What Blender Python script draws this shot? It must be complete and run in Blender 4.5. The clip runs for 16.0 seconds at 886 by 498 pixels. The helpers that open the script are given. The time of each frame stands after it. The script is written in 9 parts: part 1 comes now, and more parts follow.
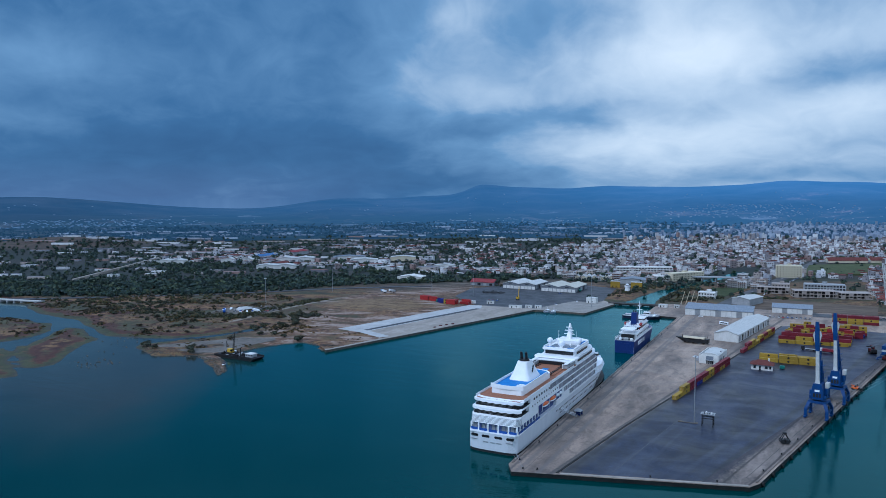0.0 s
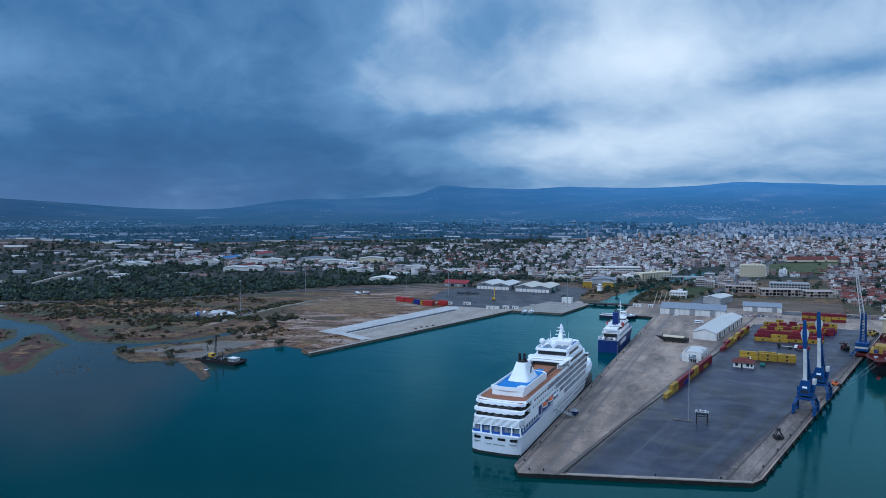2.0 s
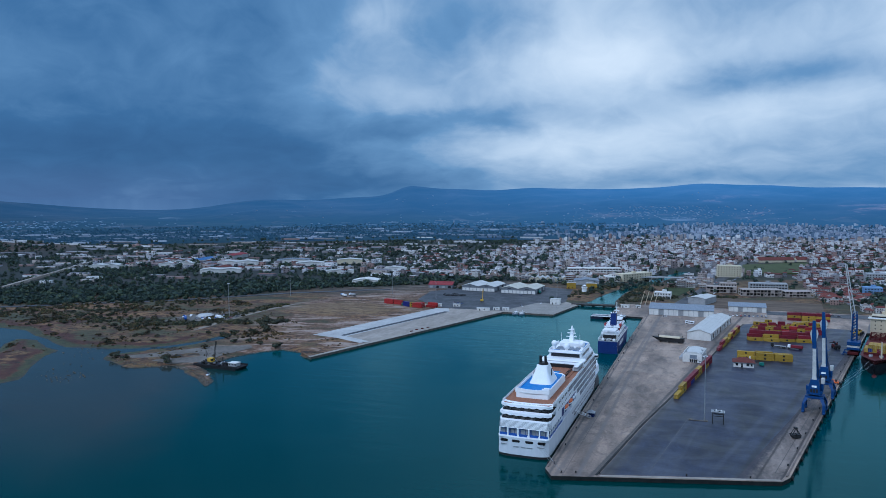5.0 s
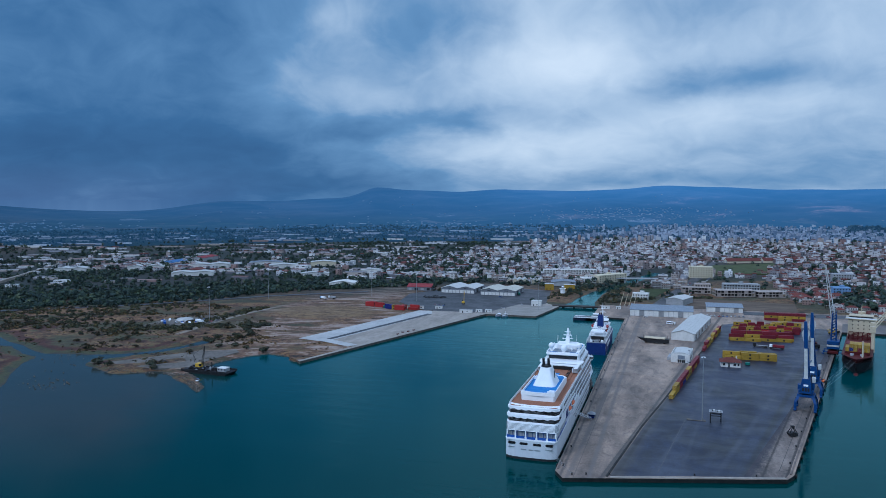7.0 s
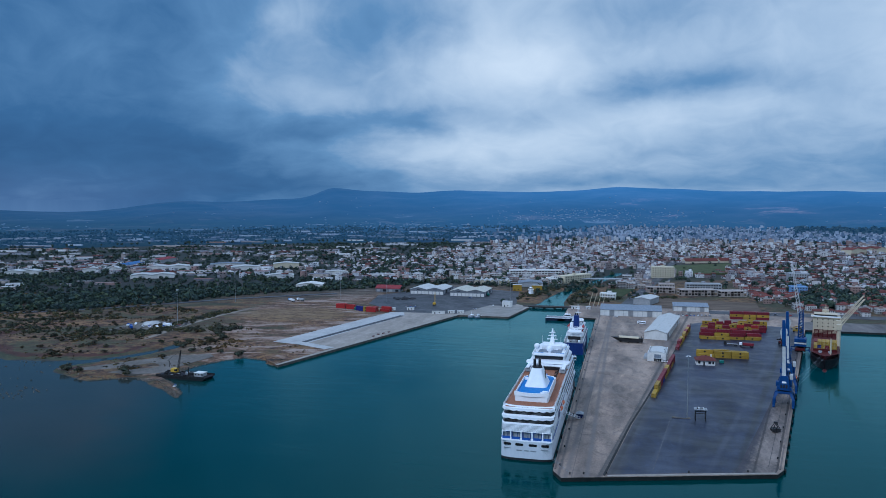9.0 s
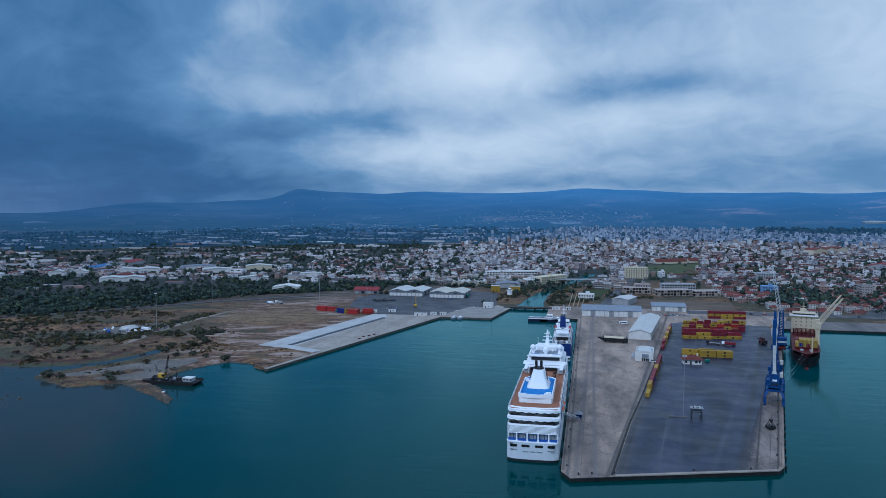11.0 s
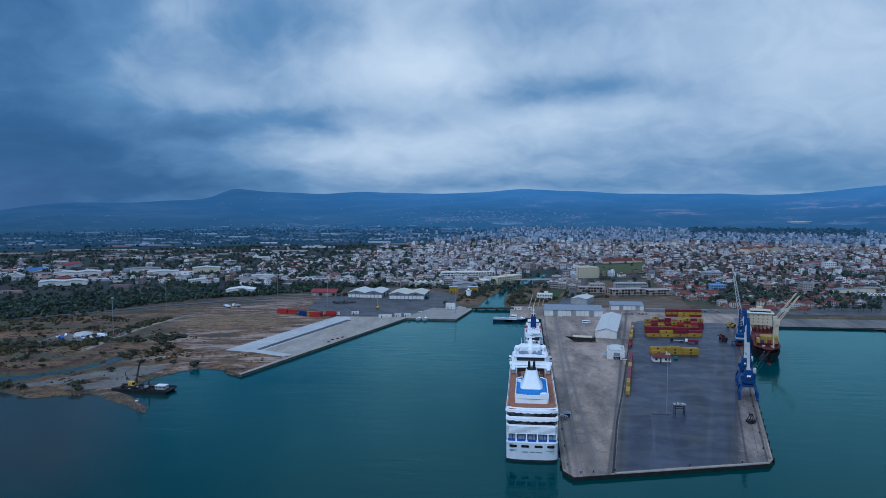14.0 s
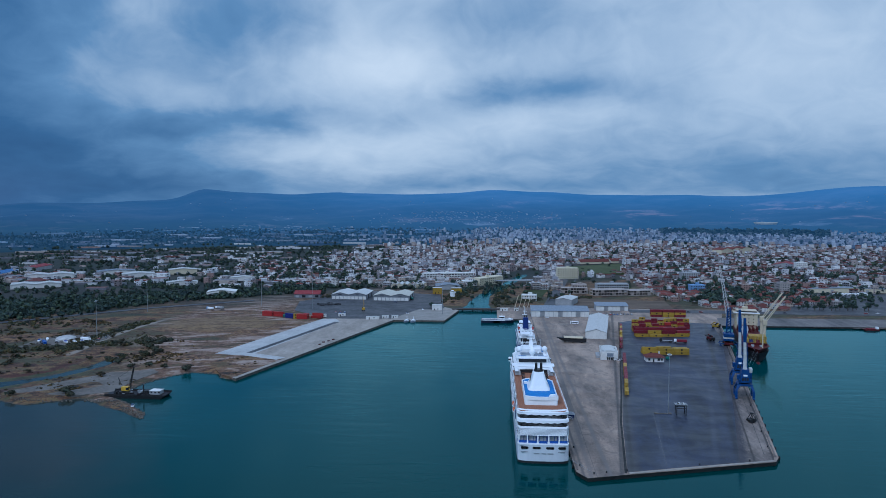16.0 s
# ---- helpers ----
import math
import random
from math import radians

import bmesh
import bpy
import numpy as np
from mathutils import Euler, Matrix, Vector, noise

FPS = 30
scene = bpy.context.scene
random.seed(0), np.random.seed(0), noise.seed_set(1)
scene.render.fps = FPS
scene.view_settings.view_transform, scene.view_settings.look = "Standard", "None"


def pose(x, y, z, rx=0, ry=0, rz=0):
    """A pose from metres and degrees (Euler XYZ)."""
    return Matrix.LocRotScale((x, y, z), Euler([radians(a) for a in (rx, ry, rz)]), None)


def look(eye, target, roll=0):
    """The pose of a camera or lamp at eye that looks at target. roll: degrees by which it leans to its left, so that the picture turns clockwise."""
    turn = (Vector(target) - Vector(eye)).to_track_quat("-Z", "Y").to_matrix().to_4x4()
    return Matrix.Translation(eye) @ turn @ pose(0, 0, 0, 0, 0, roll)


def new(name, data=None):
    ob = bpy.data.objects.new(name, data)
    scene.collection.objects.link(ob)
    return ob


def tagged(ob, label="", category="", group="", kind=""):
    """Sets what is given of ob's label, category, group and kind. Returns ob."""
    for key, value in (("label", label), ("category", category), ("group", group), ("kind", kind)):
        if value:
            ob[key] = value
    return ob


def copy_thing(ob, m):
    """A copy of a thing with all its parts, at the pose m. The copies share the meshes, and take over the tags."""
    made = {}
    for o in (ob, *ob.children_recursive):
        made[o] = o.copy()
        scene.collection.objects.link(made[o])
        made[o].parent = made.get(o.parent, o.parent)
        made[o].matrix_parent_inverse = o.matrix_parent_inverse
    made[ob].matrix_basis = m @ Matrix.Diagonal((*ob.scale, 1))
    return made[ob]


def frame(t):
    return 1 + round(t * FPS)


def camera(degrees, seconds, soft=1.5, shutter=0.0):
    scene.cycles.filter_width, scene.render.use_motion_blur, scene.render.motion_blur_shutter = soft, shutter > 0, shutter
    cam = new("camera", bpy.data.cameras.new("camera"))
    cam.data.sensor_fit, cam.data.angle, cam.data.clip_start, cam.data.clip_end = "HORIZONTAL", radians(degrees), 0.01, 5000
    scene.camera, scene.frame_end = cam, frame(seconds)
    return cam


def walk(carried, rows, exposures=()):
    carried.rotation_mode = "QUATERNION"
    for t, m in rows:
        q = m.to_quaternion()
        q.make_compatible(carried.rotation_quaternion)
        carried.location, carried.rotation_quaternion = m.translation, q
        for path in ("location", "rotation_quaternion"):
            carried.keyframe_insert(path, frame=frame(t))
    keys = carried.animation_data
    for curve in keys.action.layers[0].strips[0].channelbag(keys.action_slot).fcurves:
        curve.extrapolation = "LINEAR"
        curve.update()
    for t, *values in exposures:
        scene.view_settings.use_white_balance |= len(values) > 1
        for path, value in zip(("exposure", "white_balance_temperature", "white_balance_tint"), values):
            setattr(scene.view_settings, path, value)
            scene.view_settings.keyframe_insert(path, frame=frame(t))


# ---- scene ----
cam = camera(63.1, 16.0, soft=0.6)
PATH = [
    (0, (120.668, -291.003, 121.431), (119.747, -289.234, 121.289), -0.4),
    (0.5, (115.74, -293.068, 121.571), (114.832, -291.291, 121.43), -0.5),
    (1, (110.698, -295.097, 121.733), (109.82, -293.306, 121.591), -0.4),
    (1.5, (105.938, -297.167, 121.906), (105.093, -295.36, 121.765), -0.4),
    (2, (101.099, -299.16, 122.126), (100.283, -297.339, 121.985), -0.4),
    (2.5, (96.307, -301.041, 122.328), (95.51, -299.212, 122.188), -0.4),
    (3, (91.678, -302.696, 122.493), (90.891, -300.863, 122.353), -0.4),
    (3.5, (86.697, -304.337, 122.673), (85.923, -302.498, 122.533), -0.4),
    (4, (81.782, -306.138, 122.872), (81.025, -304.293, 122.732), -0.3),
    (6.5, (56.72, -315.094, 124.492), (56.072, -313.207, 124.354), -0.3),
    (7, (51.677, -316.6, 124.698), (51.055, -314.704, 124.561), -0.2),
    (7.5, (46.617, -318.044, 124.891), (46.022, -316.14, 124.754), -0.2),
    (8, (41.864, -319.385, 124.988), (41.292, -317.473, 124.852), -0.2),
    (8.5, (37.078, -320.384, 125.102), (36.539, -318.463, 124.967), -0.2),
    (9, (32.21, -321.378, 125.183), (31.711, -319.446, 125.048), -0.1),
    (11.5, (7.028, -326.435, 125.978), (6.647, -324.476, 125.846), -0.1),
    (12, (1.944, -327.397, 126.131), (1.585, -325.434, 125.999), -0.1),
    (12.5, (-3.229, -328.065, 126.332), (-3.558, -326.096, 126.2), -0.1),
    (13, (-8.285, -328.569, 126.574), (-8.564, -326.593, 126.442), -0.1),
    (13.5, (-13.563, -329.193, 126.758), (-13.808, -327.213, 126.626), -0.1),
    (14, (-18.61, -329.723, 126.946), (-18.834, -327.739, 126.814), -0.0),
    (14.5, (-23.43, -329.97, 127.096), (-23.634, -327.985, 126.965), -0.0),
    (15, (-28.35, -330.223, 127.289), (-28.533, -328.236, 127.158), -0.0),
    (15.5, (-33.822, -330.56, 127.501), (-33.982, -328.571, 127.37), 0.0),
    (16, (-39.771, -330.723, 127.664), (-39.907, -328.732, 127.534), 0.1),
]
walk(cam, [(t, look(eye, target, roll)) for t, eye, target, roll in PATH], [(0, 0.20, 5460, 10), (8, 0.04, 5380, 10), (16, -0.08, 5300, 10)])


# ---- world, sun ----
SUN_AZ, SUN_EL = 215.0, 42.0
world = bpy.data.worlds.new("overcast_sky")
scene.world = world
world.use_nodes = True


class Nodes:
    """Short node-graph writing: n.math('ADD', a, b) and so on; sockets or numbers as inputs."""

    def __init__(self, tree):
        self.t = tree

    def make(self, kind):
        return self.t.nodes.new(kind)

    def put(self, sock, v):
        if v is None:
            return
        if isinstance(v, bpy.types.NodeSocket):
            self.t.links.new(v, sock)
        elif isinstance(v, (tuple, list)) and len(v) == 3 and sock.type == "RGBA":
            sock.default_value = (*v, 1)
        else:
            sock.default_value = v

    def math(self, op, a, b=None, c=None, clamp=False):
        nd = self.make("ShaderNodeMath")
        nd.operation, nd.use_clamp = op, clamp
        for s, v in zip(nd.inputs, (a, b, c)):
            self.put(s, v)
        return nd.outputs[0]

    def vec(self, op, a, b=None):
        nd = self.make("ShaderNodeVectorMath")
        nd.operation = op
        self.put(nd.inputs[0], a)
        self.put(nd.inputs[1], b)
        return nd.outputs[0]

    def xyz(self, x, y, z):
        nd = self.make("ShaderNodeCombineXYZ")
        for s, v in zip(nd.inputs, (x, y, z)):
            self.put(s, v)
        return nd.outputs[0]

    def split(self, v):
        nd = self.make("ShaderNodeSeparateXYZ")
        self.put(nd.inputs[0], v)
        return nd.outputs

    def noise(self, v, scale, detail=4.0, rough=0.55, distort=0.0):
        nd = self.make("ShaderNodeTexNoise")
        self.put(nd.inputs["Vector"], v)
        nd.inputs["Scale"].default_value = scale
        nd.inputs["Detail"].default_value = detail
        nd.inputs["Roughness"].default_value = rough
        nd.inputs["Distortion"].default_value = distort
        return nd.outputs

    def ramp(self, f, stops, mode="LINEAR"):
        nd = self.make("ShaderNodeValToRGB")
        self.put(nd.inputs[0], f)
        el = nd.color_ramp.elements
        nd.color_ramp.interpolation = mode
        while len(el) < len(stops):
            el.new(0.5)
        for e, (p, c) in zip(el, stops):
            e.position = p
            e.color = (*c, 1) if isinstance(c, tuple) else (c, c, c, 1)
        return nd.outputs[0]

    def mix(self, f, a, b, kind="MIX"):
        nd = self.make("ShaderNodeMix")
        nd.data_type, nd.blend_type = "RGBA", kind
        self.put(nd.inputs[0], f)
        self.put(nd.inputs[6], a)
        self.put(nd.inputs[7], b)
        return nd.outputs[2]

    def span(self, v, a, b, c=0.0, d=1.0):
        nd = self.make("ShaderNodeMapRange")
        for s, x in zip(nd.inputs, (v, a, b, c, d)):
            self.put(s, x)
        return nd.outputs[0]


def build_sky():
    n = Nodes(world.node_tree)
    n.t.nodes.clear()
    way = n.make("ShaderNodeTexCoord").outputs["Generated"]
    x, y, z = n.split(way)
    az = n.math("MULTIPLY", n.math("ARCTAN2", x, y), 180 / math.pi)
    el = n.math("MULTIPLY", n.math("ARCSINE", z), 180 / math.pi)
    # cloud space: azimuth against a height that spreads towards the zenith
    lift = n.math("LOGARITHM", n.math("ADD", n.math("MAXIMUM", el, 0.0), 5.0), math.e)
    sheet = n.xyz(n.math("MULTIPLY", az, 0.088), n.math("MULTIPLY", lift, 2.1), 0.0)
    drift = n.split(n.noise(sheet, 1.1, 6, 0.58)[1])
    wa = n.math("MULTIPLY_ADD", n.math("SUBTRACT", drift[0], 0.5), 11.0, az)
    we = n.math("MULTIPLY_ADD", n.math("SUBTRACT", drift[1], 0.5), 4.0, el)
    # heavy cloud in the west, thinning to a bright ragged deck over the town
    v = n.span(wa, -36.0, -12.0, 0.29, 0.66)
    v = n.math("ADD", v, n.span(el, 14.0, 40.0, 0.0, 0.14))
    # single banks and rifts: azimuth, elevation, half widths, strength
    for a, e, ra, re, amp in (
            (-56, 9.8, 6, 1.8, 0.15), (-58, 5.4, 4, 0.9, 0.09), (-46, 3.9, 17, 2.0, -0.13), (-36, 12.6, 7, 3.4, 0.07), (-46, 1.2, 11, 1.3, -0.05), (-25, 13.4, 2.6, 1.6, 0.17),
            (-17, 13.0, 5, 1.8, -0.09), (-9.5, 10.2, 8, 2.6, 0.20), (-26, 8.0, 5.5, 2.4, 0.16), (-22.6, 6.7, 2.4, 0.9, 0.12), (-19, 6.2, 8, 0.9, -0.17), (-25, 4.9, 4, 0.8, -0.12),
            (-13, 4.3, 8, 1.2, 0.19), (2, 8.3, 7.5, 1.0, -0.21), (4, 6.0, 8, 1.0, 0.10), (4, 14.0, 5, 1.8, -0.10), (17, 2.6, 14, 2.0, -0.16), (-8, 1.2, 14, 0.8, -0.10), (21, 11.0, 9, 3.0, 0.10), (-26, 1.2, 9, 1.6, -0.13), (8, 1.0, 18, 0.9, -0.07), (-21.5, 10.5, 3.5, 3.0, -0.06)):
        u = n.math("DIVIDE", n.math("SUBTRACT", wa, a), ra)
        w = n.math("DIVIDE", n.math("SUBTRACT", we, e), re)
        r = n.math("MULTIPLY_ADD", u, u, n.math("MULTIPLY", w, w))
        v = n.math("MULTIPLY_ADD", n.math("EXPONENT", n.math("MULTIPLY", r, -0.8)), amp, v)
    big = n.noise(n.vec("MULTIPLY", sheet, (1.0, 0.75, 1.0)), 1.2, 6, 0.50, 0.5)[0]
    fine = n.noise(n.vec("MULTIPLY", sheet, (1.0, 0.9, 1.0)), 3.0, 6, 0.55, 0.9)[0]
    v = n.math("MULTIPLY_ADD", n.math("SUBTRACT", big, 0.5), 0.30, v)
    v = n.math("MULTIPLY_ADD", n.math("SUBTRACT", fine, 0.5), 0.18, v)
    cloud = n.ramp(v, [(0.0, (0.019, 0.068, 0.165)), (0.24, (0.047, 0.132, 0.262)), (0.46, (0.146, 0.272, 0.422)),
                       (0.70, (0.46, 0.55, 0.625)), (1.0, (0.82, 0.85, 0.83))])
    warm = n.math("MULTIPLY", n.span(el, 3.0, 0.3, 0.0, 0.15), n.span(az, -30.0, -42.0))
    cloud = n.mix(warm, cloud, (0.19, 0.20, 0.33))
    # the overcast is brightest and most neutral overhead
    cloud = n.mix(n.span(el, 20.0, 48.0), cloud, n.mix(big, (0.36, 0.50, 0.74), (0.70, 0.90, 1.18)))
    nishita = n.make("ShaderNodeTexSky")
    nishita.sky_type, nishita.sun_disc = "NISHITA", False
    nishita.sun_elevation, nishita.sun_rotation = radians(SUN_EL), radians(SUN_AZ)
    gap = n.vec("SCALE", nishita.outputs[0])
    gap.node.inputs["Scale"].default_value = 0.06
    col = n.mix(0.94, gap, cloud)
    bg = n.make("ShaderNodeBackground")
    n.put(bg.inputs[0], col)
    bg.inputs[1].default_value = 1.0
    n.t.links.new(bg.outputs[0], n.make("ShaderNodeOutputWorld").inputs[0])


build_sky()
sun = new("sun", bpy.data.lights.new("sun", "SUN"))
sun.data.energy, sun.data.angle, sun.data.color = 1.4, radians(16), (0.93, 0.96, 1.0)
sun.rotation_euler = (radians(90 - SUN_EL), 0, radians(180 - SUN_AZ))


# ---- materials ----
def surface(name, dark, light, scale=1.0, rough=0.7, bump=0.15, metal=0.0, vary=0.0, fine=6.0, streak=(1, 1, 1), rough_vary=0.1, ior=1.45):
    """Two-scale mottled surface between two real base colours; vary: spread of brightness from object to object."""
    m = bpy.data.materials.new(name)
    m.use_nodes = True
    n = Nodes(m.node_tree)
    bsdf = n.t.nodes["Principled BSDF"]
    at = n.vec("MULTIPLY", n.make("ShaderNodeTexCoord").outputs["Object"], streak)
    big = n.noise(at, scale, 4, 0.6)[0]
    small = n.noise(at, scale * fine, 3, 0.6)[0]
    f = n.math("MULTIPLY_ADD", small, 0.4, n.math("MULTIPLY", big, 0.6))
    f = n.span(f, 0.33, 0.67)
    col = n.mix(f, dark, light)
    if vary:
        rnd = n.make("ShaderNodeObjectInfo").outputs["Random"]
        col = n.mix(1.0, col, n.ramp(rnd, [(0, 1 - vary), (1, 1 + vary)]), "MULTIPLY")
    n.put(bsdf.inputs["Base Color"], col)
    n.put(bsdf.inputs["Roughness"], n.span(f, 0, 1, min(rough + rough_vary, 1), max(rough - rough_vary, 0.02)))
    bsdf.inputs["Metallic"].default_value = metal
    bsdf.inputs["IOR"].default_value = ior
    bsdf.inputs["Specular IOR Level"].default_value = 0.28
    if bump:
        b = n.make("ShaderNodeBump")
        b.inputs["Strength"].default_value = bump
        b.inputs["Distance"].default_value = 0.05
        n.put(b.inputs["Height"], small)
        n.put(bsdf.inputs["Normal"], b.outputs[0])
    return m


def island(name, stops, rough=0.8, drift=False, roofs=False):
    """Many joined pieces, each with one of several colours."""
    m = bpy.data.materials.new(name)
    m.use_nodes = True
    n = Nodes(m.node_tree)
    bsdf = n.t.nodes["Principled BSDF"]
    rnd = n.make("ShaderNodeNewGeometry").outputs["Random Per Island"]
    col = n.ramp(rnd, [(i / len(stops), c) for i, c in enumerate(stops)], "CONSTANT")
    at = n.make("ShaderNodeTexCoord").outputs["Object"]
    if drift:
        col = n.mix(1.0, col, n.ramp(n.noise(at, 0.09, 3, 0.6)[0], [(0.34, (0.55, 0.62, 0.80)), (0.47, (0.95, 0.98, 1.0)), (0.56, (1.35, 1.3, 1.05)), (0.68, (1.9, 1.55, 1.0))]), "MULTIPLY")
    if roofs:
        up = n.split(n.make("ShaderNodeNewGeometry").outputs["Normal"])[2]
        shuffle = n.math("FRACT", n.math("MULTIPLY", rnd, 7.31))
        top = n.ramp(shuffle, [(0.0, (0.36, 0.36, 0.37)), (0.30, (0.52, 0.51, 0.50)), (0.50, (0.17, 0.072, 0.056)), (0.66, (0.17, 0.17, 0.19)), (0.84, (0.26, 0.155, 0.13))], "CONSTANT")
        col = n.mix(n.span(up, 0.5, 0.6), col, top)
    grime = n.ramp(n.noise(at, 0.35, 4, 0.65)[0], [(0.3, 0.72), (0.7, 1.05)])
    n.put(bsdf.inputs["Base Color"], n.mix(1.0, col, grime, "MULTIPLY"))
    bsdf.inputs["Roughness"].default_value = rough
    return m


def choice(name, stops, rough=0.8, scale=0.5, dirt=0.75):
    """Whole objects, each with one of several colours, weathered."""
    m = bpy.data.materials.new(name)
    m.use_nodes = True
    n = Nodes(m.node_tree)
    bsdf = n.t.nodes["Principled BSDF"]
    rnd = n.make("ShaderNodeObjectInfo").outputs["Random"]
    col = n.ramp(rnd, [(i / len(stops), c) for i, c in enumerate(stops)], "CONSTANT")
    at = n.make("ShaderNodeTexCoord").outputs["Object"]
    grime = n.ramp(n.noise(at, scale, 5, 0.65)[0], [(0.3, dirt), (0.7, 1.05)])
    n.put(bsdf.inputs["Base Color"], n.mix(1.0, col, grime, "MULTIPLY"))
    bsdf.inputs["Roughness"].default_value = rough
    return m


def water_material():
    m = bpy.data.materials.new("harbour_water")
    m.use_nodes = True
    n = Nodes(m.node_tree)
    n.t.nodes.remove(n.t.nodes["Principled BSDF"])
    body, sheen, both, edge = (n.make("ShaderNode" + k) for k in ("BsdfDiffuse", "BsdfAnisotropic", "MixShader", "Fresnel"))
    at = n.make("ShaderNodeTexCoord").outputs["Object"]
    x, y, z = n.split(at)
    swirl = n.math("MULTIPLY", n.math("SUBTRACT", n.noise(at, 0.014, 4, 0.6, 0.8)[0], 0.5), 44.0)
    # silt carried out of the river mouth on the west side
    reach = n.math("ADD", n.math("MULTIPLY_ADD", y, -0.44, n.math("MULTIPLY", x, -1.0)), swirl)
    silt = n.math("MULTIPLY", n.span(reach, 196.0, 250.0, 0.0, 0.92), n.span(n.math("ADD", y, n.math("MULTIPLY", swirl, 0.6)), -100.0, -10.0))
    # body colour goes from dark in the south to brighter northward, slightly eastward
    north_blend = n.span(n.math("MULTIPLY_ADD", n.math("SUBTRACT", n.noise(at, 0.008, 4, 0.6)[0], 0.5), 220.0, n.math("MULTIPLY_ADD", x, 0.10, y)), -190.0, 240.0)
    deep = n.mix(north_blend, (0.0001, 0.024, 0.019), (0.0005, 0.043, 0.046))
    mud = n.mix(n.noise(at, 0.03, 5, 0.6)[0], (0.018, 0.026, 0.023), (0.046, 0.045, 0.037))
    n.put(body.inputs["Color"], n.mix(silt, deep, mud))
    calm = n.noise(at, 0.010, 3, 0.55, 1.2)[0]
    n.put(sheen.inputs["Roughness"], n.span(calm, 0.35, 0.65, 0.06, 0.16))
    edge.inputs["IOR"].default_value = 1.27
    n.put(sheen.inputs["Color"], n.mix(silt, (0.42, 0.78, 0.86), (0.66, 0.82, 0.83)))
    ripple = n.noise(n.vec("MULTIPLY", at, (0.22, 0.55, 1.0)), 1.0, 3, 0.5)[0]
    chop = n.noise(n.vec("MULTIPLY", at, (0.03, 0.12, 1.0)), 1.0, 4, 0.55, 0.6)[0]
    b = n.make("ShaderNodeBump")
    n.put(b.inputs["Strength"], n.span(calm, 0.40, 0.62, 0.07, 0.24))
    b.inputs["Distance"].default_value = 1.0
    n.put(b.inputs["Height"], n.math("MULTIPLY_ADD", ripple, 0.35, n.math("MULTIPLY", chop, 1.2)))
    for node in (sheen, edge):
        n.put(node.inputs["Normal"], b.outputs[0])
    n.put(both.inputs[0], edge.outputs[0])
    n.put(both.inputs[1], body.outputs[0])
    n.put(both.inputs[2], sheen.outputs[0])
    n.put(n.t.nodes["Material Output"].inputs[0], both.outputs[0])
    return m


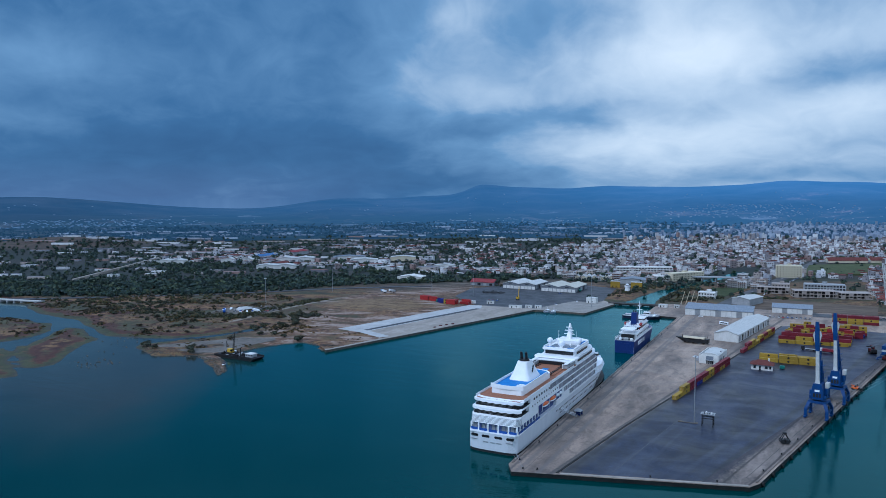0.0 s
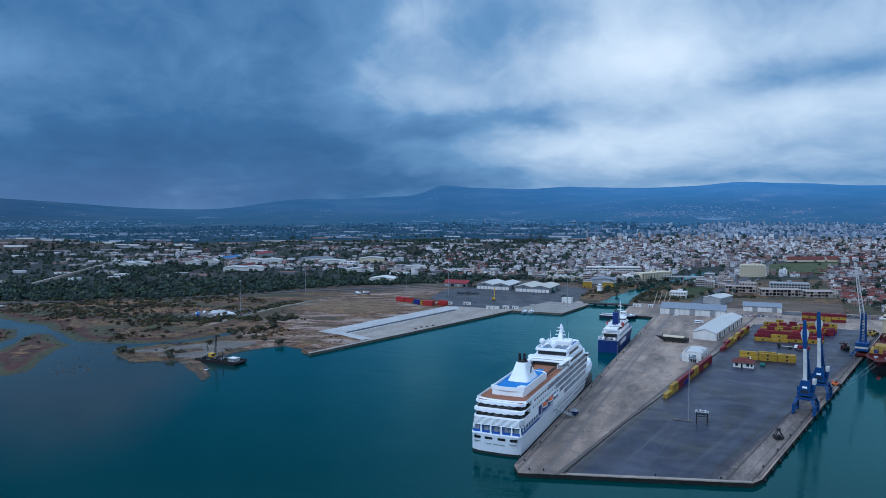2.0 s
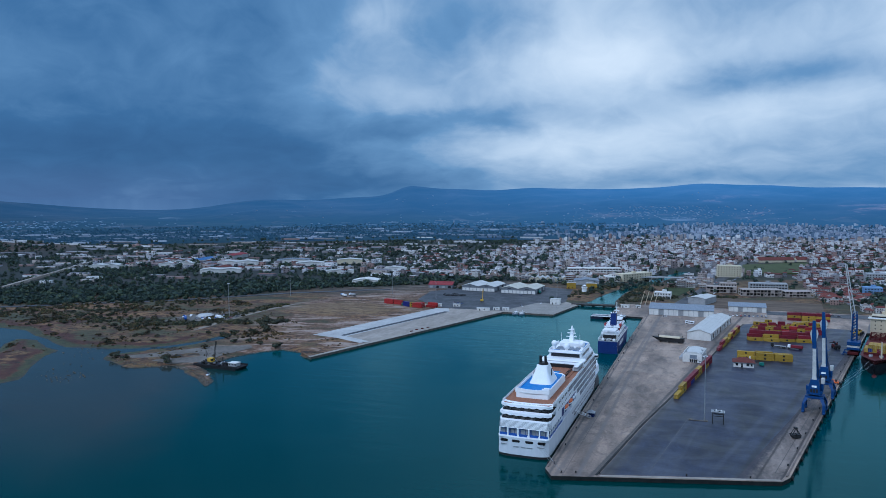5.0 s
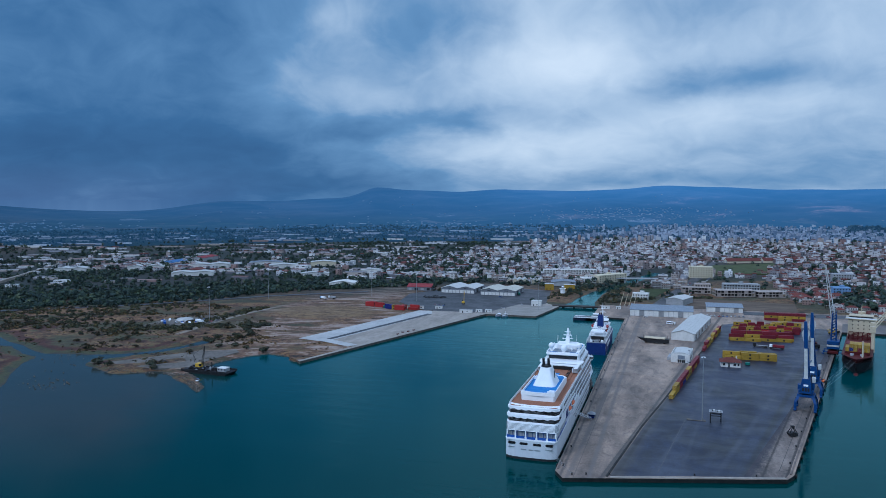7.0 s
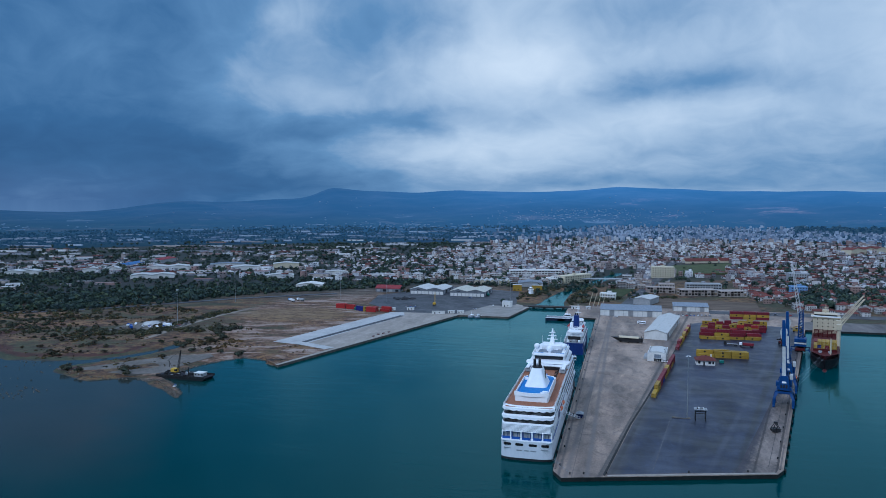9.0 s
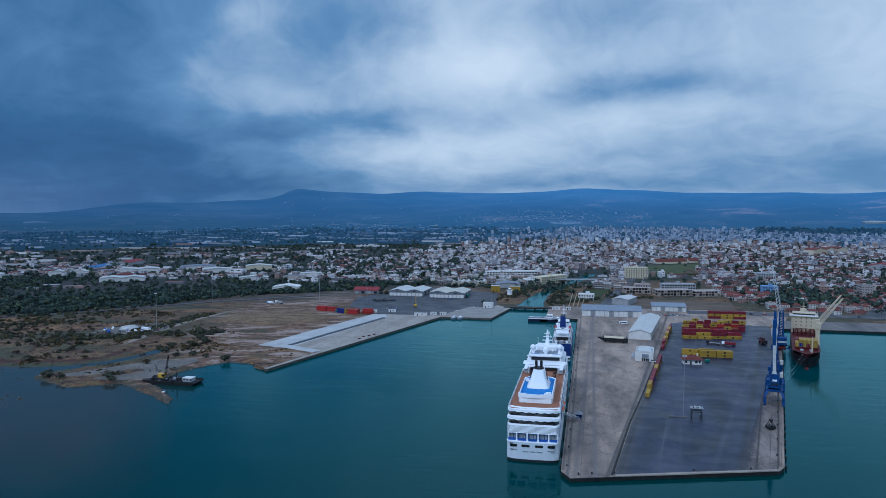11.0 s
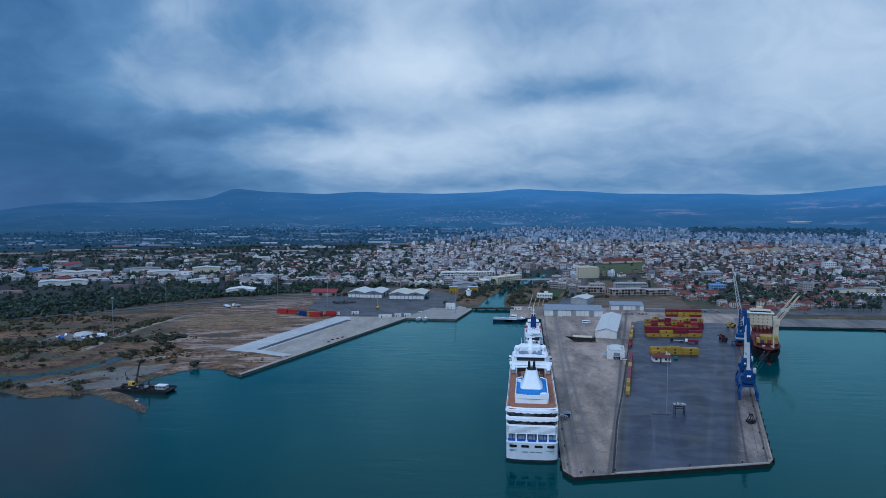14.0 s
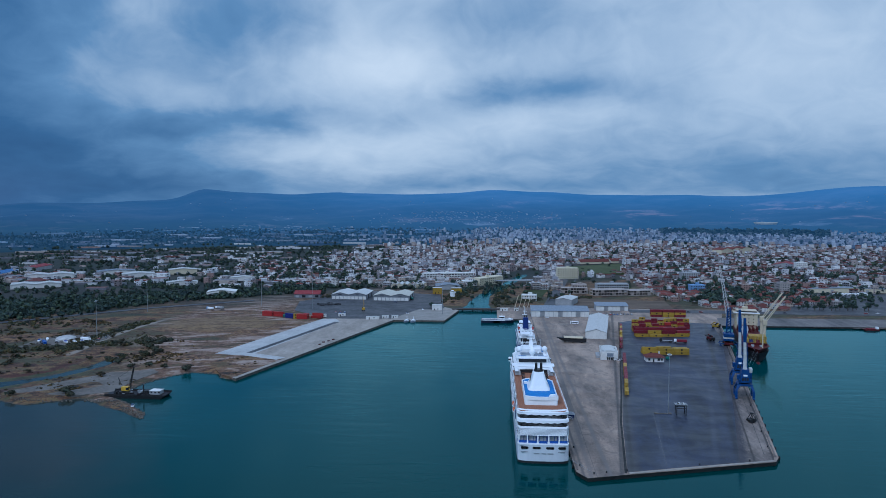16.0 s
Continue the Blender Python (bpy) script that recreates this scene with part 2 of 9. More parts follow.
def land_material():
    """Dry scrub, bare tracks and salt marsh near the shore; farmland and groves on the plain beyond."""
    m = bpy.data.materials.new("scrub_and_fields")
    m.use_nodes = True
    n = Nodes(m.node_tree)
    bsdf = n.t.nodes["Principled BSDF"]
    at = n.make("ShaderNodeTexCoord").outputs["Object"]
    x, y, z = n.split(at)
    # the ground is combed along the shore
    along = n.xyz(n.math("MULTIPLY_ADD", x, 0.95, n.math("MULTIPLY", y, 0.31)), n.math("MULTIPLY_ADD", x, -0.31, n.math("MULTIPLY", y, 0.95)), 0.0)
    big = n.noise(n.vec("MULTIPLY", along, (0.008, 0.016, 1.0)), 1.0, 5, 0.6, 0.5)[0]
    mid = n.noise(n.vec("MULTIPLY", along, (0.045, 0.10, 1.0)), 1.0, 5, 0.65, 0.4)[0]
    fine = n.noise(at, 0.5, 4, 0.65)[0]
    speck = n.noise(at, 0.16, 5, 0.7, 0.4)[0]
    mott = n.math("ADD", n.math("MULTIPLY", speck, 0.45), n.math("MULTIPLY_ADD", fine, 0.20, n.math("MULTIPLY", mid, 0.35)))
    grass = n.ramp(mott, [(0.42, (0.008, 0.009, 0.006)), (0.46, (0.054, 0.025, 0.012)), (0.50, (0.118, 0.055, 0.024)), (0.535, (0.210, 0.124, 0.050)), (0.60, (0.126, 0.055, 0.025))])
    green = n.mix(n.span(mott, 0.40, 0.60), (0.013, 0.018, 0.009), (0.068, 0.064, 0.027))
    col = n.mix(n.span(n.math("ADD", n.math("MULTIPLY", mid, 0.5), n.math("MULTIPLY_ADD", speck, 0.4, big)), 0.90, 1.02), grass, green)
    # graded, wheel-worn earth between the scrub and the quay
    combed = n.noise(n.vec("MULTIPLY", along, (0.020, 0.060, 1.0)), 1.0, 6, 0.66, 1.0)[0]
    bare = n.ramp(n.math("ADD", n.math("MULTIPLY", combed, 0.62), n.math("MULTIPLY_ADD", fine, 0.13, n.math("MULTIPLY", speck, 0.25))), [(0.41, (0.026, 0.017, 0.011)), (0.46, (0.100, 0.049, 0.028)), (0.505, (0.160, 0.087, 0.053)), (0.54, (0.250, 0.178, 0.138)), (0.62, (0.32, 0.255, 0.212))])
    flat = n.math("ADD", n.math("MULTIPLY_ADD", y, 0.28, x), n.math("MULTIPLY", n.math("SUBTRACT", big, 0.5), 160.0))
    worn = n.math("MULTIPLY", n.math("MULTIPLY", n.span(flat, -282.0, -240.0), n.span(x, -110.0, -190.0)), n.span(n.math("ADD", combed, n.math("MULTIPLY", big, 0.5)), 0.66, 0.80, 0.10, 1.0))
    col = n.mix(worn, col, bare)
    # straw-coloured dry meadow on the flat, a pale dirt track leading down to the spit
    du, dv = n.math("DIVIDE", n.math("ADD", x, 318.0), 62.0), n.math("DIVIDE", n.math("SUBTRACT", y, 392.0), 46.0)
    meadow = n.math("ADD", n.math("MULTIPLY_ADD", du, du, n.math("MULTIPLY", dv, dv)), n.math("MULTIPLY", n.math("SUBTRACT", mid, 0.5), 1.6))
    col = n.mix(n.span(meadow, 1.05, 0.75, 0.0, 0.8), col, n.mix(n.span(mott, 0.42, 0.58), (0.075, 0.044, 0.022), (0.215, 0.140, 0.066)))
    off = n.math("ABSOLUTE", n.math("ADD", n.math("ADD", x, 389.0), n.math("MULTIPLY", n.math("SINE", n.math("MULTIPLY", y, 0.024)), 5.0)))
    track = n.math("MULTIPLY", n.span(n.math("MULTIPLY_ADD", fine, 3.0, off), 5.4, 3.4, 0.0, 0.75), n.math("MULTIPLY", n.span(y, 222.0, 240.0), n.span(y, 430.0, 390.0)))
    col = n.mix(track, col, (0.27, 0.235, 0.20))
    # river margin: mud, then green salt plants, then a dark red band
    west = n.span(x, -352.0, -368.0)
    edge = n.math("ADD", n.math("MULTIPLY", n.math("SUBTRACT", speck, 0.5), 1.3), n.math("MULTIPLY_ADD", n.math("SUBTRACT", mid, 0.5), 1.5, z))
    red = n.math("MULTIPLY", west, n.math("MULTIPLY", n.span(edge, 0.72, 1.0), n.span(edge, 1.75, 1.4)))
    col = n.mix(n.math("MULTIPLY", west, n.span(edge, 0.95, 0.65)), col, n.mix(n.span(mott, 0.40, 0.60), (0.020, 0.027, 0.011), (0.062, 0.065, 0.027)))
    col = n.mix(red, col, n.mix(n.span(mott, 0.40, 0.60), (0.026, 0.009, 0.006), (0.078, 0.025, 0.015)))
    wet = n.span(edge, 0.36, 0.05)
    col = n.mix(wet, col, n.mix(speck, (0.022, 0.022, 0.018), (0.055, 0.050, 0.040)))
    # plain beyond the railway: groves and small fields
    cell = n.make("ShaderNodeTexVoronoi")
    n.put(cell.inputs["Vector"], n.vec("MULTIPLY", at, (0.006, 0.010, 0.0)))
    cell.inputs["Scale"].default_value = 1.0
    # field tones darkened and cooled a little, in place of distant haze
    field = n.ramp(n.split(cell.outputs["Color"])[0], [(0.0, (0.008, 0.014, 0.012)), (0.45, (0.011, 0.017, 0.014)), (0.7, (0.018, 0.018, 0.016)),
                                                    (0.82, (0.011, 0.018, 0.013)), (0.93, (0.040, 0.034, 0.029))], "CONSTANT")
    field = n.mix(n.span(mid, 0.35, 0.65), n.mix(0.5, field, (0.012, 0.018, 0.011)), field)
    inland = n.span(n.math("MULTIPLY_ADD", n.math("SUBTRACT", big, 0.5), 220.0, n.math("MULTIPLY_ADD", x, -0.62, y)), 700.0, 860.0)
    col = n.mix(inland, col, field)
    # bare brown knoll on the plain
    knoll = n.math("MULTIPLY", n.span(x, -1280.0, -1380.0), n.span(z, 9.0, 15.0))
    col = n.mix(knoll, col, n.mix(n.span(mid, 0.38, 0.62), (0.016, 0.016, 0.010), (0.085, 0.052, 0.036)))
    n.put(bsdf.inputs["Base Color"], col)
    bsdf.inputs["Roughness"].default_value = 0.95
    b = n.make("ShaderNodeBump")
    b.inputs["Strength"].default_value = 0.6
    b.inputs["Distance"].default_value = 0.5
    n.put(b.inputs["Height"], fine)
    n.put(bsdf.inputs["Normal"], b.outputs[0])
    return m


def hill_material():
    m = bpy.data.materials.new("distant_hills")
    m.use_nodes = True
    n = Nodes(m.node_tree)
    bsdf = n.t.nodes["Principled BSDF"]
    at = n.make("ShaderNodeTexCoord").outputs["Object"]
    a = n.noise(n.vec("MULTIPLY", at, (0.0035, 0.0045, 0.004)), 1.0, 6, 0.62, 0.4)[0]
    f = n.noise(n.vec("MULTIPLY", at, (0.018, 0.022, 0.02)), 1.0, 5, 0.62)[0]
    col = n.mix(n.span(a, 0.40, 0.64), (0.006, 0.012, 0.016), (0.034, 0.035, 0.038))
    # reddish ploughed slopes
    low = n.span(n.split(at)[2], 140.0, 100.0)
    col = n.mix(n.math("MULTIPLY", low, n.math("MULTIPLY", n.span(a, 0.56, 0.62), n.math("MULTIPLY", n.span(n.split(at)[0], -900.0, -300.0), n.span(f, 0.40, 0.52)))), col, (0.17, 0.105, 0.090))
    col = n.mix(n.span(f, 0.35, 0.7), n.mix(0.5, col, (0.012, 0.018, 0.015)), col)
    # groves, ploughed strips and glasshouses on the far plain
    x, y, z = n.split(at)
    cell = n.make("ShaderNodeTexVoronoi")
    n.put(cell.inputs["Vector"], n.vec("MULTIPLY", at, (0.010, 0.0085, 0.0)))
    cell.inputs["Scale"].default_value = 1.0
    field = n.ramp(n.split(cell.outputs["Color"])[0], [(0.0, (0.010, 0.017, 0.012)), (0.40, (0.022, 0.030, 0.020)), (0.62, (0.045, 0.040, 0.030)), (0.76, (0.016, 0.024, 0.014)), (0.90, (0.060, 0.054, 0.046)), (0.975, (0.12, 0.125, 0.13))], "CONSTANT")
    field = n.mix(n.span(f, 0.40, 0.60), (0.010, 0.018, 0.013), field)
    col = n.mix(n.span(z, 24.0, 60.0), field, col)
    n.put(bsdf.inputs["Base Color"], col)
    bsdf.inputs["Roughness"].default_value = 1.0
    bsdf.inputs["Specular IOR Level"].default_value = 0.1
    # blue emission, stronger with distance, stands in for haze before the backdrop
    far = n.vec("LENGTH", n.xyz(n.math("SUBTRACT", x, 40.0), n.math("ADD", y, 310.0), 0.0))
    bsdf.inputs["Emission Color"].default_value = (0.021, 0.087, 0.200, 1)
    # the glow is set weaker in the west, as if under heavy cloud
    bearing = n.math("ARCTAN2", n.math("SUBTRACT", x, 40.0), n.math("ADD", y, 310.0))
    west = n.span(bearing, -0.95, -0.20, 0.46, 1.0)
    # extra glow on the eastern tops imitates cloud base around them
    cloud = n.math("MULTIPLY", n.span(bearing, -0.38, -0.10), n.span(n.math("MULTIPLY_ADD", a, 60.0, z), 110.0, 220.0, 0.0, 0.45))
    haze_glow = n.math("ADD", cloud, n.span(far.node.outputs["Value"], 2050.0, 4000.0, 0.46, 1.24))
    n.put(bsdf.inputs["Emission Strength"], n.math("MULTIPLY", west, haze_glow))
    return m


def haze_glow_material(name, stops, glow):
    """Pieces on the far backdrop; a blue emission stands in for kilometres of hazy air."""
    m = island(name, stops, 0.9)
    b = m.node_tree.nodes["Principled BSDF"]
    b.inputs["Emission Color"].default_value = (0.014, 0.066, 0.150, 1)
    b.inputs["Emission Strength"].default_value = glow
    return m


WATER, LAND, HILLS = water_material(), land_material(), hill_material()
CONCRETE = surface("worn_quay_concrete", (0.066, 0.062, 0.063), (0.185, 0.162, 0.146), 0.026, 0.62, 0.12, fine=4.5, streak=(1.5, 0.35, 1))


def worn_paving(name, stops, lines, rough, stretch, gloss=0.22):
    """Paving scuffed along the pier by wheels: broad patches, long streaks, fine grit and a few stained seams (x at y = 0, slope)."""
    m = bpy.data.materials.new(name)
    m.use_nodes = True
    n = Nodes(m.node_tree)
    bsdf = n.t.nodes["Principled BSDF"]
    at = n.make("ShaderNodeTexCoord").outputs["Object"]
    x, y, z = n.split(at)
    big = n.noise(n.vec("MULTIPLY", at, (1.5, 0.5, 1.0)), 0.022, 5, 0.6, 0.6)[0]
    long = n.noise(n.vec("MULTIPLY", at, stretch), 1.0, 6, 0.66, 0.25)[0]
    grit = n.noise(at, 0.9, 4, 0.7)[0]
    f = n.math("ADD", n.math("MULTIPLY", big, 0.46), n.math("MULTIPLY_ADD", grit, 0.16, n.math("MULTIPLY", long, 0.38)))
    col = n.ramp(f, stops)
    spill = n.noise(n.vec("MULTIPLY", at, (1.3, 0.6, 1.0)), 0.085, 6, 0.72, 1.2)[0]
    col = n.mix(n.span(spill, 0.53, 0.60, 0.0, 0.5), col, n.vec("MULTIPLY", col, (0.42, 0.43, 0.46)))
    col = n.mix(n.span(spill, 0.42, 0.36, 0.0, 0.5), col, n.vec("MULTIPLY", col, (1.45, 1.40, 1.34)))
    for x0, slope, wide, dark in lines:
        u = n.math("ABSOLUTE", n.math("SUBTRACT", n.math("MULTIPLY_ADD", y, -slope, x), x0))
        u = n.math("ADD", u, n.math("MULTIPLY", n.math("SUBTRACT", grit, 0.5), wide * 1.6))
        col = n.mix(n.span(u, wide, wide * 0.3, 0.0, 0.75), col, dark)
    n.put(bsdf.inputs["Base Color"], col)
    damp = n.noise(n.vec("MULTIPLY", at, (1.0, 1.7, 1.0)), 0.035, 6, 0.62, 0.7)[0]
    n.put(bsdf.inputs["Roughness"], n.span(n.math("MULTIPLY_ADD", long, 0.35, n.math("MULTIPLY", damp, 0.65)), 0.40, 0.60, rough - 0.10, rough + 0.10))
    bsdf.inputs["Specular IOR Level"].default_value = gloss
    b = n.make("ShaderNodeBump")
    b.inputs["Strength"].default_value = 0.15
    b.inputs["Distance"].default_value = 0.05
    n.put(b.inputs["Height"], grit)
    n.put(bsdf.inputs["Normal"], b.outputs[0])
    return m


PIER_TOP = worn_paving("scuffed_pier_concrete", [(0.38, (0.108, 0.085, 0.071)), (0.45, (0.182, 0.140, 0.113)), (0.52, (0.278, 0.210, 0.165)), (0.58, (0.370, 0.280, 0.216)), (0.66, (0.214, 0.164, 0.131))],
                       [(20.2, 0.156, 0.5, (0.075, 0.068, 0.064)), (9.0, 0.01, 0.3, (0.10, 0.09, 0.085)), (15.5, 0.0, 1.6, (0.14, 0.122, 0.112)), (3.2, 0.0, 0.9, (0.085, 0.078, 0.074)), (30.0, 0.11, 2.6, (0.175, 0.145, 0.128)), (21.0, 0.152, 1.6, (0.060, 0.054, 0.051)), (6.5, 0.02, 1.8, (0.155, 0.132, 0.118))], 0.6, (0.10, 0.022, 1.0))
CONCRETE_NEW = surface("pale_new_concrete", (0.32, 0.318, 0.31), (0.48, 0.475, 0.46), 0.05, 0.75, 0.1, fine=8)
CONCRETE_EDGE = surface("dark_edge_concrete", (0.006, 0.007, 0.007), (0.024, 0.024, 0.022), 0.3, 0.6, 0.4)
WEST_WALL = surface("weathered_quay_wall", (0.050, 0.043, 0.036), (0.125, 0.106, 0.088), 0.3, 0.8, 0.3)
ASPHALT = worn_paving("wet_yard_asphalt", [(0.40, (0.004, 0.006, 0.014)), (0.46, (0.009, 0.013, 0.030)), (0.52, (0.020, 0.027, 0.052)), (0.57, (0.034, 0.043, 0.074)), (0.64, (0.016, 0.022, 0.044))],
                      [(24.0, 0.153, 6.5, (0.042, 0.036, 0.036)), (25.6, 0.152, 1.4, (0.012, 0.012, 0.014)), (64.0, 0.27, 2.2, (0.030, 0.036, 0.058)), (40.0, 0.19, 1.6, (0.030, 0.036, 0.058)), (52.0, 0.12, 1.2, (0.028, 0.034, 0.054)), (76.0, 0.245, 2.6, (0.010, 0.010, 0.012))], 0.44, (0.10, 0.045, 1.0), 0.30)
ROAD = surface("road_asphalt", (0.030, 0.032, 0.038), (0.068, 0.070, 0.076), 0.05, 0.55, 0.1)
APRON = worn_paving("stained_crane_apron", [(0.38, (0.052, 0.045, 0.041)), (0.46, (0.118, 0.096, 0.083)), (0.52, (0.195, 0.156, 0.132)), (0.58, (0.275, 0.222, 0.186)), (0.66, (0.150, 0.124, 0.106))],
                    [(75.2, 0.285, 5.5, (0.018, 0.021, 0.036)), (83.0, 0.237, 0.8, (0.03, 0.026, 0.024)), (92.5, 0.237, 0.9, (0.025, 0.022, 0.021))], 0.65, (0.14, 0.035, 1.0))
QUAY_BARE = surface("bare_quay_concrete", (0.215, 0.190, 0.162), (0.375, 0.330, 0.285), 0.05, 0.75, 0.12, fine=5, streak=(1.4, 0.5, 1))
SAND = surface("packed_gravel", (0.092, 0.082, 0.072), (0.185, 0.166, 0.144), 0.06, 0.95, 0.3)
WHITE = surface("white_ship_paint", (0.78, 0.79, 0.80), (0.87, 0.87, 0.87), 0.25, 0.4, 0.0)
HULL_WHITE = surface("pale_hull_paint", (0.54, 0.56, 0.59), (0.64, 0.65, 0.67), 0.15, 0.4, 0.0, streak=(1, 1, 0.15))
CREAM = surface("cream_paint", (0.47, 0.39, 0.27), (0.58, 0.49, 0.35), 0.3, 0.5, 0.0, streak=(1, 1, 0.2))
NAVY = surface("navy_hull_paint", (0.008, 0.022, 0.11), (0.014, 0.034, 0.15), 0.2, 0.4, 0.0)
BLUE_DECK = surface("bright_blue_deck", (0.012, 0.15, 0.42), (0.02, 0.20, 0.52), 0.4, 0.6, 0.0)
BLUE_TRIM = surface("blue_balcony_screens", (0.02, 0.07, 0.28), (0.03, 0.10, 0.36), 0.4, 0.3, 0.0)
CRANE_BLUE = surface("crane_blue_paint", (0.005, 0.036, 0.130), (0.010, 0.058, 0.19), 0.4, 0.5, 0.0)
CRANE_WHITE = surface("crane_pale_paint", (0.42, 0.415, 0.40), (0.58, 0.57, 0.55), 0.4, 0.5, 0.0)
TEAK = surface("teak_deck", (0.22, 0.085, 0.045), (0.33, 0.145, 0.08), 0.5, 0.7, 0.0, streak=(4, 0.3, 1))
GLASS_DARK = surface("dark_window_glass", (0.012, 0.014, 0.018), (0.03, 0.034, 0.04), 0.5, 0.12, 0.0, rough_vary=0.05, vary=0.3)
BALCONY_GLASS = surface("tinted_balcony_glass", (0.17, 0.19, 0.22), (0.30, 0.32, 0.36), 0.6, 0.15, 0.0, vary=0.35)
BLACK = surface("black_steel", (0.012, 0.012, 0.013), (0.03, 0.03, 0.032), 0.5, 0.5, 0.1)
RUBBER = surface("fender_rubber", (0.010, 0.010, 0.010), (0.024, 0.023, 0.022), 2.0, 0.85, 0.2)
RED_HULL = surface("rusty_red_hull_paint", (0.050, 0.006, 0.008), (0.095, 0.012, 0.012), 0.2, 0.55, 0.1)
DARK_NAVY = surface("blackish_navy_hull_paint", (0.006, 0.008, 0.022), (0.014, 0.018, 0.042), 0.3, 0.5, 0.0)
DARK_HULL = surface("blackish_hull_paint", (0.008, 0.007, 0.009), (0.020, 0.013, 0.015), 0.2, 0.5, 0.1)
ORANGE = surface("lifeboat_orange", (0.55, 0.10, 0.02), (0.68, 0.15, 0.035), 1.0, 0.4, 0.0)
ROOF_CREAM = surface("cream_sheet_roof", (0.42, 0.40, 0.34), (0.56, 0.54, 0.46), 0.15, 0.5, 0.1, streak=(1, 6, 1))
ROOF_GREY = surface("grey_sheet_roof", (0.42, 0.42, 0.40), (0.58, 0.575, 0.55), 0.15, 0.5, 0.1, streak=(1, 6, 1))
ROOF_DARK = surface("blue_grey_sheet_roof", (0.15, 0.18, 0.215), (0.23, 0.26, 0.30), 0.15, 0.5, 0.1, streak=(6, 1, 1))
WALL_WHITE = surface("whitewashed_wall", (0.54, 0.53, 0.50), (0.71, 0.70, 0.67), 0.2, 0.85, 0.1, streak=(1, 1, 0.4))
WALL_DULL = surface("dull_grey_cladding", (0.13, 0.145, 0.165), (0.20, 0.215, 0.235), 0.2, 0.7, 0.1, streak=(3, 1, 1))
WALL_GREY = surface("grey_render", (0.26, 0.27, 0.28), (0.38, 0.39, 0.40), 0.2, 0.85, 0.1)
TILE = surface("terracotta_roof_tiles", (0.095, 0.028, 0.024), (0.165, 0.052, 0.042), 0.4, 0.85, 0.3, vary=0.25, streak=(1, 5, 1))
RED_ROOF = surface("dark_red_sheet_roof", (0.17, 0.022, 0.026), (0.27, 0.04, 0.042), 0.3, 0.6, 0.1)
ROOF_BLUE = surface("blue_sheet_roof", (0.035, 0.11, 0.26), (0.06, 0.16, 0.34), 0.2, 0.55, 0.1, streak=(1, 5, 1))
C_YELLOW = surface("yellow_container_paint", (0.27, 0.17, 0.022), (0.38, 0.245, 0.038), 0.3, 0.55, 0.0, vary=0.18)
C_RED = surface("maroon_container_paint", (0.12, 0.012, 0.022), (0.19, 0.02, 0.032), 0.3, 0.55, 0.0, vary=0.2)
C_BRIGHT_RED = surface("bright_red_container_paint", (0.25, 0.020, 0.022), (0.34, 0.034, 0.030), 0.3, 0.55, 0.0, vary=0.15)
C_BLUE = surface("dark_blue_container_paint", (0.012, 0.018, 0.12), (0.022, 0.03, 0.18), 0.3, 0.55, 0.0)
C_GREEN = surface("green_container_paint", (0.015, 0.12, 0.10), (0.025, 0.17, 0.14), 0.3, 0.55, 0.0)
YELLOW = surface("machine_yellow_paint", (0.46, 0.28, 0.03), (0.58, 0.36, 0.05), 0.5, 0.5, 0.0)
STEEL = surface("galvanised_steel", (0.30, 0.31, 0.32), (0.42, 0.43, 0.44), 0.5, 0.45, 0.0, metal=0.6)
BARK = surface("tree_bark", (0.05, 0.035, 0.025), (0.11, 0.085, 0.06), 2.0, 0.95, 0.3)
ROCK = surface("rubble_stone", (0.065, 0.055, 0.046), (0.17, 0.145, 0.118), 0.3, 0.95, 0.4, vary=0.25)
PLASTER = choice("painted_plaster", [(0.50, 0.49, 0.48), (0.33, 0.28, 0.25), (0.66, 0.65, 0.64), (0.22, 0.20, 0.20), (0.44, 0.36, 0.30), (0.32, 0.33, 0.36), (0.29, 0.19, 0.16), (0.58, 0.56, 0.54), (0.38, 0.35, 0.33)])
FLAT_ROOF = choice("flat_roof_screed", [(0.26, 0.26, 0.27), (0.38, 0.37, 0.36), (0.16, 0.16, 0.17), (0.24, 0.17, 0.14)])
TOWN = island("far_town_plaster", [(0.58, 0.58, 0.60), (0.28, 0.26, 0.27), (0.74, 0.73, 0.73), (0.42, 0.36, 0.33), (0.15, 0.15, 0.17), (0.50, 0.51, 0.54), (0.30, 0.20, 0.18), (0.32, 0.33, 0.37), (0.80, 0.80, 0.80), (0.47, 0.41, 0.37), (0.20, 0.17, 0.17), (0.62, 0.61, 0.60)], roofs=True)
# far pieces: cool base tones and blue glow both imitate haze
HILL_PLASTER = haze_glow_material("hazy_hillside_plaster", [(0.19, 0.20, 0.22), (0.12, 0.13, 0.14), (0.26, 0.26, 0.27), (0.17, 0.14, 0.13)], 1.0)
TOWN_FAR = haze_glow_material("hazy_far_plaster", [(0.340, 0.344, 0.369), (0.119, 0.129, 0.153), (0.408, 0.413, 0.441), (0.221, 0.215, 0.225), (0.289, 0.267, 0.270), (0.145, 0.146, 0.171)], 0.5)
# leaf greens lean to blue, a touch of haze put into the colour
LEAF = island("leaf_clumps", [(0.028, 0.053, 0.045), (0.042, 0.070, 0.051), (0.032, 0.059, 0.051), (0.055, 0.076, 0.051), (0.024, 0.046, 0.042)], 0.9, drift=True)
LEAF_FAR = haze_glow_material("hazy_leaf_clumps", [(0.021, 0.038, 0.034), (0.032, 0.050, 0.040), (0.024, 0.042, 0.042)], 0.42)
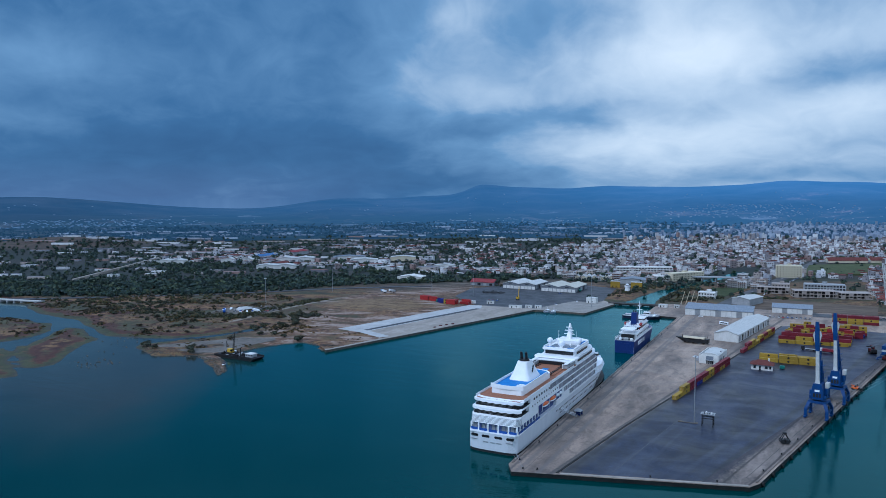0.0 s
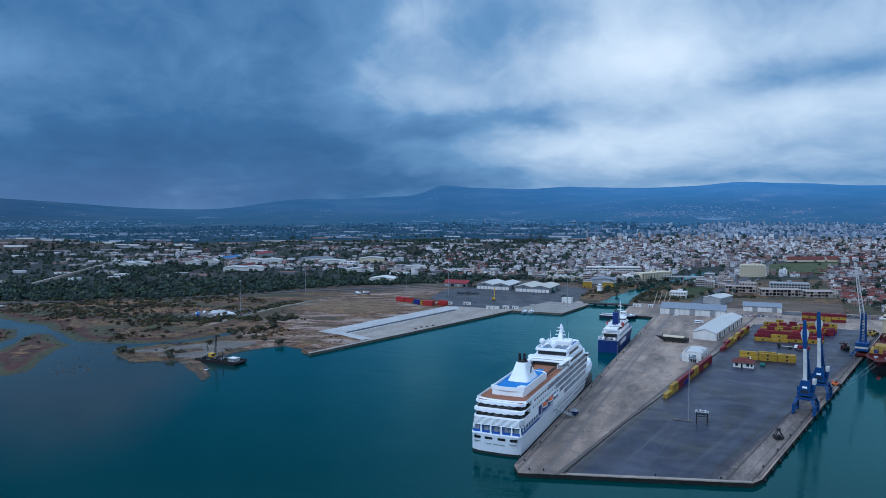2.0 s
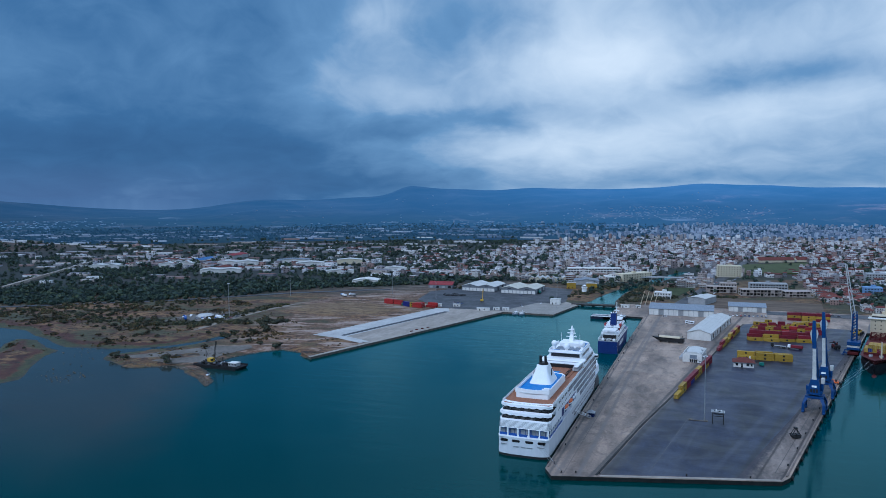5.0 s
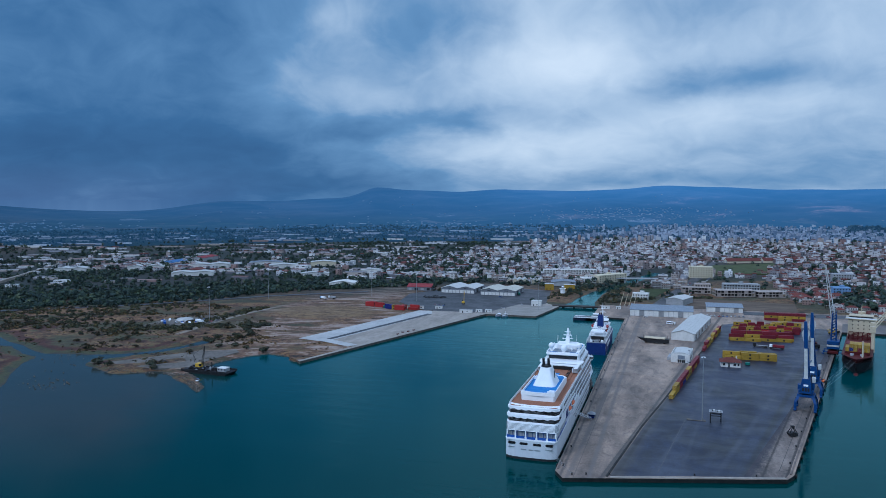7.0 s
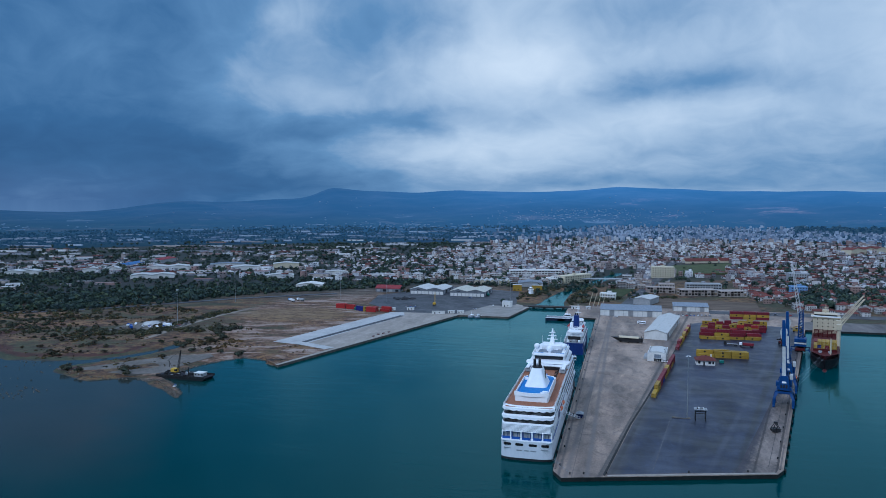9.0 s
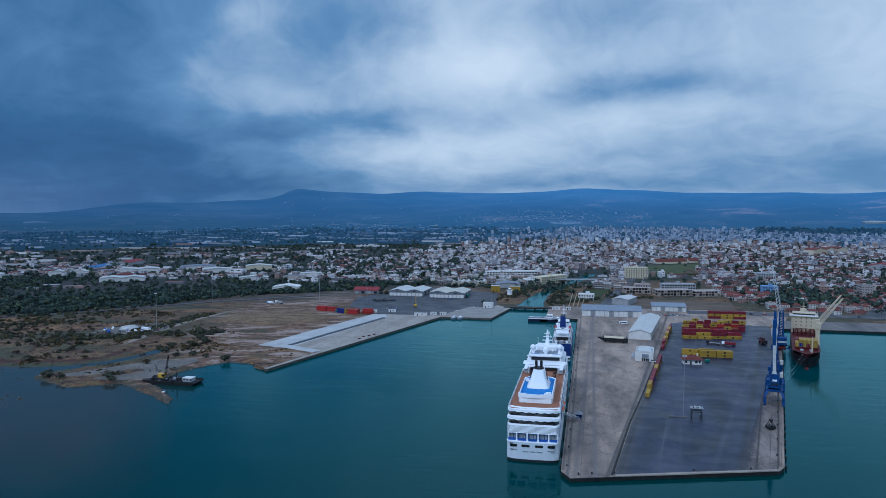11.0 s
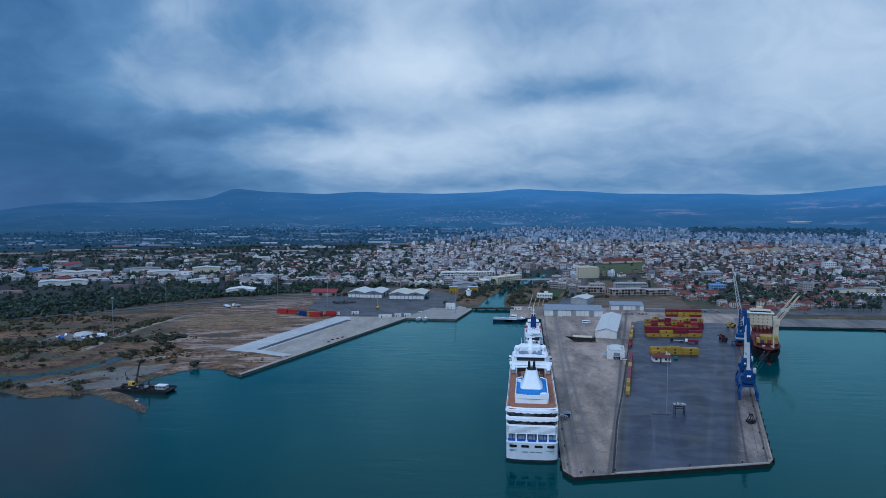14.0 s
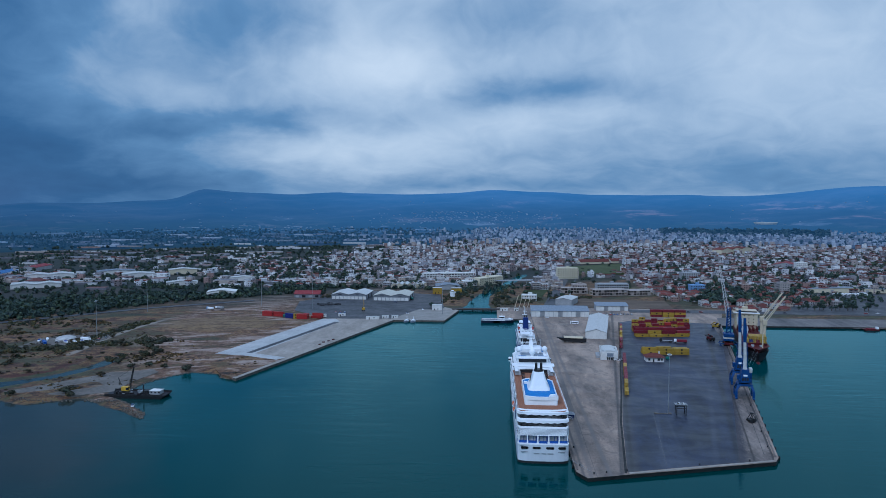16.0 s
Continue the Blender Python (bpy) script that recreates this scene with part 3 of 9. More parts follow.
LEAF_OLIVE = island("olive_bush_clumps", [(0.044, 0.054, 0.031), (0.066, 0.062, 0.034), (0.036, 0.048, 0.029), (0.082, 0.069, 0.038)], 0.95, drift=True)
LEAF_DRY = island("dry_scrub_clumps", [(0.032, 0.036, 0.017), (0.078, 0.054, 0.028), (0.024, 0.032, 0.016), (0.125, 0.080, 0.034), (0.060, 0.040, 0.020)], 0.95, drift=True)


# ---- mesh helpers ----
def part(name, bm, material, parent=None, label="", smooth=False, kind=""):
    me = bpy.data.meshes.new(name)
    bmesh.ops.recalc_face_normals(bm, faces=bm.faces)
    bm.to_mesh(me)
    bm.free()
    for mt in material if isinstance(material, (list, tuple)) else (material,):
        me.materials.append(mt)
    if smooth:
        me.polygons.foreach_set("use_smooth", [True] * len(me.polygons))
    ob = new(name, me)
    ob.parent = parent
    return tagged(ob, label=label, kind=kind)


def thing(name, at, label, category, group="", rz=0.0, kind=""):
    ob = new(name)
    ob.empty_display_size = 0.5
    ob.matrix_basis = pose(*at, 0, 0, rz)
    return tagged(ob, label, category, group, kind)


def B():
    return bmesh.new()


def bx(bm, x0, x1, y0, y1, z0, z1, rz=0.0, mi=0, bevel=0.0):
    """A box between two corners, turned about its middle."""
    c = Vector(((x0 + x1) / 2, (y0 + y1) / 2, (z0 + z1) / 2))
    made = bmesh.ops.create_cube(bm, size=1, matrix=Matrix.Translation(c) @ pose(0, 0, 0, 0, 0, rz) @ Matrix.Diagonal((x1 - x0, y1 - y0, z1 - z0, 1)))
    faces = {f for v in made["verts"] for f in v.link_faces}
    for f in faces:
        f.material_index = mi
    if bevel:
        edges = {e for v in made["verts"] for e in v.link_edges}
        bmesh.ops.bevel(bm, geom=list(edges), offset=bevel, segments=1, affect="EDGES")
    return bm


def prism(bm, pts, z0, z1, mi=0):
    """An upright prism over an outline; z1 may be a function of the corner."""
    lo = [bm.verts.new((x, y, z0)) for x, y in pts]
    hi = [bm.verts.new((x, y, z1(x, y) if callable(z1) else z1)) for x, y in pts]
    fs = [bm.faces.new(hi), bm.faces.new(lo[::-1])]
    for i in range(len(pts)):
        j = (i + 1) % len(pts)
        fs.append(bm.faces.new((lo[i], lo[j], hi[j], hi[i])))
    for f in fs:
        f.material_index = mi
    return bm


def rod(bm, p0, p1, r0, r1=None, n=8, mi=0):
    """A round bar from p0 to p1."""
    p0, p1 = Vector(p0), Vector(p1)
    d = p1 - p0
    m = Matrix.Translation((p0 + p1) / 2) @ d.to_track_quat("Z", "Y").to_matrix().to_4x4()
    made = bmesh.ops.create_cone(bm, cap_ends=True, segments=n, radius1=r0, radius2=r0 if r1 is None else r1, depth=d.length, matrix=m)
    for f in {f for v in made["verts"] for f in v.link_faces}:
        f.material_index = mi
    return bm


def beam(bm, p0, p1, w, h=None, mi=0):
    """A square bar from p0 to p1."""
    p0, p1 = Vector(p0), Vector(p1)
    d = p1 - p0
    m = Matrix.Translation((p0 + p1) / 2) @ d.to_track_quat("Z", "Y").to_matrix().to_4x4() @ Matrix.Diagonal((w, h or w, d.length, 1))
    made = bmesh.ops.create_cube(bm, size=1, matrix=m)
    for f in {f for v in made["verts"] for f in v.link_faces}:
        f.material_index = mi
    return bm


def ball(bm, c, r, sub=2, squash=1.0):
    bmesh.ops.create_icosphere(bm, subdivisions=sub, radius=r, matrix=Matrix.Translation(c) @ Matrix.Diagonal((1, 1, squash, 1)))
    return bm


def loft(bm, rings, close=True, caps=True, mi=0):
    """Skin over rings of equally many points."""
    rows = [[bm.verts.new(p) for p in ring] for ring in rings]
    k = len(rows[0])
    fs = []
    for a, b in zip(rows, rows[1:]):
        for i in range(k if close else k - 1):
            j = (i + 1) % k
            fs.append(bm.faces.new((a[i], a[j], b[j], b[i])))
    if caps:
        fs += [bm.faces.new(rows[0][::-1]), bm.faces.new(rows[-1])]
    for f in fs:
        f.material_index = mi
    return bm


def raw(name, verts, faces, material, kind="", label="", category=""):
    """A joined mesh straight from arrays."""
    me = bpy.data.meshes.new(name)
    me.from_pydata(verts, [], faces)
    me.materials.append(material)
    return tagged(new(name, me), label, category, kind=kind)


def box_field(boxes):
    """Verts and faces of many turned boxes: x, y, z of the foot's middle, three sizes, turn in degrees."""
    b = np.array(boxes, float)
    unit = np.array([(-.5, -.5, 0), (.5, -.5, 0), (.5, .5, 0), (-.5, .5, 0), (-.5, -.5, 1), (.5, -.5, 1), (.5, .5, 1), (-.5, .5, 1)])
    p = unit[None] * b[:, None, 3:6]
    c, s = np.cos(np.radians(b[:, 6]))[:, None], np.sin(np.radians(b[:, 6]))[:, None]
    q = np.stack([p[..., 0] * c - p[..., 1] * s, p[..., 0] * s + p[..., 1] * c, p[..., 2]], -1) + b[:, None, :3]
    f = np.array([(4, 5, 6, 7), (0, 1, 5, 4), (1, 2, 6, 5), (2, 3, 7, 6), (3, 0, 4, 7)])
    faces = (f[None] + 8 * np.arange(len(b))[:, None, None]).reshape(-1, 4)
    return q.reshape(-1, 3).tolist(), faces.tolist()


def clump_field(spots, seed, per=26, size=0.34):
    """Verts and faces of many leafy crowns made of small tilted leaves: x, y, z of the crown's middle, radius, half height."""
    rng = np.random.default_rng(seed)
    s = np.array(spots, float)
    k = len(s)
    d = rng.normal(size=(k, per, 3))
    d /= np.linalg.norm(d, axis=2, keepdims=True)
    r = rng.uniform(0.55, 1.08, (k, per, 1))
    c = s[:, None, :3] + d * r * np.stack([s[:, 3], s[:, 3], s[:, 4]], -1)[:, None]
    u = rng.normal(size=(k, per, 3))
    u -= d * (u * d).sum(-1, keepdims=True) * 0.8
    u /= np.linalg.norm(u, axis=2, keepdims=True)
    w = np.cross(d, u)
    g = (s[:, 3] * size)[:, None, None] * rng.uniform(0.7, 1.4, (k, per, 1))
    tip = d * g * 0.45
    quad = np.stack([c + u * g, c + w * g + tip, c - u * g, c - w * g + tip * 0.3], 2)
    n = k * per
    return quad.reshape(-1, 3).tolist(), (np.arange(n * 4).reshape(n, 4)).tolist()


# ---- water, ground, hills ----
LAND_EDGE = [(-4900, 700), (-1500, 330), (-760, 238), (-690, 222), (-617, 190), (-545, 182), (-480, 154), (-441, 138), (-402, 142), (-378, 154), (-360, 170), (-349, 200), (-352, 236),
             (-344, 240), (-338, 205), (-345, 178), (-357, 158), (-372, 138), (-379, 122), (-372, 113), (-333, 101), (-304, 107), (-289, 104), (-264, 89), (-247, 75), (-249, 83), (-265, 98),
             (-285, 113), (-285, 152), (-272, 178), (-262, 190), (-240, 184), (-236, 175), (-224, 168), (-205, 230), (-150, 425), (-100, 440), (-84, 512), (-72, 560), (-64, 640), (-32, 770), (8, 950), (28, 945), (-12, 765), (-42, 640), (-44, 560), (-32, 514), (-20, 455),
             (60, 430), (160, 436), (4900, 436), (4900, 4900), (-4900, 4900)]
ISLETS = [[(-482, 101), (-502, 127), (-512, 148), (-493, 151), (-456, 128), (-437, 122), (-428, 105), (-400, 70), (-379, 43), (-380, 29), (-389, 25), (-444, 56), (-473, 73), (-464, 78)],
          [(-720, 150), (-638, 146), (-613, 162), (-568, 157), (-550, 158), (-514, 131), (-500, 107), (-498, 85), (-503, 64), (-560, 40), (-680, 30), (-760, 60)],
          [(-487, 55), (-472, 66), (-419, 34), (-387, 20), (-367, 11), (-376, 2), (-392, -6), (-450, 10)]]


def outline_distance(x, y, outline):
    """Metres inside an outline, negative outside."""
    p = np.array(outline, float)
    q = np.roll(p, -1, 0)
    inside = np.zeros(x.shape, bool)
    best = np.full(x.shape, 1e9)
    for (ax, ay), (cx, cy) in zip(p, q):
        dx, dy = cx - ax, cy - ay
        t = np.clip(((x - ax) * dx + (y - ay) * dy) / (dx * dx + dy * dy), 0, 1)
        best = np.minimum(best, np.hypot(x - ax - t * dx, y - ay - t * dy))
        if dy:
            inside ^= ((ay > y) != (cy > y)) & (x < ax + dx * (y - ay) / dy)
    return np.where(inside, best, -best)


def shore_distance(x, y):
    """Metres inland from the waterline, negative in the water."""
    sd = outline_distance(x, y, LAND_EDGE)
    if np.any((x < -340) & (y < 200)):
        for islet in ISLETS:
            sd = np.maximum(sd, outline_distance(x, y, islet))
    return sd


def waves(x, y, seed, scale):
    """Cheap smooth noise about zero."""
    rng = np.random.default_rng(seed)
    out = np.zeros_like(x)
    for k in range(9):
        a, f, ph = rng.uniform(0, 6.28), scale * rng.uniform(0.6, 2.2), rng.uniform(0, 6.28)
        out += np.sin((x * math.cos(a) + y * math.sin(a)) * f + ph) / 9
    return out


def land_height(x, y):
    wild = np.clip((-x - 240) / 60, 0, 1) * np.clip((520 - y) / 80, 0, 1)
    sd = shore_distance(x, y) + wild * 9.0 * waves(x, y, 3, 0.09)
    steep = np.where(x < -362, 0.075, 0.30)
    z = np.where(sd > 0, np.minimum(sd * steep + 0.12, 1.9), np.maximum(sd * 0.10, -3.0))
    z = z + np.where(sd > 8, wild * 0.8 * waves(x, y, 5, 0.06), 0)
    far = np.clip((np.hypot(x - 40, y + 310) - 1100) / 2600, 0, 1)
    return z + far ** 1.8 * 8 + far * 3 * waves(x, y, 8, 0.006) + 26 * np.exp(-((x + 1560) / 250) ** 2 - ((y - 880) / 170) ** 2)


def inland(x, y):
    """Well away from any water."""
    return y > 960 or y > 660 and (x < -150 or x > 100)


def plain_height(x, y):
    far = min(max((math.hypot(x - 40, y + 310) - 1100) / 2600, 0), 1)
    return 1.9 + 26 * math.exp(-((x + 1560) / 250) ** 2 - ((y - 880) / 170) ** 2) + far ** 1.8 * 8 + (far * 3 * float(waves(np.array([float(x)]), np.array([float(y)]), 8, 0.006)[0]) if far else 0)


def ground_at(x, y):
    if inland(x, y):
        return plain_height(x, y)
    return float(land_height(np.array([float(x)]), np.array([float(y)]))[0])


def stretch(stops):
    """Grid lines from (from, to, step) stretches."""
    return np.concatenate([np.arange(a, b, s) for a, b, s in stops] + [[stops[-1][1]]])


gx = stretch([(-4900, -1900, 100), (-1900, -1200, 40), (-1200, -700, 20), (-700, -200, 3.5), (-200, 300, 12), (300, 1200, 40), (1200, 4900, 120)])
gy = stretch([(-1200, 0, 120), (0, 40, 8), (40, 280, 3.5), (280, 560, 7), (560, 1200, 25), (1200, 4900, 90)])
X, Y = np.meshgrid(gx, gy)
Z = land_height(X, Y)
idx = np.arange(X.size).reshape(X.shape)
quads = np.stack([idx[:-1, :-1], idx[:-1, 1:], idx[1:, 1:], idx[1:, :-1]], -1).reshape(-1, 4)
ground = raw("ground", np.stack([X, Y, Z], -1).reshape(-1, 3).tolist(), quads.tolist(), LAND, "structure", "dry scrubland, salt marsh and flat farmland behind the port", "ground")
ground.data.polygons.foreach_set("use_smooth", [True] * len(ground.data.polygons))

bm = B()
bmesh.ops.create_grid(bm, x_segments=2, y_segments=2, size=4900)
water = tagged(part("water", bm, WATER), "teal harbour water, silty grey near the river mouth", "water", kind="structure")

# ridge humps: azimuth, half width to the west and to the east, height
HILL_SUM = [(-64, 6, 6, 8), (-58, 5, 5, 67), (-52, 5, 5, 40), (-46, 5, 5, 8), (-35, 4, 4, 53), (-30, 4, 4, 29), (-23, 1.9, 3.4, 93), (-26, 4, 4, 59), (-18.5, 3, 3.4, 88), (-14, 3, 3, 89), (-10, 3.2, 3.2, 85), (-5.5, 3.4, 3.4, 90), (-1, 3.2, 3.2, 106), (3.5, 3.4, 3.4, 99), (8.5, 3.6, 3.6, 88), (13.5, 3.6, 3.6, 84), (18.5, 3.8, 3.8, 76), (23, 3.6, 3.6, 69), (28, 5, 14, 138)]


def hill_height(x, y):
    """Height of the foothills and ridges behind the town."""
    A, R = np.degrees(np.arctan2(x - 40, y + 310)), np.hypot(x - 40, y + 310)
    ridge = 60 + sum(h * np.exp(-((A - c) / np.where(A < c, w0, w1)) ** 2) for c, w0, w1, h in HILL_SUM)
    rise = np.clip((R - 2950) / 1350, 0, 1)
    prof = rise ** 1.35 * (1 - np.clip((R - 4300) / 700, 0, 1) ** 2)
    spur = 1 + 0.6 * waves(x, y, 21, 0.006) * (1 - rise) + 0.10 * waves(x, y, 22, 0.02) * rise * (1 - rise) * 4
    return 10 + (ridge - 10) * prof * np.where(R < 4290, np.minimum(spur, 1.25), 1) + (1.0 * waves(x, y, 23, 0.03) + 9 * waves(x, y, 24, 0.012) * (1 - rise) * 4) * rise


def site(x, y):
    """Standing height on the plain or the foothills."""
    z = ground_at(x, y)
    if math.hypot(x - 40, y + 310) > 2050:
        z = max(z, float(hill_height(np.array([float(x)]), np.array([float(y)]))[0]))
    return z


def build_hills():
    az = np.radians(np.linspace(-80, 50, 420))
    r = np.concatenate([np.linspace(2050, 2900, 14), np.linspace(2950, 4300, 60), np.linspace(4340, 4700, 8)])
    A, R = np.meshgrid(az, r)
    x, y = 40 + R * np.sin(A), -310 + R * np.cos(A)
    z = hill_height(x, y)
    z[0] -= 12
    k = np.arange(x.size).reshape(x.shape)
    f = np.stack([k[:-1, :-1], k[:-1, 1:], k[1:, 1:], k[1:, :-1]], -1).reshape(-1, 4)
    ob = raw("backdrop", np.stack([x, y, z], -1).reshape(-1, 3).tolist(), f.tolist(), HILLS, "structure", "distant hills under low cloud, blue haze put in as a glow", "hills")
    ob.data.polygons.foreach_set("use_smooth", [True] * len(f))
    rng = random.Random(17)
    homes = []
    while len(homes) < 1100:
        i, j = rng.randrange(2, 62), rng.randrange(40, 400)
        px, py = float(x[i, j]) + rng.uniform(-20, 20), float(y[i, j]) + rng.uniform(-25, 25)
        a = math.degrees(math.atan2(px - 40, py + 310))
        w = float(waves(np.array([px]), np.array([py]), 29, 0.006)[0])
        village = math.exp(-((a + 53) / 7) ** 2) * (20 < i < 34) + math.exp(-((a + 3) / 5) ** 2) * (24 < i < 44) + 0.5 * math.exp(-((a + 20) / 8) ** 2) * (14 < i < 24)
        if rng.random() < 0.01 + 0.9 * village + 0.5 * max(0, w - 0.14) * (1.6 if i < 22 else 0.1):
            long = rng.random() < 0.12 and i < 24
            homes.append((px, py, site(px, py) - 1.0, rng.uniform(4, 8) * (5 if long else 1), rng.uniform(4, 7), rng.uniform(2.2, 4.0), rng.uniform(-20, 20)))
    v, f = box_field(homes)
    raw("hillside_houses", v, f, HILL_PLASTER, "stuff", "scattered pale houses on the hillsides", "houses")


build_hills()


# ---- quays, yards, roads ----
def slab(name, pts, z0, z1, material, label, category="quay", edge=None):
    """A paved block with a separate darker face under its rim."""
    ob = tagged(part(name, prism(B(), pts, z1 - 0.16 if edge else z0, z1), material), label, category, kind="structure")
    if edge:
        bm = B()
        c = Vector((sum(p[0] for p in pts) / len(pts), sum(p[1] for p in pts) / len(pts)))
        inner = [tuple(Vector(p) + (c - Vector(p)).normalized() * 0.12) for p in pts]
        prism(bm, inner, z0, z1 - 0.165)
        part("quay_wall", bm, edge, ob, "dark quay wall")
    return ob


PIER = [(0, 3), (4.5, -5), (98.5, 22.5), (102, 28.5), (195, 420), (230, 530), (-34, 530), (-34, 446), (0, 440)]
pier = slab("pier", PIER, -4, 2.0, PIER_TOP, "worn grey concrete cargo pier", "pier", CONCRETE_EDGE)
slab("yard_pavement", [(24.0, 3.6), (80.5, 20.2), (104.5, 102), (135, 209), (172, 345), (188, 430), (105, 440), (94, 430), (72.2, 300), (46.2, 142), (35.2, 80)], 1.9, 2.04, ASPHALT, "dark wet asphalt container yard", "yard")
slab("quay_west", [(-224.5, 167), (-221.5, 165), (-144, 428), (-90, 428), (-78, 503), (-100, 530), (-150, 530), (-206, 432), (-244, 243), (-207, 230)], -4, 2.0, QUAY_BARE, "bare concrete quay along the basin", "quay", WEST_WALL)
slab("quay_fill", [(-236, 176), (-225, 168.5), (-207.6, 229.5), (-244, 242), (-262, 232), (-256, 205)], 0.5, 1.97, LAND, "brown stony earth behind the quay tip", "ground")
slab("quay_strip", [(-268, 246), (-240, 240), (-211, 227), (-206, 236), (-236, 249), (-199, 410), (-207, 431), (-221, 430)], 1.5, 2.09, CONCRETE_NEW, "pale new concrete strip on the quay", "quay")
slab("quay_drain", [(-243.5, 251.5), (-238.5, 250), (-199, 409), (-204.5, 410)], 1.9, 2.13, ROAD, "dark asphalt strip between concrete slabs", "pavement")
slab("quay_pad", [(-148, 433), (-91, 430), (-82.5, 503), (-125, 506)], 1.9, 2.09, surface("bleached_pad_concrete", (0.20, 0.185, 0.165), (0.31, 0.29, 0.26), 0.08, 0.8, 0.1), "bleached concrete pad at the end of the basin", "quay")
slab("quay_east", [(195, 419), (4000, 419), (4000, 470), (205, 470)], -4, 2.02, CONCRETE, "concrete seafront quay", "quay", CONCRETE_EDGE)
slab("terminal_yard", [(-268, 486), (-218, 434), (-200, 432), (-140, 436), (-96, 520), (-110, 640), (-255, 690), (-262, 600), (-282, 560)], 1.4, 2.06, ROAD, "wet asphalt yard round the warehouses", "yard")
slab("depot_yard", [(300, 522), (620, 518), (620, 700), (380, 700), (318, 600)], 1.2, 2.06, ROAD, "grey asphalt depot yard behind the seafront", "yard")
slab("seafront_road", [(118, 500), (1600, 486), (1600, 508), (230, 523), (118, 523)], 1.7, 2.1, ROAD, "grey seafront road", "road")
slab("river_road", [(20, 530), (34, 530), (92, 900), (140, 1300), (128, 1300), (78, 900)], 1.5, 2.3, ROAD, "grey road beside the river channel", "road")
slab("gravel_spit", [(-362, 118), (-310, 112), (-290, 124), (-290, 150), (-285, 180), (-310, 205), (-322, 170), (-345, 140)], 1.0, 2.02, SAND, "packed grey gravel on the spit", "ground")


def kerb(a, c, w, h, name, material, label):
    d = Vector((c[0] - a[0], c[1] - a[1]))
    nrm = Vector((-d.y, d.x)).normalized() * w / 2
    pts = [(a[0] + nrm.x, a[1] + nrm.y), (a[0] - nrm.x, a[1] - nrm.y), (c[0] - nrm.x, c[1] - nrm.y), (c[0] + nrm.x, c[1] + nrm.y)]
    return tagged(part(name, prism(B(), pts, 1.9, 2.0 + h), material), label, "kerb", kind="structure")


slab("crane_apron", [(80.0, 19.3), (98.2, 24.5), (100.2, 30), (192.6, 418), (187.4, 430), (171.4, 345), (134.4, 209), (103.9, 102)], 1.9, 2.02, APRON, "stained brown-grey concrete under the cranes", "apron")
kerb((22.9, 2.2), (34.3, 80), 1.1, 0.2, "kerb_yard", CONCRETE_EDGE, "dark stained kerb between the apron and the yard")
kerb((34.3, 80), (45.3, 142), 1.1, 0.2, "kerb_yard_middle", CONCRETE_EDGE, "dark stained kerb between the apron and the yard")
kerb((45.3, 142), (93.2, 430), 1.1, 0.2, "kerb_yard_north", CONCRETE_EDGE, "dark stained kerb between the apron and the yard")
kerb((24.5, 2.05), (98.0, 23.6), 1.6, 0.2, "kerb_pier_head", QUAY_BARE, "pale concrete kerb along the pier head")
kerb((100.7, 29), (193.5, 419), 0.7, 0.3, "kerb_crane_side", APRON, "worn concrete kerb along the crane berth")
kerb((1.0, 5), (1.0, 438), 0.8, 0.25, "kerb_cruise_side", APRON, "worn concrete kerb along the cruise berth")
for off in (3.2, 12.5):
    kerb((99.5 - off, 32), (192 - off, 419), 0.22, 0.03, "crane_rail", BLACK, "rusty crane rail set in concrete")


